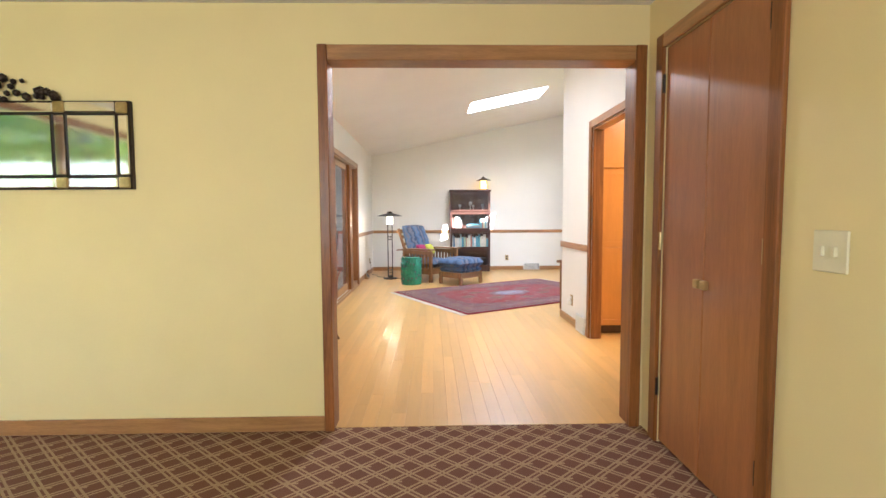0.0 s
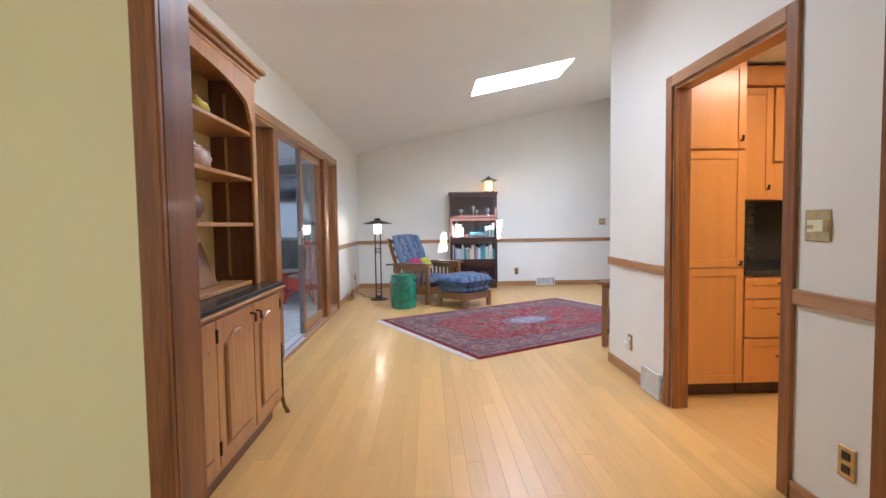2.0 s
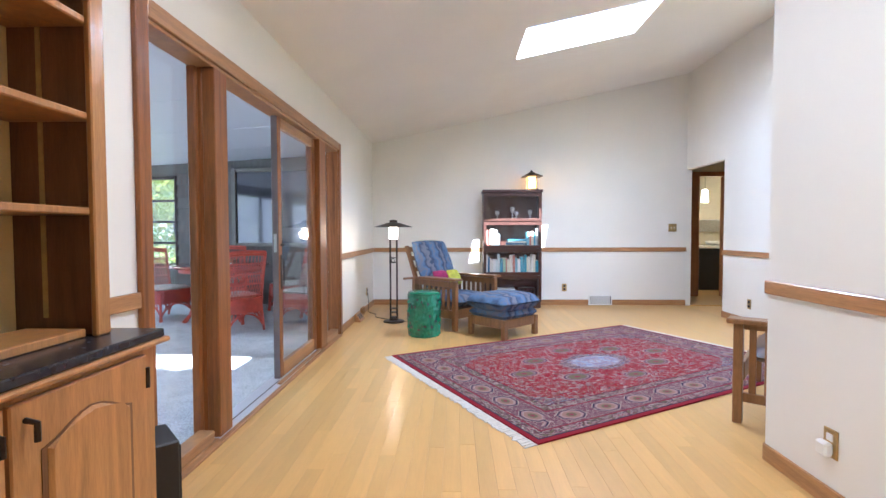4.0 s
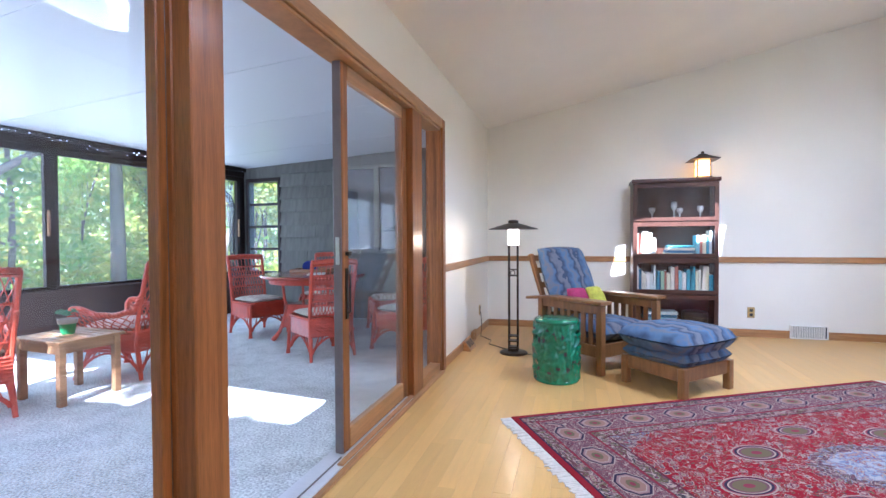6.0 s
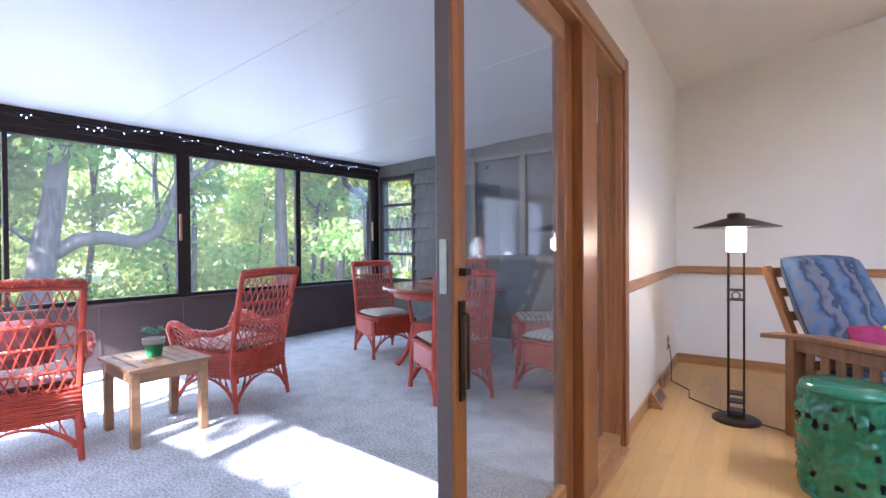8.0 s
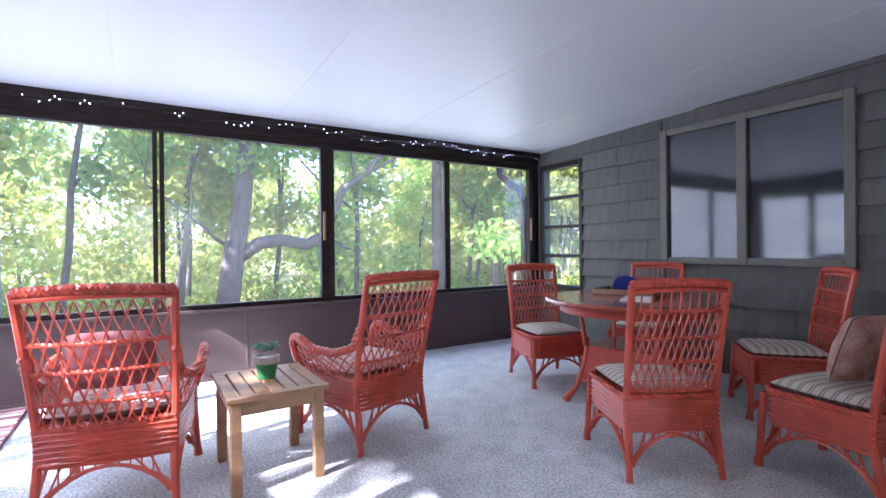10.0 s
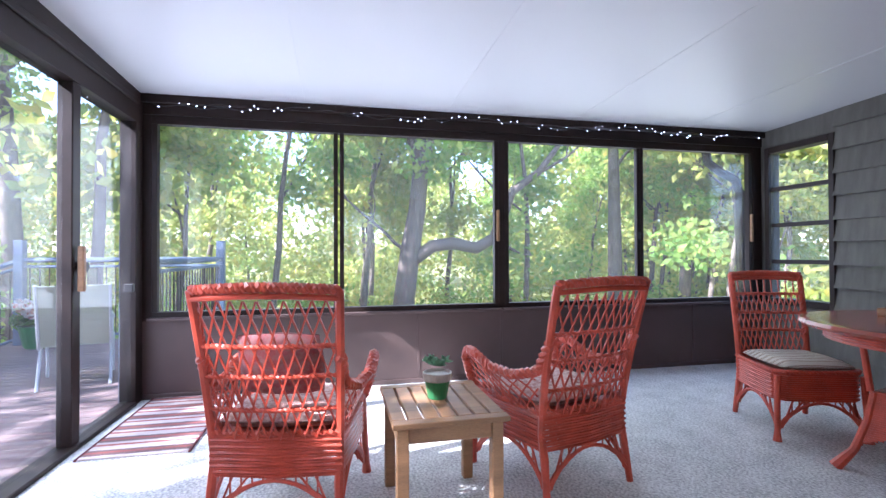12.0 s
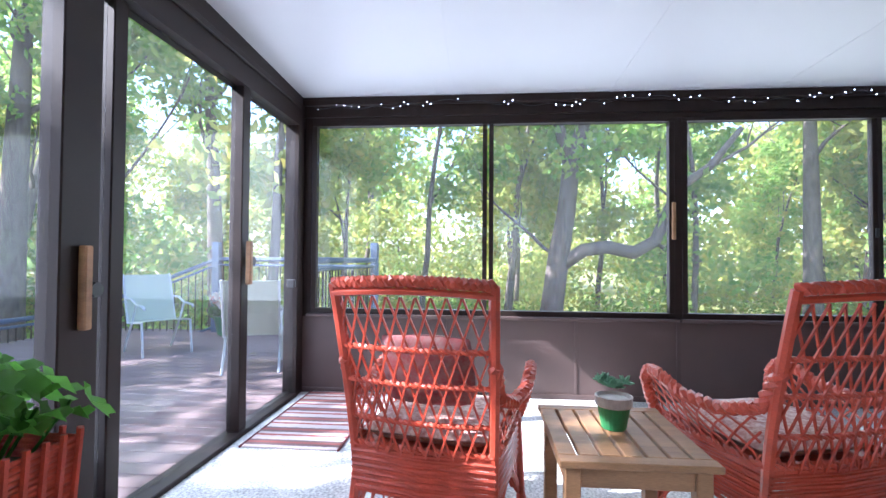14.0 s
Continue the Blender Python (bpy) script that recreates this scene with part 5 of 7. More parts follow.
part("lamp_glass", b, M_SHADE, fl, "glowing white glass cylinder", True)
b = bmesh.new()
lathe(b, [(0.24, 1.215), (0.24, 1.22), (0.07, 1.272), (0.05, 1.274), (0.05, 1.3), (0.03, 1.308)], 28)
part("shade", b, M_BRONZE, fl, "wide dark metal shade")
bulb("floor_lamp_light", (-0.483, 8.85, 1.12), 1.25, (1.0, 0.72, 0.4), 0.05)
co = thing("power_cord", "thin black lamp cord lying on the floor", "cord")
b = bmesh.new()
tube(b, [(-0.985, 9.82, 0.255), (-0.965, 9.78, 0.12), (-0.95, 9.65, 0.006), (-0.8, 9.45, 0.006), (-0.78, 9.25, 0.006), (-0.62, 9.1, 0.006), (-0.5, 9.0, 0.012)], 0.004, 5)
part("cable", b, M_BLACKP, co)
b = bmesh.new()
tube(b, [(-0.36, 8.9, 0.012), (-0.2, 8.85, 0.006), (-0.1, 8.72, 0.006), (0.0, 8.62, 0.006)], 0.004, 5)
part("cable", b, M_BLACKP, co)

# ---- Morris chair and ottoman (facing local +x) ----
mc = thing("armchair", "mission oak reclining armchair with blue woven cushions", "armchair", m=pose(0.29, 8.84, 0.001, 0, 0, -44))
for x in (-0.34, 0.36):
    for y in (-0.38, 0.33):
        part("leg", cube(x - 0.03, y, 0, x + 0.03, y + 0.055, 0.575, 0.005), M_MISSION, mc)
for y in (-0.385, 0.325):
    part("side_rail", cube(-0.31, y + 0.012, 0.14, 0.33, y + 0.042, 0.24, 0.004), M_MISSION, mc)
    part("top_rail", cube(-0.31, y + 0.012, 0.5, 0.33, y + 0.042, 0.57, 0.004), M_MISSION, mc)
    for k in range(7):
        x = -0.255 + k * 0.082
        part("slat", cube(x, y + 0.02, 0.24, x + 0.045, y + 0.034, 0.5, 0.002), M_MISSION, mc)
    b = bmesh.new()
    w0, w1 = y - 0.035, y + 0.1
    prism(b, [(-0.5, 0.545), (-0.2, 0.578), (0.42, 0.585), (0.42, 0.612), (-0.2, 0.605), (-0.5, 0.572)], "y", w0, w1)
    bmesh.ops.bevel(b, geom=b.edges[:], offset=0.005, segments=1, affect="EDGES")
    part("arm", b, M_MISSION, mc, "broad oak arm")
part("front_rail", cube(0.335, -0.325, 0.14, 0.365, 0.325, 0.25, 0.004), M_MISSION, mc)
part("back_rail", cube(-0.355, -0.325, 0.14, -0.325, 0.325, 0.24, 0.004), M_MISSION, mc)
part("seat_deck", cube(-0.32, -0.32, 0.22, 0.33, 0.32, 0.245), M_MISSION, mc)
part("seat_cushion", cushion(0.72, 0.64, 0.17), M_BLUE, mc, "blue ikat-striped seat cushion", True, pose(0.035, 0, 0.245))
br = pose(-0.29, 0, 0.33, 0, -24, 0)
for y in (-0.315, 0.265):
    part("back_post", cube(-0.02, y, -0.1, 0.02, y + 0.05, 0.70, 0.004), M_MISSION, mc, m=br)
for z in (0.05, 0.2, 0.35, 0.5, 0.63):
    part("back_slat", cube(-0.012, -0.265, z, 0.012, 0.265, z + 0.055, 0.003), M_MISSION, mc, m=br)
part("back_cushion", cushion(0.66, 0.60, 0.17), M_BLUE, mc, "blue ikat-striped back cushion", True, br @ pose(0.02, 0, 0.40, 0, 90, 0))
for mt, y, lab, nm in ((M_PINK, -0.16, "small magenta pillow on the armchair", -6), (M_LIME, 0.06, "small lime green pillow on the armchair", 8)):
    t = thing("pillow", lab, "pillow", m=pose(0.29, 8.84, 0.001, 0, 0, -44) @ pose(-0.10, y, 0.555, 0, 62, nm))
    part("cover", cushion(0.21, 0.21, 0.09, 0.6), mt, t, smooth=True)
ot = thing("ottoman", "mission oak ottoman with a thick blue woven cushion", "ottoman", m=pose(0.845, 8.22, 0.001, 0, 0, -46))
for x in (-0.27, 0.215):
    for y in (-0.29, 0.235):
        part("leg", cube(x, y, 0, x + 0.055, y + 0.055, 0.22, 0.005), M_MISSION, ot)
for a in ((-0.255, -0.235, 0.12, -0.225, 0.235, 0.22), (0.225, -0.235, 0.12, 0.255, 0.235, 0.22), (-0.215, -0.275, 0.12, 0.215, -0.245, 0.22), (-0.215, 0.245, 0.12, 0.215, 0.275, 0.22)):
    part("rail", cube(*a, 0.004), M_MISSION, ot)
part("lower_cushion", cushion(0.56, 0.60, 0.12, 0.2), M_BLUE, ot, "blue ikat-striped cushion", True, pose(0, 0, 0.2))
part("top_cushion", cushion(0.60, 0.66, 0.20, 0.3), M_BLUE, ot, "blue ikat-striped cushion", True, pose(0, 0, 0.28))

# ---- pierced ceramic garden stool ----
gs = thing("garden_stool", "green glazed ceramic garden stool with pierced branches", "stool", m=pose(-0.042, 8.15, 0.001))
b = bmesh.new()
NR, NC = 46, 110
rs_ = random.Random(5)
holes = [(rs_.uniform(0, 2 * math.pi), rs_.uniform(0.07, 0.42), rs_.uniform(0.05, 0.105), rs_.uniform(0.010, 0.018)) for _ in range(46)]
grid = []
for i in range(NR + 1):
    z = 0.02 + 0.445 * i / NR
    r = 0.168 + 0.008 * math.sin(math.pi * i / NR)
    row_ = []
    for k in range(NC):
        a = 2 * math.pi * k / NC
        q = noise.noise(Vector((math.cos(a) * 5, math.sin(a) * 5, z * 11)))
        w = 0.014 * max(0.0, 1 - abs(q) * 5.5) + 0.008 * max(0.0, 1 - abs(noise.noise(Vector((math.cos(a) * 9 + 7, math.sin(a) * 9, z * 19)))) * 5)
        row_.append(b.verts.new(((r + w) * math.cos(a), (r + w) * math.sin(a), z)))
    grid.append(row_)
for i in range(NR):
    z = 0.02 + 0.445 * (i + 0.5) / NR
    for k in range(NC):
        a = 2 * math.pi * (k + 0.5) / NC
        if any((((a - ha + math.pi) % (2 * math.pi) - math.pi) / hw) ** 2 + ((z - hz) / hh) ** 2 < 1 for ha, hz, hw, hh in holes):
            continue
        b.faces.new((grid[i][k], grid[i][(k + 1) % NC], grid[i + 1][(k + 1) % NC], grid[i + 1][k]))
part("body", b, M_GREEN, gs, "pierced green glazed wall", True)
# black cylinder whose colour stands for the shade behind the holes
b = bmesh.new()
lathe(b, [(0.15, 0.03), (0.15, 0.45)], 32)
part("inner_wall", b, M_BLACKP, gs, "black cylinder standing in for the shaded hollow")
b = bmesh.new()
lathe(b, [(0.172, 0.46), (0.178, 0.47), (0.176, 0.485), (0.16, 0.494), (0.08, 0.499)], 40)
part("top", b, M_GREEN, gs, smooth=True)
b = bmesh.new()
lathe(b, [(0.172, 0.0), (0.177, 0.01), (0.172, 0.024)], 40)
part("foot_ring", b, M_GREEN, gs, smooth=True)

# ---- Persian rug ----
rg = thing("rug", "large red Persian rug with blue borders and white fringe", "rug", m=pose(1.54, 7.05, 0.0, 0, 0, 29.5))
part("weave", cube(-1.5, -1.05, 0.001, 1.5, 1.05, 0.011, 0.003), M_RUG, rg)
M_FRINGE = mat("white_cotton_fringe", (0.66, 0.62, 0.56), 0.9, var=0.15, scale=40)
rf = random.Random(2)
for s in (-1, 1):
    b = bmesh.new()
    for k in range(150):
        y = -1.045 + 2.09 * k / 149
        e = s * (1.5 + rf.uniform(0.06, 0.085))
        box(b, min(s * 1.498, e), y - 0.006, 0.001, max(s * 1.498, e), y + 0.006, 0.005, pose(0, rf.uniform(-0.003, 0.003), 0))
    part("fringe", b, M_FRINGE, rg, "white cotton fringe")

# ---- settle end, hearth ----
st = thing("settle", "mission oak settle with slatted ends and a brown cushion", "settle", m=pose(2.2, 5.60, 0.001, 0, 0, -38))
for x in (-0.24, 0.45):
    part("leg", cube(x - 0.025, -0.03, 0, x + 0.025, 0.03, 0.6, 0.004), M_MISSION, st)
part("arm", cube(-0.3, -0.06, 0.6, 0.52, 0.07, 0.63, 0.006), M_MISSION, st)
part("lower_rail", cube(-0.215, -0.015, 0.13, 0.425, 0.015, 0.185, 0.004), M_MISSION, st)
part("upper_rail", cube(-0.215, -0.015, 0.565, 0.425, 0.015, 0.6, 0.004), M_MISSION, st)
for k in range(8):
    part("slat", cube(-0.185 + k * 0.077, -0.01, 0.185, -0.149 + k * 0.077, 0.01, 0.565, 0.002), M_MISSION, st)
part("seat_rail", cube(-0.24, 0.03, 0.25, -0.21, 1.0, 0.36, 0.004), M_MISSION, st)
part("seat_rail", cube(0.42, 0.03, 0.25, 0.45, 1.0, 0.36, 0.004), M_MISSION, st)
part("far_leg", cube(-0.265, 0.95, 0, -0.215, 1.0, 0.25, 0.004), M_MISSION, st)
part("far_leg", cube(0.425, 0.95, 0, 0.475, 1.0, 0.25, 0.004), M_MISSION, st)
part("cushion", cushion(0.62, 0.92, 0.13), M_LEATHER, st, "dark brown leather cushion", True, pose(0.1, 0.5, 0.33))
he = thing("stone_hearth", "grey ledge-stone hearth with a flat stone slab", "hearth")
part("slab", cube(3.62, 7.40, 0.5, 4.59, 7.975, 0.56, 0.01), M_STONE, he, "flat grey stone slab")
rs3 = random.Random(9)
for k in range(5):
    x = 3.65
    while x < 4.55:
        w = rs3.uniform(0.16, 0.34)
        part("stone", cube(x, 7.43 + rs3.uniform(-0.012, 0.012), 0.002 + k * 0.0995, min(x + w, 4.58) - 0.008, 7.70, 0.002 + k * 0.0995 + 0.092, 0.008), M_STONE, he)
        part("stone", cube(x if x > 3.66 else x + rs3.uniform(-0.012, 0.012), 7.705, 0.002 + k * 0.0995, min(x + w, 4.58) - 0.008, 7.97, 0.002 + k * 0.0995 + 0.092, 0.008), M_STONE, he)
        x += w

# ---- kitchen seen through its doorway ----
KY = 4.39


def shaker(parent, x0, x1, z0, z1, y=KY, handle=None):
    d = part("door", cube(x0 + 0.003, y - 0.018, z0 + 0.003, x1 - 0.003, y - 0.001, z1 - 0.003, 0.002), M_MAPLE, parent)
    for a in ((x0 + 0.003, z0 + 0.003, x0 + 0.055, z1 - 0.003), (x1 - 0.055, z0 + 0.003, x1 - 0.003, z1 - 0.003), (x0 + 0.055, z0 + 0.003, x1 - 0.055, z0 + 0.055), (x0 + 0.055, z1 - 0.055, x1 - 0.055, z1 - 0.003)):
        part("frame_rail", cube(a[0], y - 0.025, a[1], a[2], y - 0.0185, a[3], 0.002), M_MAPLE, d)
    if handle:
        hx, hz, horiz = handle
        b = bmesh.new()
        if horiz:
            tube(b, [(hx - 0.06, y - 0.02, hz), (hx - 0.06, y - 0.045, hz), (hx + 0.06, y - 0.045, hz), (hx + 0.06, y - 0.02, hz)], 0.005, 6)
        else:
            tube(b, [(hx, y - 0.02, hz), (hx, y - 0.045, hz), (hx, y - 0.045, hz + 0.03)], 0.008, 6)
        part("handle", b, M_BRONZE, d, "dark bronze handle")


tc = thing("pantry_cabinet", "tall honey maple pantry cabinet with shaker doors", "cabinet")
part("body", cube(1.985, KY, 0.09, 2.425, 5.0, 2.24, 0.003), M_MAPLE, tc)
part("toe_kick", cube(1.99, KY + 0.05, 0, 2.42, 4.98, 0.09), M_DARKWOOD, tc)
shaker(tc, 1.985, 2.425, 0.1, 0.88)
shaker(tc, 1.985, 2.425, 0.882, 1.655, handle=(2.39, 0.9, False))
shaker(tc, 1.985, 2.425, 1.665, 2.23, handle=(2.39, 1.72, False))
dc = thing("drawer_cabinet", "honey maple base cabinet with three drawers", "cabinet")
part("body", cube(2.43, KY, 0.09, 3.3, 5.0, 0.82, 0.003), M_MAPLE, dc)
part("toe_kick", cube(2.43, KY + 0.05, 0, 3.3, 4.98, 0.09), M_DARKWOOD, dc)
for z0, z1 in ((0.1, 0.4), (0.405, 0.665), (0.67, 0.815)):
    shaker(dc, 2.43, 3.0, z0, z1, handle=(2.72, (z0 + z1) / 2 + 0.03, True))
ct = thing("worktop", "black stone kitchen worktop", "worktop")
part("slab", cube(2.428, KY - 0.03, 0.822, 3.4, 5.02, 0.86, 0.004), M_BLACKTOP, ct)
uc = thing("wall_cabinet", "honey maple wall cabinet with shaker doors", "cabinet")
part("body", cube(2.43, 4.72, 1.34, 3.4, 5.0, 2.16, 0.003), M_MAPLE, uc)
shaker(uc, 2.43, 2.85, 1.345, 2.155, 4.72, (2.81, 1.42, False))
part("cornice", cube(2.428, 4.66, 2.162, 3.4, 5.0, 2.3, 0.006), M_MAPLE, uc)
shaker(uc, 2.855, 3.3, 1.62, 2.155, 4.715)
bs = struct("wall_backsplash", cube(2.43, 5.02, 0.8, 4.2, 5.03, 1.7), mat("dark_grout", (0.02, 0.02, 0.02), 0.8), "black mosaic tile backsplash")
M_TILE = mat("black_glass_tile", (0.05, 0.05, 0.048), 0.15, var=0.5, scale=9, bump=0.03, rnd=0.6, gloss=0.4)
tile_me = None
for i in range(17):
    for k in range(17):
        x, z = 2.434 + i * 0.03, 0.862 + k * 0.03
        if tile_me is None:
            o = part("tile", cube(0, -0.004, 0, 0.027, 0, 0.027, 0.002), M_TILE, bs, m=pose(x, 5.02, z))
            tile_me = o.data
        else:
            part("tile", tile_me, M_TILE, bs, m=pose(x, 5.02, z))
for x, y in ((2.72, 4.25), (3.4, 3.4)):
    t = thing("ceiling_downlight", "round white recessed ceiling light, lit", "ceiling light", m=pose(x, y, 2.31))
    b = bmesh.new()
    lathe(b, [(0.085, 0), (0.095, 0.012), (0.095, 0.02)], 24)
    part("trim_ring", b, M_WHITEP, t)
    b = bmesh.new()
    lathe(b, [(0.07, -0.006), (0.07, 0.0)], 24)
    part("diffuser", b, M_DOWN, t)
area_lamp("kitchen_light", look((2.75, 3.6, 2.3), (2.75, 3.6, 0)), 0.5, 0.5, 4.2, (1.0, 0.72, 0.42))
cl = thing("ceiling_lamp", "round white flush ceiling lamp, lit", "ceiling light", m=pose(0.42, 4.27, ceil_z(0.42) - 0.002, 0, -12, 0))
b = bmesh.new()
lathe(b, [(0.03, -0.09), (0.11, -0.075), (0.15, -0.03), (0.155, 0.0)], 28)
part("dome", b, M_DOWN, cl, "lit white glass dome", True)
b = bmesh.new()
lathe(b, [(0.165, -0.012), (0.17, 0.0), (0.16, 0.008)], 28)
part("collar", b, M_BRASS, cl)
area_lamp("ceiling_lamp_light", look((0.42, 4.27, 2.73), (0.42, 4.27, 0)), 0.3, 0.3, 4.2, (1.0, 0.93, 0.84))

# ---- bathroom glimpsed through the hallway ----
va = thing("vanity", "black bathroom vanity with a pale basin top", "vanity", m=pose(5.55, 12.6, 0.0))
part("body", cube(-0.45, -0.28, 0, 0.5, 0.38, 0.82, 0.004), M_BLACKP, va)
part("top", cube(-0.47, -0.3, 0.822, 0.52, 0.39, 0.87, 0.005), M_WHITEP, va)
b = bmesh.new()
lathe(b, [(0.08, 0.871), (0.17, 0.9), (0.2, 0.96)], 22)
part("basin", b, M_WHITEP, va, "white bowl basin", True)
t = thing("towel_bar", "dark towel bar with folded grey towel in the bathroom", "towel bar", m=pose(5.6, 12.995, 1.25))
part("frame", cube(-0.35, -0.06, 0.12, 0.35, 0, 0.14, 0.005), M_BLACKP, t)
part("towel", cube(-0.3, -0.075, -0.1, 0.3, -0.045, 0.15, 0.01), M_STEEL, t)
pe = thing("pendant_lamp", "small white glass pendant lamp, lit", "lamp", m=pose(5.17, 12.3, 1.72))
b = bmesh.new()
lathe(b, [(0.06, 0), (0.065, 0.02), (0.055, 0.22), (0.03, 0.25)], 18)
part("shade", b, M_SHADE, pe, "lit white glass", True)
b = bmesh.new()
tube(b, [(0, 0, 0.24), (0, 0, 0.675)], 0.004, 5)
part("cord", b, M_BLACKP, pe)
bulb("pendant_light", (5.17, 12.2, 1.66), 2.2, (1.0, 0.82, 0.55))

# ---- small things by the west wall ----
sb = thing("speaker", "black box loudspeaker on the floor beside the hutch", "speaker", m=pose(-0.836, 4.53, 0.001, 0, 0, 43))
part("body", cube(-0.11, -0.105, 0.012, 0.11, 0.105, 0.4, 0.005), M_BLACKP, sb)
part("grille", cube(0.1105, -0.095, 0.03, 0.117, 0.095, 0.38, 0.004), M_BLACKP, sb, "black cloth grille")
for x in (-0.08, 0.08):
    for y in (-0.08, 0.08):
        part("foot", cube(x - 0.012, y - 0.012, 0, x + 0.012, y + 0.012, 0.012, 0.002), M_BLACKP, sb)
fv = thing("wooden_vent", "slanted oak air register against the baseboard", "vent", m=pose(-0.978, 8.88, 0.001))
b = bmesh.new()
prism(b, [(0, 0), (0.075, 0), (0.075, 0.015), (0.012, 0.105), (0, 0.105)], "y", 0, 0.26)
part("body", b, M_OAKH, fv)
for k in range(6):
    part("slot", cube(-0.003, 0.03 + k * 0.035, -0.035, 0.0015, 0.05 + k * 0.035, 0.035), M_BLACKP, fv, m=pose(0.0435, 0, 0.06, 0, -35, 0))


# ---- wicker furniture (local: facing +x, the seat's middle over the origin) ----
def strands(surf, bm, n, r, lean, steps=7, sides=4):
    """Two families of slanting canes over surf(u, v), u and v from 0 to 1."""
    for s in (1, -1):
        for k in range(-n, 2 * n):
            pts = []
            for q in range(steps + 1):
                v = q / steps
                u = k / n + (v * lean if s > 0 else (1 - v) * lean) - 0.0
                if -0.001 <= u <= 1.001:
                    pts.append(surf(u, v) + Vector((0.003 * s, 0, 0)))
            if len(pts) > 1:
                tube(bm, pts, r, sides, False)


def band(surf, bm, v, r=0.009, n=12, sides=5):
    tube(bm, [surf(k / n, v) for k in range(n + 1)], r, sides)


def braid(bm, path, r, turns, sides=5):
    """A plait: two canes winding about a path."""
    path = [Vector(p) for p in path]
    L = len(path)
    for ph in (0, math.pi):
        pts = []
        for i in range(turns * 6 + 1):
            t = i / (turns * 6) * (L - 1)
            a, f = min(int(t), L - 2), t - min(int(t), L - 2)
            p = path[a].lerp(path[a + 1], f)
            d = (path[a + 1] - path[a]).normalized()
            o = d.orthogonal().normalized()
            w = d.cross(o)
            ang = i / 6 * 2 * math.pi + ph
            pts.append(p + (o * math.cos(ang) + w * math.sin(ang)) * r * 0.7)
        tube(bm, pts, r, sides)


def wicker_chair(name, label, m, arms, cushion_mat, back_h, group):
    t = thing(name, label, "chair", group, m)
    SW, SD, SH = (0.27, 0.26, 0.40) if arms else (0.24, 0.24, 0.40)

    def back(u, v):
        w = SW * (0.93 + 0.10 * v) if arms else SW * (0.92 + 0.04 * v)
        x = -SD + 0.02 - (0.14 if arms else 0.10) * v ** 1.3 + 0.035 * (1 - (2 * u - 1) ** 2) * (-1 if arms else -0.6)
        return Vector((x, (2 * u - 1) * w, 0.30 + (back_h - 0.30) * v))

    for s, nm in ((0.0, "back_post"), (1.0, "back_post")):
        b = bmesh.new()
        p = [back(s, k / 8) for k in range(9)]
        tube(b, [Vector((-SD - 0.03, p[0].y * 1.04, 0.0)), Vector((-SD + 0.0, p[0].y, 0.2))] + p, [0.016, 0.02] + [0.018] * 9, 7)
        part(nm, b, M_WICKER, t)
        b = bmesh.new()
        braid(b, [q + Vector((0.008, 0.008 * (1 if s == 0 else -1), 0)) for q in p[3:]], 0.009, 10, 4)
        part("wrapping", b, M_WICKER, t)
    b = bmesh.new()
    rim = [back(k / 10, 1.0) + Vector((0, 0, 0.012 * math.sin(math.pi * k / 10))) for k in range(11)]
    braid(b, rim, 0.014, 14, 5)
    part("top_rail", b, M_WICKER, t, "plaited top rail")
    b = bmesh.new()
    tube(b, [q + Vector((0, 0, -0.032)) for q in rim], 0.012, 6)
    part("under_rail", b, M_WICKER, t)
    b = bmesh.new()
    if arms:
        strands(lambda u, v: back(u, 0.12 + v * 0.82), b, 11, 0.0046, 0.36, 8)
    else:
        strands(lambda u, v: back(u, 0.18 + v * 0.62), b, 13, 0.0045, 0.26, 6)
        for k in range(9):
            tube(b, [back(0.1 + 0.1 * k, 0.8), back(0.1 + 0.1 * k, 0.95)], 0.0045, 4, False)
    part("back_lattice", b, M_WICKER, t, "open diamond lattice of cane")
    for v in ((0.30, 0.5, 0.68) if arms else (0.2, 0.42, 0.6, 0.8)):
        b = bmesh.new()
        braid(b, [back(k / 8, v) for k in range(9)], 0.007, 12, 4)
        part("cross_band", b, M_WICKER, t)
    # woven apron
    b = bmesh.new()

    def ring(z, g=0.0):
        fx, bx = SD + g, -SD + g * 0.3
        w0, w1 = SW + g, SW * 0.95 + g
        c = 0.05
        return [(fx - c, -w0), (fx, -w0 + c), (fx, 0), (fx, w0 - c), (fx - c, w0), (0, (w0 + w1) / 2 + 0.004), (bx, w1), (bx - 0.02, 0), (bx, -w1), (0, -(w0 + w1) / 2 - 0.004), (fx - c, -w0)]
    z, k = 0.235, 0
    while z < SH:
        wob = 0.003 if k % 2 else -0.003
        tube(b, [(x + (wob if i % 2 else -wob), y + (wob if i % 2 else -wob), z) for i, (x, y) in enumerate(ring(z))], 0.0072, 5)
        z += 0.0125
        k += 1
    tagged(part("woven_apron", b, M_WICKER, t, "closely woven cane apron"), kind="stuff")
    b = bmesh.new()
    braid(b, [(x, y, SH + 0.002) for x, y in ring(SH, 0.006)], 0.009, 50, 4)
    part("seat_edge", b, M_WICKER, t)
    part("seat_board", cube(-SD + 0.0, -SW + 0.02, SH - 0.03, SD - 0.02, SW - 0.02, SH - 0.012), M_WICKER, t)
    feet = [(SD + 0.005, -SW - 0.005), (SD + 0.005, SW + 0.005)]
    for x, y in feet:
        b = bmesh.new()
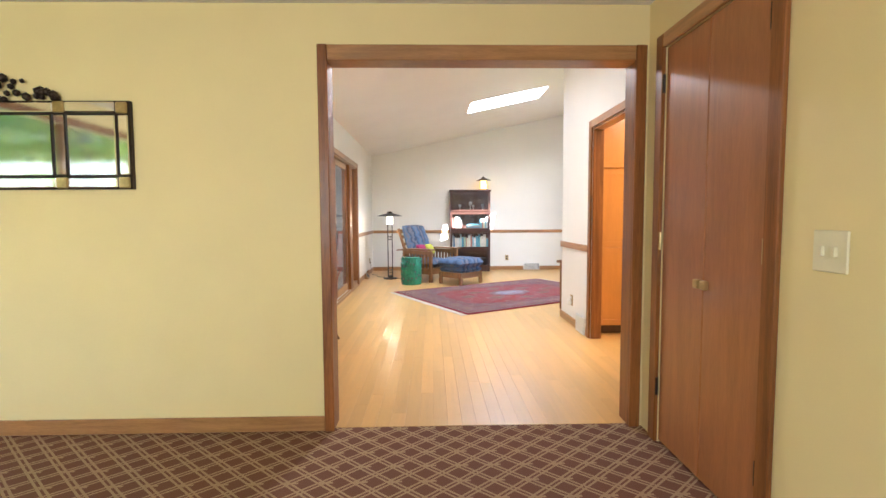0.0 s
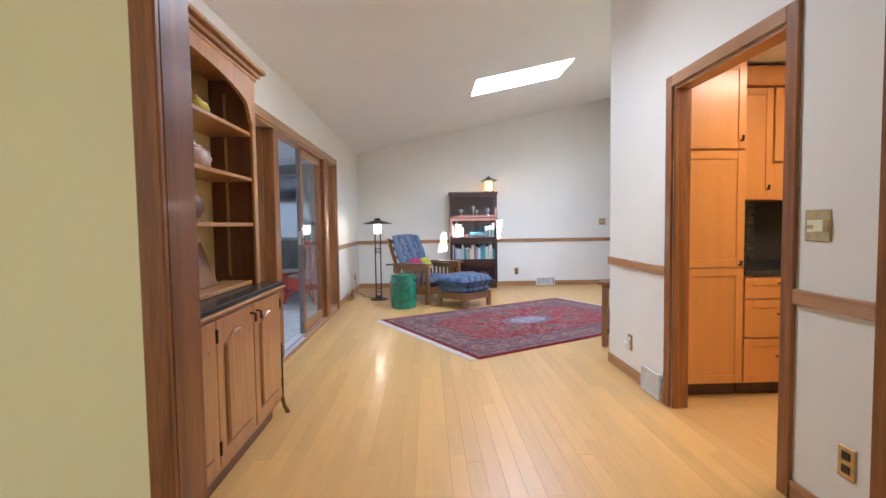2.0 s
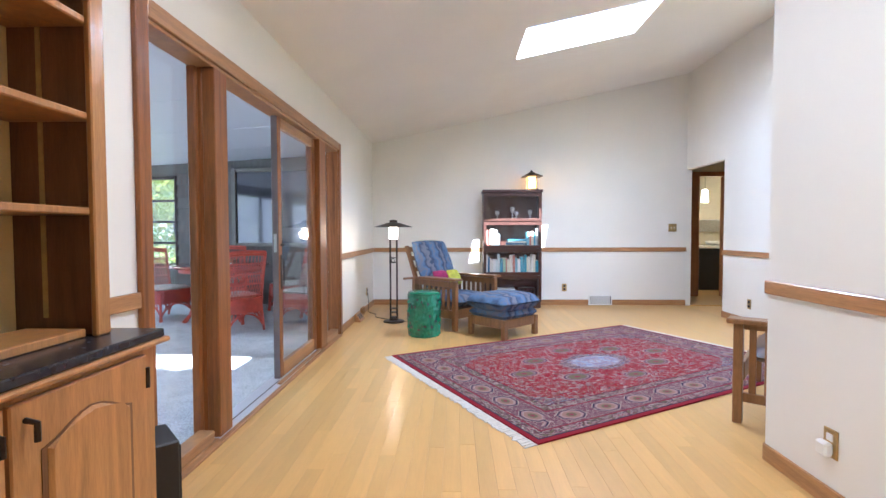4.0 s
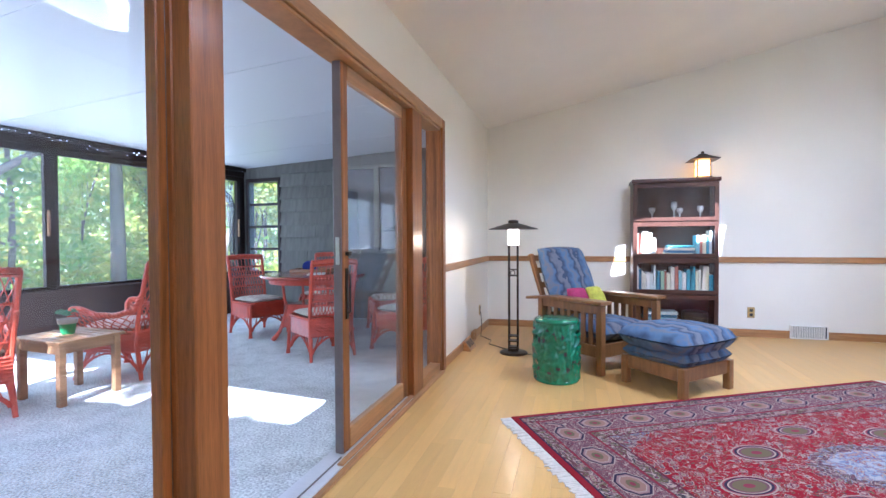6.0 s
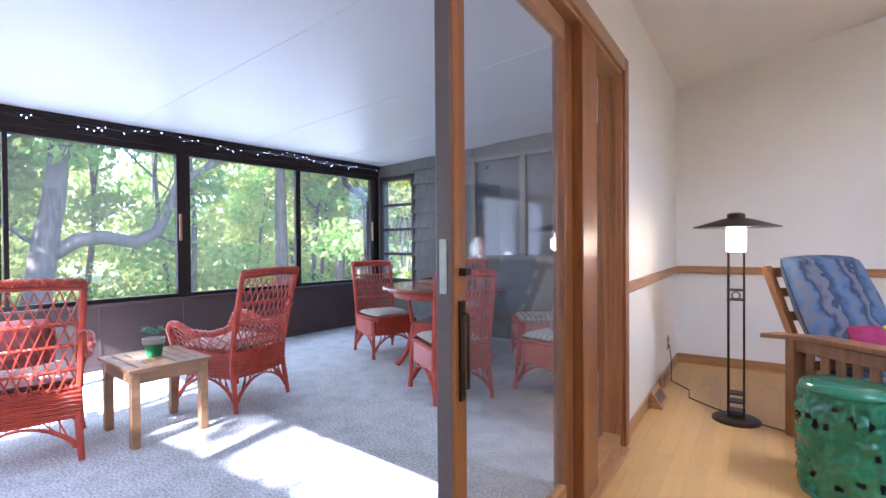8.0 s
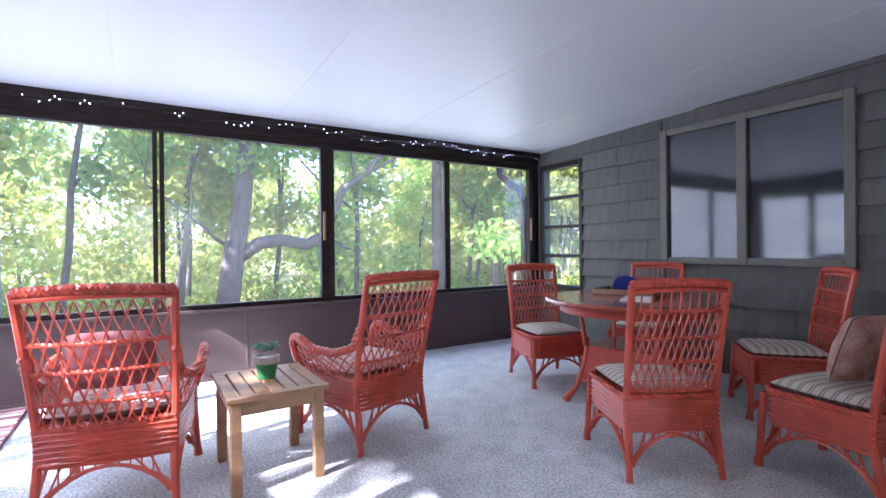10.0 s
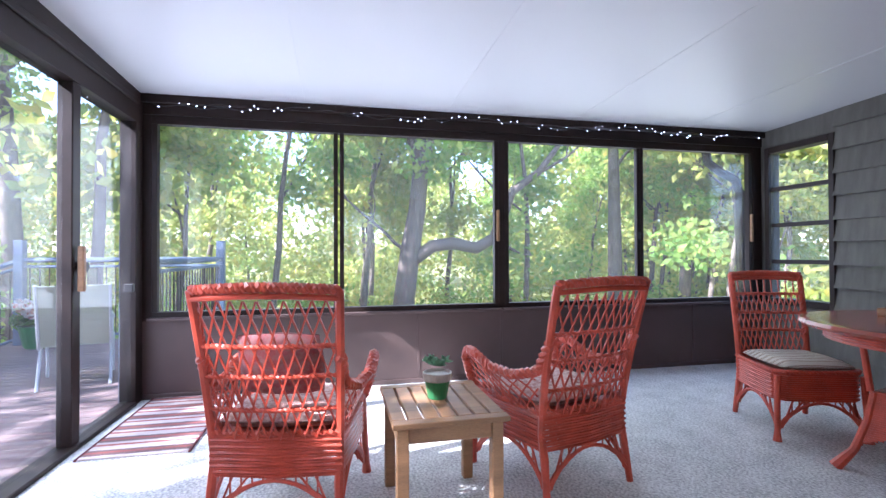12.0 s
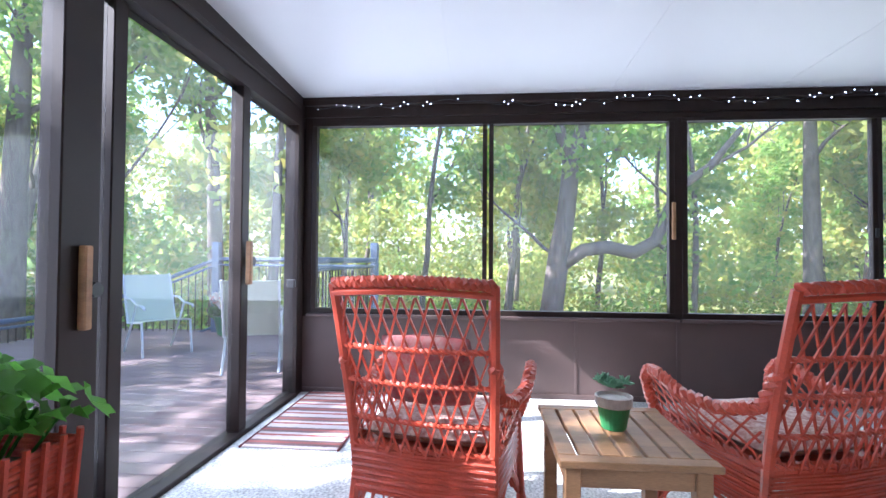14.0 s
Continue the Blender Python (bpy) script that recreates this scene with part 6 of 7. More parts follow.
        tube(b, [(x - 0.01, y * 0.97, 0.38), (x, y, 0.2), (x + 0.008, y * 1.02, 0.06), (x + 0.012, y * 1.03, 0.0)], [0.018, 0.017, 0.017, 0.024], 8)
        part("front_leg", b, M_WICKER, t)
    corners = [(SD, -SW), (SD, SW), (-SD - 0.02, SW * 0.95), (-SD - 0.02, -SW * 0.95)]
    for i in range(4):
        (x0, y0), (x1, y1) = corners[i], corners[(i + 1) % 4]
        b = bmesh.new()
        for off in (0.0, 0.022):
            pts = []
            for q in range(13):
                f = q / 12
                pts.append((x0 + (x1 - x0) * f, y0 + (y1 - y0) * f, 0.055 + off + (0.165 - off) * math.sin(math.pi * f) ** 0.75))
            tube(b, pts, 0.0085, 5)
        for q in range(2, 11):
            f = q / 12
            p = Vector((x0 + (x1 - x0) * f, y0 + (y1 - y0) * f, 0.06 + 0.16 * math.sin(math.pi * f) ** 0.75))
            tube(b, [p, Vector((p.x, p.y, 0.235))], 0.004, 4, False)
        for f0, f1 in ((0.03, 0.3), (0.97, 0.7), (0.05, 0.18), (0.95, 0.82)):
            tube(b, [(x0 + (x1 - x0) * f0, y0 + (y1 - y0) * f0, 0.07), (x0 + (x1 - x0) * f1, y0 + (y1 - y0) * f1, 0.235)], 0.0055, 4, False)
        part("brace", b, M_WICKER, t, "arched cane brace")
    if arms:
        for s in (-1, 1):
            path = [back(0.5 + 0.5 * s, 0.62), Vector((-SD + 0.02, s * (SW + 0.0), 0.585)), Vector((-0.10, s * (SW + 0.03), 0.545)), Vector((0.06, s * (SW + 0.055), 0.555)), Vector((0.18, s * (SW + 0.06), 0.60)), Vector((0.255, s * (SW + 0.055), 0.605)), Vector((0.285, s * (SW + 0.05), 0.56)), Vector((0.275, s * (SW + 0.03), 0.47)), Vector((0.262, s * SW, 0.39))]
            b = bmesh.new()
            braid(b, path, 0.016, 18, 6)
            part("arm", b, M_WICKER, t, "plaited rolled arm")

            def side(u, v, s=s, path=path):
                k = u * 6 + 1
                a = min(int(k), 6)
                top = path[a].lerp(path[a + 1], k - a)
                low = Vector((-SD + 0.01 + (2 * SD) * u, s * SW * 0.98, SH))
                return low.lerp(top, v)
            b = bmesh.new()
            strands(side, b, 9, 0.0045, 0.3, 5)
            part("arm_lattice", b, M_WICKER, t)
    part("seat_cushion", cushion(SD * 2 - 0.02, SW * 2 - 0.04, 0.085 if arms else 0.07, 0.25, 12, 10), cushion_mat, t, "patterned seat cushion", True, pose(0.01, 0, SH - 0.008))
    return t


def sun_pose(x, y, dx, dy, z=FZ + 0.001):
    return SUNROOM @ pose(x, y, z, 0, 0, math.degrees(math.atan2(dy, dx)))


c1 = wicker_chair("wicker_armchair", "red painted wicker armchair with a high lattice back", sun_pose(-2.64, 0.075, -0.975, 0.20), True, M_CUSHW, 0.975, "red wicker armchairs")
c2 = copy_thing(c1, sun_pose(-2.665, 1.32, -0.95, -0.28))
pw = thing("throw_pillow", "red floral throw pillow against the wicker chair back", "pillow", m=sun_pose(-2.64, 0.075, -0.975, 0.20) @ pose(-0.18, 0.02, 0.62, 0, 70, 0))
part("cover", cushion(0.29, 0.36, 0.13, 0.6), M_FLORALT, pw, smooth=True)
s1 = wicker_chair("wicker_chair", "red painted wicker side chair with a striped cushion", sun_pose(-2.87, 3.11, 0.93, -0.30), False, M_TICKING, 0.95, "red wicker chairs round the table")
for x, y, dx, dy in ((-1.45, 2.45, -0.87, 0.5), (-2.55, 4.02, 0.25, -0.95), (-1.38, 3.83, -0.75, -0.6), (-0.78, 3.02, -0.95, 0.2)):
    copy_thing(s1, sun_pose(x, y, dx, dy))
pw = thing("throw_pillow", "muted floral throw pillow on a wicker chair", "pillow", m=sun_pose(-0.78, 3.02, -0.95, 0.2) @ pose(-0.13, -0.02, 0.62, 0, 72, 0))
part("cover", cushion(0.34, 0.36, 0.14, 0.6), mat("muted_floral", (0.33, 0.24, 0.18), 0.9, var=0.6, scale=14, second=(0.22, 0.07, 0.07)), pw, smooth=True)

# round wicker table
wt = thing("round_table", "round red-painted wicker table with a glossy top", "table", m=SUNROOM @ pose(-2.10, 3.22, FZ + 0.001))
b = bmesh.new()
lathe(b, [(0.60, 0.715), (0.625, 0.72), (0.635, 0.735), (0.625, 0.752), (0.60, 0.756)], 56)
part("tabletop", b, M_TABLE, wt, "glossy red painted top")
b = bmesh.new()
for k in range(4):
    z = 0.66 + 0.014 * k
    tube(b, [(0.52 * math.cos(a), 0.52 * math.sin(a), z) for a in [2 * math.pi * q / 36 for q in range(37)]], 0.008, 5)
part("woven_skirt", b, M_WICKER, wt)
legs_at = [math.pi / 4 + k * math.pi / 2 + 0.25 for k in range(4)]
b = bmesh.new()
prism(b, [(0.345 * math.cos(a), 0.345 * math.sin(a)) for a in legs_at], "z", 0.385, 0.405)
part("lower_shelf", b, M_TABLE, wt, "square red painted shelf")
for k, a in enumerate(legs_at):
    c_, s_ = math.cos(a), math.sin(a)
    b = bmesh.new()
    tube(b, [(0.40 * c_, 0.40 * s_, 0.715), (0.36 * c_, 0.36 * s_, 0.405)], [0.015, 0.016], 8)
    part("upper_post", b, M_WICKER, wt)
    b = bmesh.new()
    tube(b, [(0.345 * c_, 0.345 * s_, 0.40), (0.375 * c_, 0.375 * s_, 0.25), (0.43 * c_, 0.43 * s_, 0.1), (0.49 * c_, 0.49 * s_, 0.03), (0.515 * c_, 0.515 * s_, 0.0)], [0.016, 0.018, 0.02, 0.028, 0.03], 8)
    part("leg", b, M_WICKER, wt)
    a2 = legs_at[(k + 1) % 4]
    b = bmesh.new()
    for q in range(26):
        z = 0.395 - q * 0.0105
        r0 = 0.345 + 0.03 * (0.4 - z) / 0.15 + max(0.0, 0.25 - z) * 0.17
        p0, p1 = Vector((r0 * c_, r0 * s_, z)), Vector((r0 * math.cos(a2), r0 * math.sin(a2), z))
        cut = 0.0 if z > 0.22 else min(0.46, 0.5 * ((0.22 - z) / 0.1) ** 0.5)
        for f0, f1 in ((0.0, 1.0),) if cut == 0 else ((0.0, max(0.03, 0.5 - cut)), (min(0.97, 0.5 + cut), 1.0)):
            tube(b, [p0.lerp(p1, f0), p0.lerp(p1, f1)], 0.0068, 5)
    tagged(part("woven_panel", b, M_WICKER, wt, "closely woven flared cane panel"), kind="stuff")
tz = FZ + 0.757
tr = thing("tray", "wooden serving tray on the round table", "tray", m=SUNROOM @ pose(-2.25, 3.38, tz, 0, 0, 15))
part("bottom", cube(-0.23, -0.16, 0, 0.23, 0.16, 0.01, 0.003), M_MISSION, tr)
for a in ((-0.23, -0.16, 0.0105, 0.23, -0.145, 0.045), (-0.23, 0.145, 0.0105, 0.23, 0.16, 0.045), (-0.23, -0.145, 0.0105, -0.215, 0.145, 0.045), (0.215, -0.145, 0.0105, 0.23, 0.145, 0.045)):
    part("rim", cube(*a, 0.003), M_MISSION, tr)
nh = thing("napkin_holder", "bright blue rounded napkin holder on the tray", "napkin holder", m=SUNROOM @ pose(-2.30, 3.40, tz + 0.0105, 0, 0, 40))
M_NB = mat("blue_enamel", (0.015, 0.035, 0.23), 0.35, var=0.2)
for y in (-0.04, 0.03):
    b = bmesh.new()
    prism(b, [(-0.09, 0), (0.09, 0), (0.09, 0.07)] + [(0.09 * math.cos(math.pi * k / 8), 0.07 + 0.06 * math.sin(math.pi * k / 8)) for k in range(1, 8)] + [(-0.09, 0.07)], "y", y, y + 0.008)
    part("side_plate", b, M_NB, nh)
part("base", cube(-0.09, -0.032, 0, 0.09, 0.03, 0.012), M_NB, nh)
part("napkins", cube(-0.075, -0.03, 0.0125, 0.075, 0.029, 0.08, 0.004), M_WHITEP, nh)
bo = thing("booklet", "pale open booklet on the round table", "booklet", m=SUNROOM @ pose(-1.98, 3.1, tz, 0, 0, 30))
part("pages", cube(-0.1, -0.14, 0, 0.1, 0.14, 0.01, 0.003), M_WHITEP, bo)

# slatted side table with a succulent
sd = thing("side_table", "small slatted teak side table", "side table", m=SUNROOM @ pose(-2.46, 0.70, FZ + 0.001) @ Matrix.Diagonal((0.96, 0.96, 1, 1)))
for x in (-0.26, 0.21):
    for y in (-0.225, 0.175):
        part("leg", cube(x, y, 0, x + 0.05, y + 0.05, 0.44, 0.004), M_TEAK, sd)
for a in ((-0.21, -0.22, 0.37, 0.21, -0.195, 0.44), (-0.21, 0.195, 0.37, 0.21, 0.22, 0.44), (-0.25, -0.175, 0.37, -0.225, 0.175, 0.44), (0.225, -0.175, 0.37, 0.25, 0.175, 0.44)):
    part("apron", cube(*a, 0.003), M_TEAK, sd)
for a in ((-0.29, -0.245, 0.441, -0.235, 0.245, 0.463), (0.235, -0.245, 0.441, 0.29, 0.245, 0.463)):
    part("end_board", cube(*a, 0.003), M_TEAK, sd)
for k in range(7):
    y = -0.243 + k * 0.0705
    part("slat", cube(-0.233, y, 0.441, 0.233, y + 0.060, 0.463, 0.003), M_TEAK, sd)
po = thing("potted_plant", "small succulent in a green pot with pale rim", "plant", m=SUNROOM @ pose(-2.48, 0.70, FZ + 0.001 + 0.464) @ Matrix.Diagonal((0.86, 0.86, 0.9, 1)))
b = bmesh.new()
lathe(b, [(0.045, 0), (0.05, 0.005), (0.066, 0.09), (0.06, 0.092)], 22)
part("pot", b, M_POT, po, smooth=False)
b = bmesh.new()
lathe(b, [(0.068, 0.088), (0.074, 0.095), (0.076, 0.128), (0.068, 0.13), (0.06, 0.118)], 22)
part("rim", b, M_POTRIM, po, "pale glazed rim")
b = bmesh.new()
rp = random.Random(3)
for c in range(9):
    cx, cy, cz = rp.uniform(-0.05, 0.05), rp.uniform(-0.05, 0.05), 0.14 + rp.uniform(0, 0.05)
    for k in range(13):
        a, el = rp.uniform(0, 6.28), rp.uniform(0.1, 1.3)
        d = Vector((math.cos(a) * math.cos(el), math.sin(a) * math.cos(el), math.sin(el)))
        L = rp.uniform(0.025, 0.045)
        tube(b, [Vector((cx, cy, cz)), Vector((cx, cy, cz)) + d * L * 0.6, Vector((cx, cy, cz)) + d * L], [0.003, 0.007, 0.001], 4)
part("leaves", b, M_LEAFD, po)

# striped rag rug by the deck door
rr = thing("rag_rug", "striped brown and cream rag rug by the deck door", "rug", m=SUNROOM @ pose(-3.88, -0.815, FZ))
part("weave", cube(-0.56, -0.29, 0.001, 0.56, 0.26, 0.011, 0.004), M_RAGRUG, rr)
for y0, y1 in ((-0.302, -0.29), (0.26, 0.272)):
    part("binding", cube(-0.57, y0, 0.001, 0.57, y1, 0.013, 0.003), mat("maroon_binding", (0.13, 0.03, 0.035), 0.9), rr)

# wicker planter with geranium leaves
gp = thing("planter", "red wicker planter box full of broad green leaves", "planter", m=SUNROOM @ pose(-1.67, -0.97, FZ + 0.001))
b = bmesh.new()
for k in range(40):
    z = 0.03 + k * 0.0148
    w = 0.16 + 0.03 * k / 40
    tube(b, [(w, -w, z), (w, w, z), (-w, w, z), (-w, -w, z), (w, -w, z)], 0.0075, 5)
tagged(part("weave", b, M_WICKER, gp), kind="stuff")
for s in range(4):
    for q in range(9):
        f = -1 + 2 * q / 8
        p0, p1 = {0: ((0.168, f * 0.16), (0.2, f * 0.19)), 1: ((-0.168, f * 0.16), (-0.2, f * 0.19)), 2: ((f * 0.16, 0.168), (f * 0.19, 0.2)), 3: ((f * 0.16, -0.168), (f * 0.19, -0.2))}[s]
        b = bmesh.new()
        tube(b, [(*p0, 0.0), (*p1, 0.63)], 0.008, 5)
        part("stake", b, M_WICKER, gp)
b = bmesh.new()
for k in range(150):
    cx, cy = rp.uniform(-0.25, 0.25), rp.uniform(-0.25, 0.22)
    c = Vector((cx, cy, 0.66 + rp.uniform(0, 0.2) * (1 - (abs(cx) + abs(cy)) * 0.8)))
    r = rp.uniform(0.03, 0.055)
    nrm = Vector((cx * 2, cy * 2, rp.uniform(0.4, 1.2))).normalized()
    o = nrm.orthogonal().normalized()
    w = nrm.cross(o)
    vs = []
    for q in range(14):
        a = 2 * math.pi * q / 14
        rad = r * (1 + 0.16 * math.cos(7 * a)) * (0.55 if q == 0 else 1)
        vs.append(b.verts.new(c + (o * math.cos(a) + w * math.sin(a)) * rad + nrm * 0.012 * math.cos(3 * a)))
    mid = b.verts.new(c - nrm * 0.015)
    for q in range(14):
        b.faces.new((vs[q], vs[(q + 1) % 14], mid))
part("leaves", b, M_GERAN, gp, "broad scalloped green leaves", True)
for k in range(20):
    x, y = rp.uniform(-0.1, 0.1), rp.uniform(-0.1, 0.1)
    b = bmesh.new()
    tube(b, [(x, y, 0.5), (x * 2, y * 2, 0.7)], 0.004, 4)
    part("stem", b, M_GERAN, gp)
part("soil", cube(-0.17, -0.17, 0.5, 0.17, 0.17, 0.56), M_BARK, gp)

# fairy lights along the header
fy = thing("string_lights", "string of tiny white lights along the dark header", "string lights", m=SUNROOM)
b = bmesh.new()
pts = []
for k in range(190):
    y = Y0 + 0.05 + k * 0.0298
    dip = 0.05 * abs(math.sin(y * 2.1)) + 0.01 * math.sin(y * 23)
    pts.append(Vector((XW + 0.07 + 0.006 * math.sin(y * 31), y, 2.255 - dip)))
tube(b, pts, 0.003, 4)
part("wire", b, M_BLACKP, fy)
bme = bmesh.new()
bmesh.ops.create_icosphere(bme, subdivisions=1, radius=0.0042)
tiny = None
for k in sorted(random.Random(6).sample(range(3, 190), 62)):
    p = pts[k] + Vector((0.012, 0, -0.012 if k % 2 else 0.012))
    if tiny is None:
        tiny = part("bulb", bme, M_TINY, fy, m=Matrix.Translation(p)).data
    else:
        part("bulb", tiny, M_TINY, fy, m=Matrix.Translation(p))
# downpipe outside the corner
dp = thing("downpipe", "dark brown downpipe outside the corner window", "downpipe", m=SUNROOM)
b = bmesh.new()
tube(b, [(XW - 0.22, 4.05, 2.2), (XW - 0.22, 4.08, 2.02), (XW - 0.2, 4.22, 1.92), (XW - 0.16, 4.36, 1.84), (XW - 0.14, 4.4, 1.7), (XW - 0.14, 4.4, -1.25)], 0.045, 8)
part("pipe", b, M_BROWN, dp)

# ---- deck ----
DZ = -0.15
deck = struct("deck", cube(-8.2, -6.2, DZ - 0.2, 1.5, -1.32, DZ - 0.045), M_DECK, "weathered deck frame", SUNROOM)
dk_me = {}
for k in range(68):
    x = -8.15 + k * 0.142
    key = k % 4
    if key not in dk_me:
        dk_me[key] = part("deck_board", cube(0, -6.2, -0.04, 0.136, -1.31, 0, 0.004), M_DECK, deck, m=pose(x, 0, DZ + 0.001)).data
    else:
        part("deck_board", dk_me[key], M_DECK, deck, m=pose(x, 0, DZ + 0.001))


def railing(p0, p1, z0=DZ, h=1.15, posts=(0, 1)):
    t = thing("deck_railing", "blue-grey painted deck railing with thin balusters", "railing", "deck railings", SUNROOM)
    p0, p1 = Vector(p0), Vector(p1)
    d = p1 - p0
    L = Vector((d.x, d.y)).length
    for f in posts:
        p = p0 + d * f
        part("post", cube(p.x - 0.055, p.y - 0.055, z0 + p.z, p.x + 0.055, p.y + 0.055, z0 + p.z + h + 0.27, 0.006), M_RAILING, t)
    for hh, w in ((h, 0.035), (h - 0.09, 0.02), (0.1, 0.02)):
        b = bmesh.new()
        tube(b, [p0 + Vector((0, 0, z0 + hh)), p1 + Vector((0, 0, z0 + hh))], w, 6)
        part("rail", b, M_RAILING, t)
    n = int(L / 0.11)
    for k in range(1, n):
        p = p0 + d * (k / n)
        b = bmesh.new()
        tube(b, [p + Vector((0, 0, z0 + 0.1)), p + Vector((0, 0, z0 + h - 0.09))], 0.009, 4, False)
        part("baluster", b, M_BRONZE, t)


railing((-8.0, -1.42, 0), (-7.95, -3.94, 0))
railing((-8.0, -1.42, 0), (-4.75, -1.40, 0), posts=(1,))
railing((-7.95, -3.94, 0), (-7.9, -6.1, -0.85), posts=(1,))
railing((-7.9, -6.12, -0.85), (-4.0, -6.12, -0.85), posts=(1,))


def patio_chair(m, lab):
    t = thing("patio_chair", lab, "chair", "patio chairs", m)
    for y in (-0.27, 0.27):
        b = bmesh.new()
        tube(b, [(0.30, y, 0.0), (0.24, y, 0.40), (-0.22, y, 0.36), (-0.44, y, 0.95)], 0.014, 6)
        part("side_frame", b, M_CHAIRMETAL, t)
        b = bmesh.new()
        tube(b, [(-0.34, y, 0.0), (-0.06, y, 0.40), (0.05, y, 0.60), (0.28, y, 0.59), (0.32, y, 0.56)], 0.014, 6)
        tube(b, [(0.05, y, 0.60), (-0.12, y, 0.66), (-0.33, y, 0.66)], 0.013, 6)
        part("arm", b, M_CHAIRMETAL, t)
    part("seat", (lambda b: (prism(b, [(0.25, 0.41), (0.0, 0.385), (-0.22, 0.37), (-0.22, 0.378), (0.0, 0.393), (0.25, 0.418)], "y", -0.26, 0.26), b)[-1])(bmesh.new()), M_SLING, t, "pale fabric sling")
    part("back", (lambda b: (prism(b, [(-0.215, 0.38), (-0.435, 0.94), (-0.428, 0.943), (-0.208, 0.383)], "y", -0.26, 0.26), b)[-1])(bmesh.new()), M_SLING, t, "pale fabric sling")
    return t


pc = patio_chair(SUNROOM @ pose(-6.35, -3.75, DZ + 0.002, 0, 0, 55), "pale metal patio chair with a fabric sling on the deck")
copy_thing(pc, SUNROOM @ pose(-5.7, -2.2, DZ + 0.002, 0, 0, 200))
copy_thing(pc, SUNROOM @ pose(-3.6, -5.2, DZ + 0.002, 0, 0, 90))
fp = thing("flower_pot", "green tub of white flowers standing on the deck", "flower pot", m=SUNROOM @ pose(-7.7, -3.55, DZ + 0.002))
b = bmesh.new()
lathe(b, [(0.17, 0), (0.19, 0.02), (0.25, 0.28), (0.265, 0.3), (0.24, 0.3)], 22)
part("tub", b, M_POT, fp)


def leaf_mesh(name, centres, rads, n, size, seed, flat=0.7):
    """n leaf blades scattered in soft clumps."""
    g = np.random.RandomState(seed)
    idx = g.randint(0, len(centres), n)
    c = np.array(centres)[idx]
    r = np.array(rads)[idx][:, None]
    d = g.normal(size=(n, 3))
    d /= np.linalg.norm(d, axis=1)[:, None]
    p = c + d * r * (g.uniform(0, 1, (n, 1)) ** 0.55) * np.array([1, 1, flat])
    a = g.normal(size=(n, 3))
    a /= np.linalg.norm(a, axis=1)[:, None]
    o = np.cross(a, g.normal(size=(n, 3)))
    o /= np.linalg.norm(o, axis=1)[:, None]
    s = size * g.uniform(0.6, 1.3, (n, 1))
    v = np.stack([p - a * s, p + o * s * 0.55, p + a * s, p - o * s * 0.55], 1).reshape(-1, 3)
    me = bpy.data.meshes.new(name)
    me.from_pydata(v.tolist(), [], [(4 * k, 4 * k + 1, 4 * k + 2, 4 * k + 3) for k in range(n)])
    return me


g3 = random.Random(8)
part("foliage", leaf_mesh("foliage", [(g3.uniform(-0.2, 0.2), g3.uniform(-0.2, 0.2), g3.uniform(0.3, 0.45)) for _ in range(10)], [0.14] * 10, 500, 0.045, 5), M_GERAN, fp)
part("blossom", leaf_mesh("blossom", [(g3.uniform(-0.22, 0.22), g3.uniform(-0.22, 0.22), g3.uniform(0.42, 0.6)) for _ in range(12)], [0.1] * 12, 420, 0.04, 6), M_FLOWER, fp)
cb = struct("flower_bed", leaf_mesh("flower_bed", [(-9.0 + 0.3 * g3.random(), -3.9 + 0.25 * k, -1.0 + 0.5 * g3.random()) for k in range(12)], [0.4] * 12, 1600, 0.07, 15), M_FLOWER, "red and white flowers beyond the railing", SUNROOM)


# ---- woods ----
def limb(bm, p, d, length, r, depth, rng, tips, bend=0.25):
    pts, rad = [Vector(p)], [r]
    q, e = Vector(p), Vector(d).normalized()
    n = 6
    for k in range(n):
        e = (e + Vector((rng.uniform(-bend, bend), rng.uniform(-bend, bend), rng.uniform(-0.05, 0.16)))).normalized()
        q = q + e * length / n
        pts.append(q.copy())
        rad.append(r * (1 - 0.62 * (k + 1) / n))
        if depth and k >= 2:
            side = Vector((rng.uniform(-1, 1), rng.uniform(-1, 1), rng.uniform(0.1, 0.8))).normalized()
            limb(bm, q, (e * 0.5 + side).normalized(), length * rng.uniform(0.35, 0.55), rad[-1] * 0.6, depth - 1, rng, tips, bend)
    tube(bm, pts, rad, 7 if depth > 1 else 5, False)
    tips.append((q, length))


def tree(label, m, seed, height, r, leaves, lmat, leaf=0.12, spread=1.1, crown_from=0.3):
    rng = random.Random(seed)
    t = thing("tree", label, "tree", "woodland trees", m)
    bm, tips = bmesh.new(), []
    limb(bm, (0, 0, 0), (rng.uniform(-0.1, 0.1), rng.uniform(-0.1, 0.1), 1), height * 0.8, r, 2, rng, tips, 0.14)
    part("trunk", bm, M_BARK, t, "grey-brown trunk and limbs", True)
    cs = [tuple(p) for p, _ in tips if p.z > height * crown_from] or [(0, 0, height * 0.7)]
    for _ in range(14):
        a, z = rng.uniform(0, 6.28), rng.uniform(crown_from, 1.0) * height
        q = spread * rng.uniform(0.6, 2.0) * (1.15 - z / height * 0.6)
        cs.append((math.cos(a) * q, math.sin(a) * q, z))
    part("crown", leaf_mesh("crown", cs, [spread * rng.uniform(0.5, 1.0) for _ in cs], leaves, leaf, seed), lmat, t, "loose green crown")
    return t


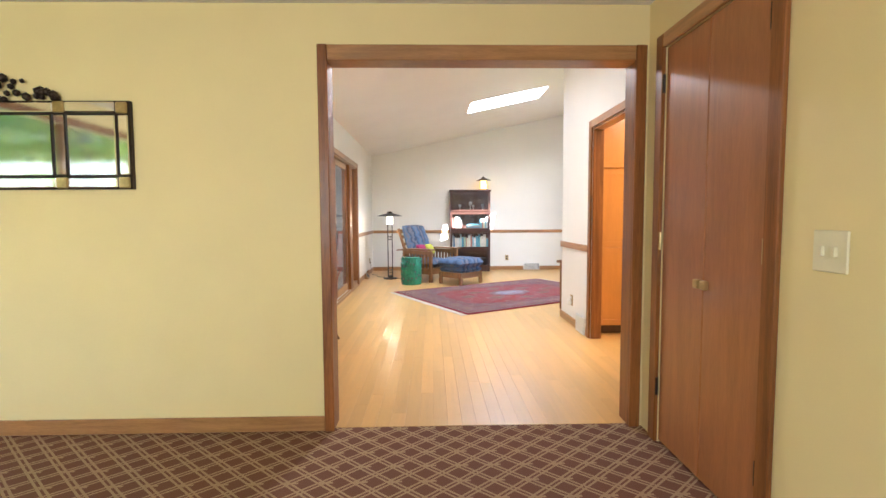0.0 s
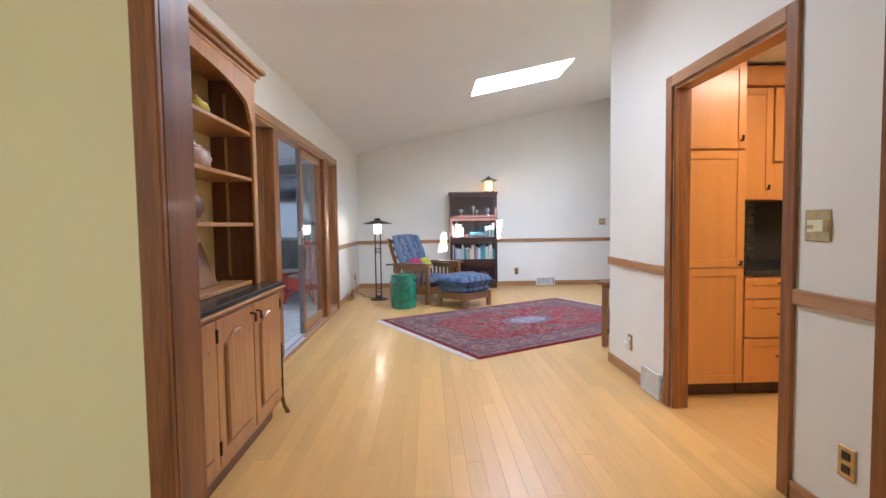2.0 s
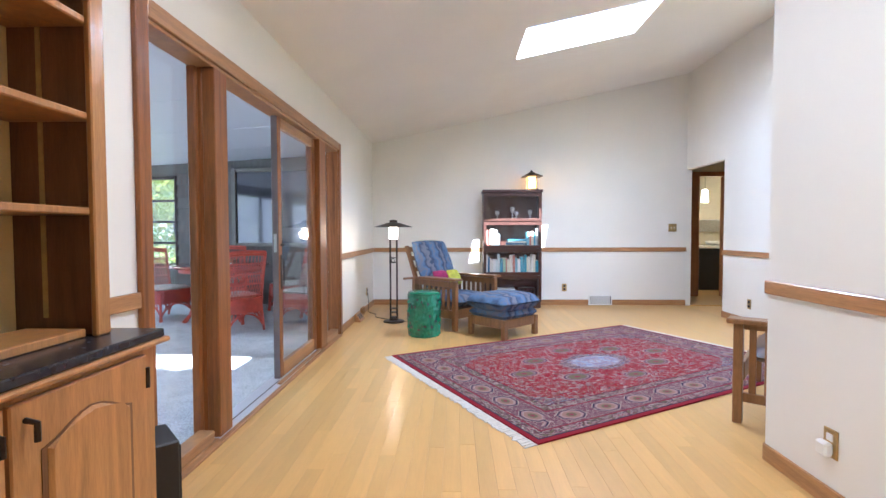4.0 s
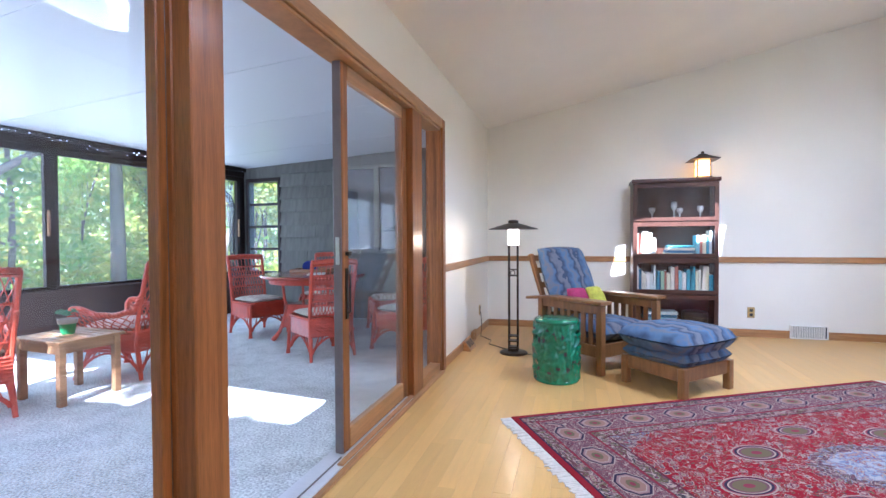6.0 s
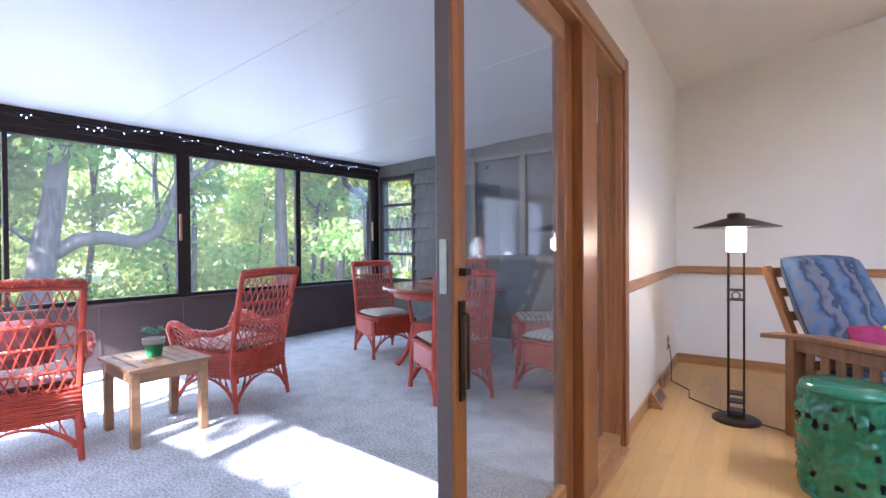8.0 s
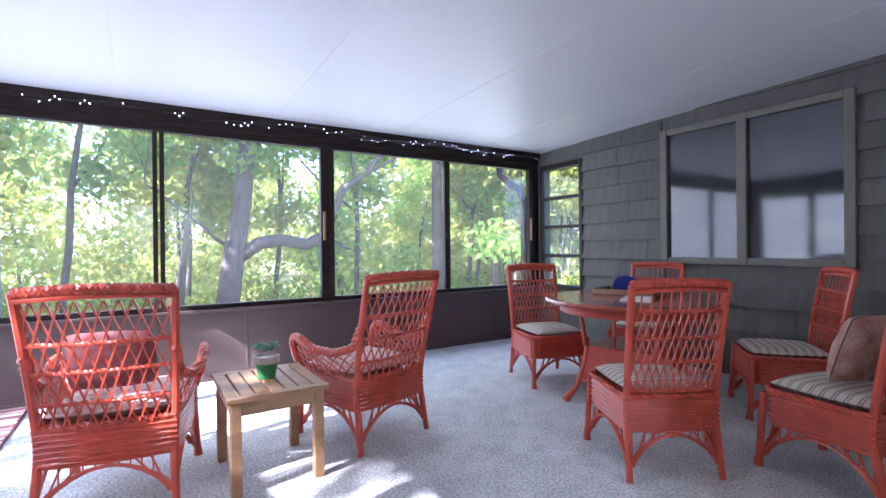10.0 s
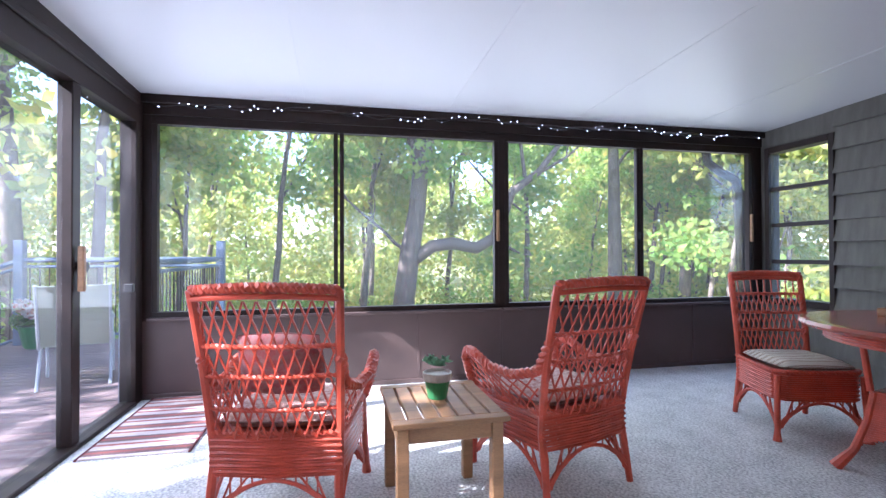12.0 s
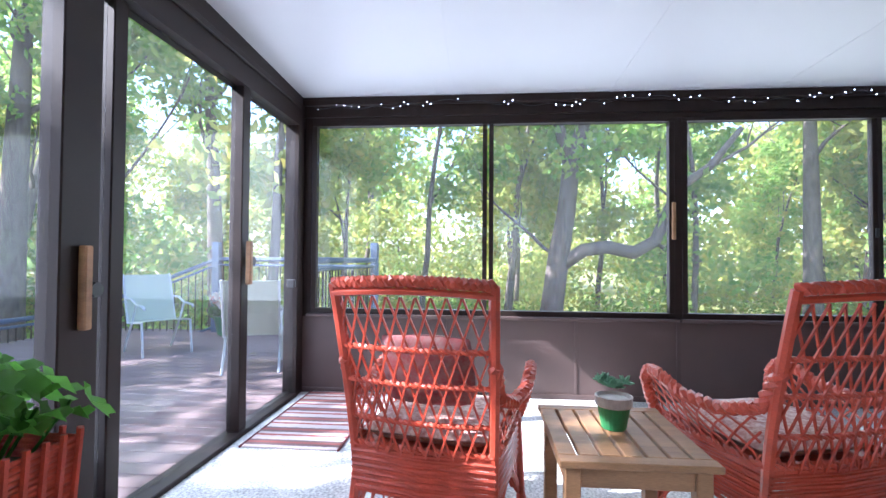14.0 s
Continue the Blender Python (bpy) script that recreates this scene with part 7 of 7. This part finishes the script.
GZ = -1.3
kinds = [tree("tall slender tree with loose green leaves", SUNROOM @ pose(-13.5, -1.4, GZ), 21, 9.5, 0.10, 6600, M_LEAF, 0.11),
         tree("tree with yellow-green autumn leaves", SUNROOM @ pose(-15.0, 1.0, GZ), 22, 10.5, 0.11, 6600, M_LEAF2, 0.12),
         tree("slim tree with bright green leaves", SUNROOM @ pose(-12.5, 5.2, GZ), 23, 8.5, 0.09, 6600, M_LEAF, 0.10, 1.2, 0.15),
         tree("bushy young tree with yellow-green leaves", SUNROOM @ pose(-12.0, -3.4, GZ), 24, 6.0, 0.08, 6000, M_LEAF2, 0.10, 1.15, 0.05)]
ft = random.Random(77)
spots = []
for k in range(44):
    d = ft.uniform(11.5, 32)
    a = ft.uniform(-1.05, 1.15)
    spots.append((XW - d * math.cos(a), 1.5 + d * math.sin(a) * 1.15))
for k in range(26):
    spots.append((ft.uniform(-17, 6), -ft.uniform(14.5, 27)))
for k in range(8):
    spots.append((ft.uniform(-14, -9.5), ft.uniform(8, 14)))
for x, y in spots:
    if y < -9 and -8 < x < 6 and y > -14:
        continue
    kd = ft.choice(kinds)
    sc = ft.uniform(0.8, 1.25)
    if y < -7 and x > -9:
        sc = min(sc, abs(y) * 0.82 / 10.5)
    copy_thing(kd, SUNROOM @ pose(x, y, GZ - 0.05, 0, 0, ft.uniform(0, 360)) @ Matrix.Diagonal((sc, sc, sc, 1)))
for x, y, z in ((-6.5, -4.5, 0), (-8, -0.5, 0), (-7.0, 3.5, 0)):
    copy_thing(ft.choice(kinds), pose(-3 + x, y, GZ, 0, 0, ft.uniform(0, 360)))
# two trees out of view, added to throw shade on the rug and deck
for x, y, k, z in ((-4.8, -3.9, 2, 35), (-7.8, -6.2, 1, 140)):
    copy_thing(kinds[k], pose(x, y, GZ, 0, 0, z) @ Matrix.Diagonal((1.1, 1.1, 1.0, 1)))
# old oak with a drooping limb
oak = thing("oak_tree", "old oak with a dark leaning trunk and one long bent limb", "tree", m=SUNROOM @ pose(-11.6, 2.0, GZ))
bm, tips = bmesh.new(), []
tube(bm, [(0, -0.25, -0.1), (0, -0.2, 1.2), (0, -0.05, 2.4), (0, 0.12, 3.4), (0.1, 0.2, 4.4), (0.2, 0.55, 5.6), (0.3, 1.0, 7.2), (0.2, 1.3, 9.0)], [0.30, 0.26, 0.24, 0.21, 0.19, 0.15, 0.11, 0.06], 9)
tube(bm, [(0.1, 0.2, 4.3), (0.2, -0.1, 5.4), (0.3, -0.2, 6.8), (0.2, -0.6, 8.4)], [0.15, 0.12, 0.10, 0.05], 8)
tube(bm, [(0, 0.0, 2.2), (0.05, 0.5, 2.55), (0.05, 1.0, 2.62), (0, 1.6, 2.5), (0, 2.05, 2.75), (0, 2.3, 3.3), (0.1, 2.5, 3.9), (0.1, 3.2, 4.4), (0.2, 3.8, 5.2)], [0.16, 0.15, 0.15, 0.15, 0.14, 0.13, 0.11, 0.09, 0.06], 8)
for p, d, L in (((0, 2.05, 2.75), (0, 0.6, -0.5), 1.3), ((0.1, 3.2, 4.4), (0, 0.8, 0.3), 1.6), ((0, -0.1, 2.4), (0, -1, 0.5), 2.2), ((0.3, 1.0, 7.2), (0, 1, 0.6), 2.0)):
    limb(bm, p, d, L, 0.05, 1, ft, tips)
part("trunk", bm, M_BARK, oak, "dark rough trunk and limbs", True)
part("crown", leaf_mesh("crown", [(g3.uniform(-1, 1), g3.uniform(-2, 3.5), g3.uniform(4, 9.5)) for _ in range(26)], [0.8] * 26, 5000, 0.11, 31), M_LEAF, oak, "sparse green crown")
# bare trunks among the woods
for x, y, r, lean, h in ((-9.0, -8.6, 0.24, 0.3, 9), (-12.5, 10.2, 0.17, 1.2, 8), (-13.5, 8.6, 0.22, -0.1, 9), (-12.2, -6.4, 0.2, -0.5, 9), (-6.5, -15.5, 0.26, 0.5, 10), (-3.2, -14.6, 0.2, -0.6, 9), (-10.8, -10.5, 0.14, 1.6, 7)):
    t = thing("bare_tree", "tall grey tree trunk with few branches among the woods", "tree", "woodland trees", SUNROOM @ pose(x, y, GZ - 0.05))
    bm, tips = bmesh.new(), []
    tube(bm, [(0, lean * f * f, h * f) for f in (0, 0.15, 0.3, 0.5, 0.7, 0.85, 1)], [r * 1.25, r, r * 0.93, r * 0.8, r * 0.62, r * 0.45, r * 0.25], 9)
    for f in (0.55, 0.7, 0.8, 0.9):
        limb(bm, (0, lean * f * f, h * f), (ft.uniform(-1, 1), ft.uniform(-1, 1), 0.8), 1.8, r * 0.3, 1, ft, tips)
    part("trunk", bm, M_BARK, t, "", True)
# far woods and undergrowth
far_c = []
for k in range(260):
    a = math.radians(ft.uniform(95, 285))
    d = ft.uniform(30, 44)
    far_c.append((-4 + d * math.cos(a), 3 + d * math.sin(a), ft.uniform(-1, 8.5)))
far = tagged(part("far_woods", leaf_mesh("far_woods", far_c, [2.6] * 260, 90000, 0.24, 41, 0.9), M_LEAF2, None, "distant green and yellow woods", m=ID), category="woods", kind="stuff")
und = []
for k in range(150):
    d, a = ft.uniform(8.5, 22), ft.uniform(-1.15, 1.2)
    und.append((XW - d * math.cos(a), 1.5 + d * math.sin(a) * 1.1, GZ + ft.uniform(0, 1.1)))
for k in range(60):
    und.append((ft.uniform(-12, 5), -ft.uniform(9.5, 20), GZ + ft.uniform(0, 0.5)))
und = [p for p in und if not (p[0] > -9.8 and p[1] > -6.6)]
tagged(part("undergrowth", leaf_mesh("undergrowth", und, [0.8] * len(und), 22000, 0.085, 42, 0.7), M_LEAF, None, "low green undergrowth", m=SUNROOM), category="undergrowth", kind="stuff")

# leafy understorey between the trunks
mid = []
for k in range(230):
    d, a = ft.uniform(13, 27), ft.uniform(-1.2, 1.1)
    mid.append((XW - d * math.cos(a), 1.5 + d * math.sin(a) * 1.1, GZ + ft.uniform(0.3, 5.6)))
for k in range(110):
    mid.append((ft.uniform(-17, 4), -ft.uniform(14, 26), GZ + ft.uniform(0.3, 5.0)))
tagged(part("understorey", leaf_mesh("understorey", mid, [1.25] * len(mid), 62000, 0.115, 43, 0.85), M_LEAF2, None, "light yellow-green young growth between the trunks", m=SUNROOM), category="undergrowth", kind="stuff")

# ---- oak strips of the living room floor ----
rp2 = random.Random(15)
plank = {}
rest = bmesh.new()
count = 0
x = -0.995
while x < 3.88:
    w = min(0.083, 3.9 - x)
    y = 2.325 - rp2.uniform(0, 0.9)
    while y < 10.375:
        L = rp2.choice((0.75, 1.05, 1.35, 1.7, 2.1))
        y0, y1 = max(y, 2.325), min(y + L, 10.375)
        if y1 - y0 > 0.05:
            if x < 1.86 and y0 < 9.2 and count < 300:
                key = (round(w, 3), round(y1 - y0, 2))
                if key not in plank:
                    plank[key] = part("plank", cube(0, 0, -0.014, w - 0.0006, y1 - y0 - 0.0006, 0, 0.0005), M_FLOOR, floor, m=pose(x, y0, 0)).data
                else:
                    part("plank", plank[key], M_FLOOR, floor, m=pose(x, y0, 0))
                count += 1
            else:
                box(rest, x, y0, -0.014, x + w - 0.0006, y1 - 0.0006, 0)
        y += L
    x += 0.083
tagged(part("plank_rest", rest, M_FLOOR, floor), kind="stuff")

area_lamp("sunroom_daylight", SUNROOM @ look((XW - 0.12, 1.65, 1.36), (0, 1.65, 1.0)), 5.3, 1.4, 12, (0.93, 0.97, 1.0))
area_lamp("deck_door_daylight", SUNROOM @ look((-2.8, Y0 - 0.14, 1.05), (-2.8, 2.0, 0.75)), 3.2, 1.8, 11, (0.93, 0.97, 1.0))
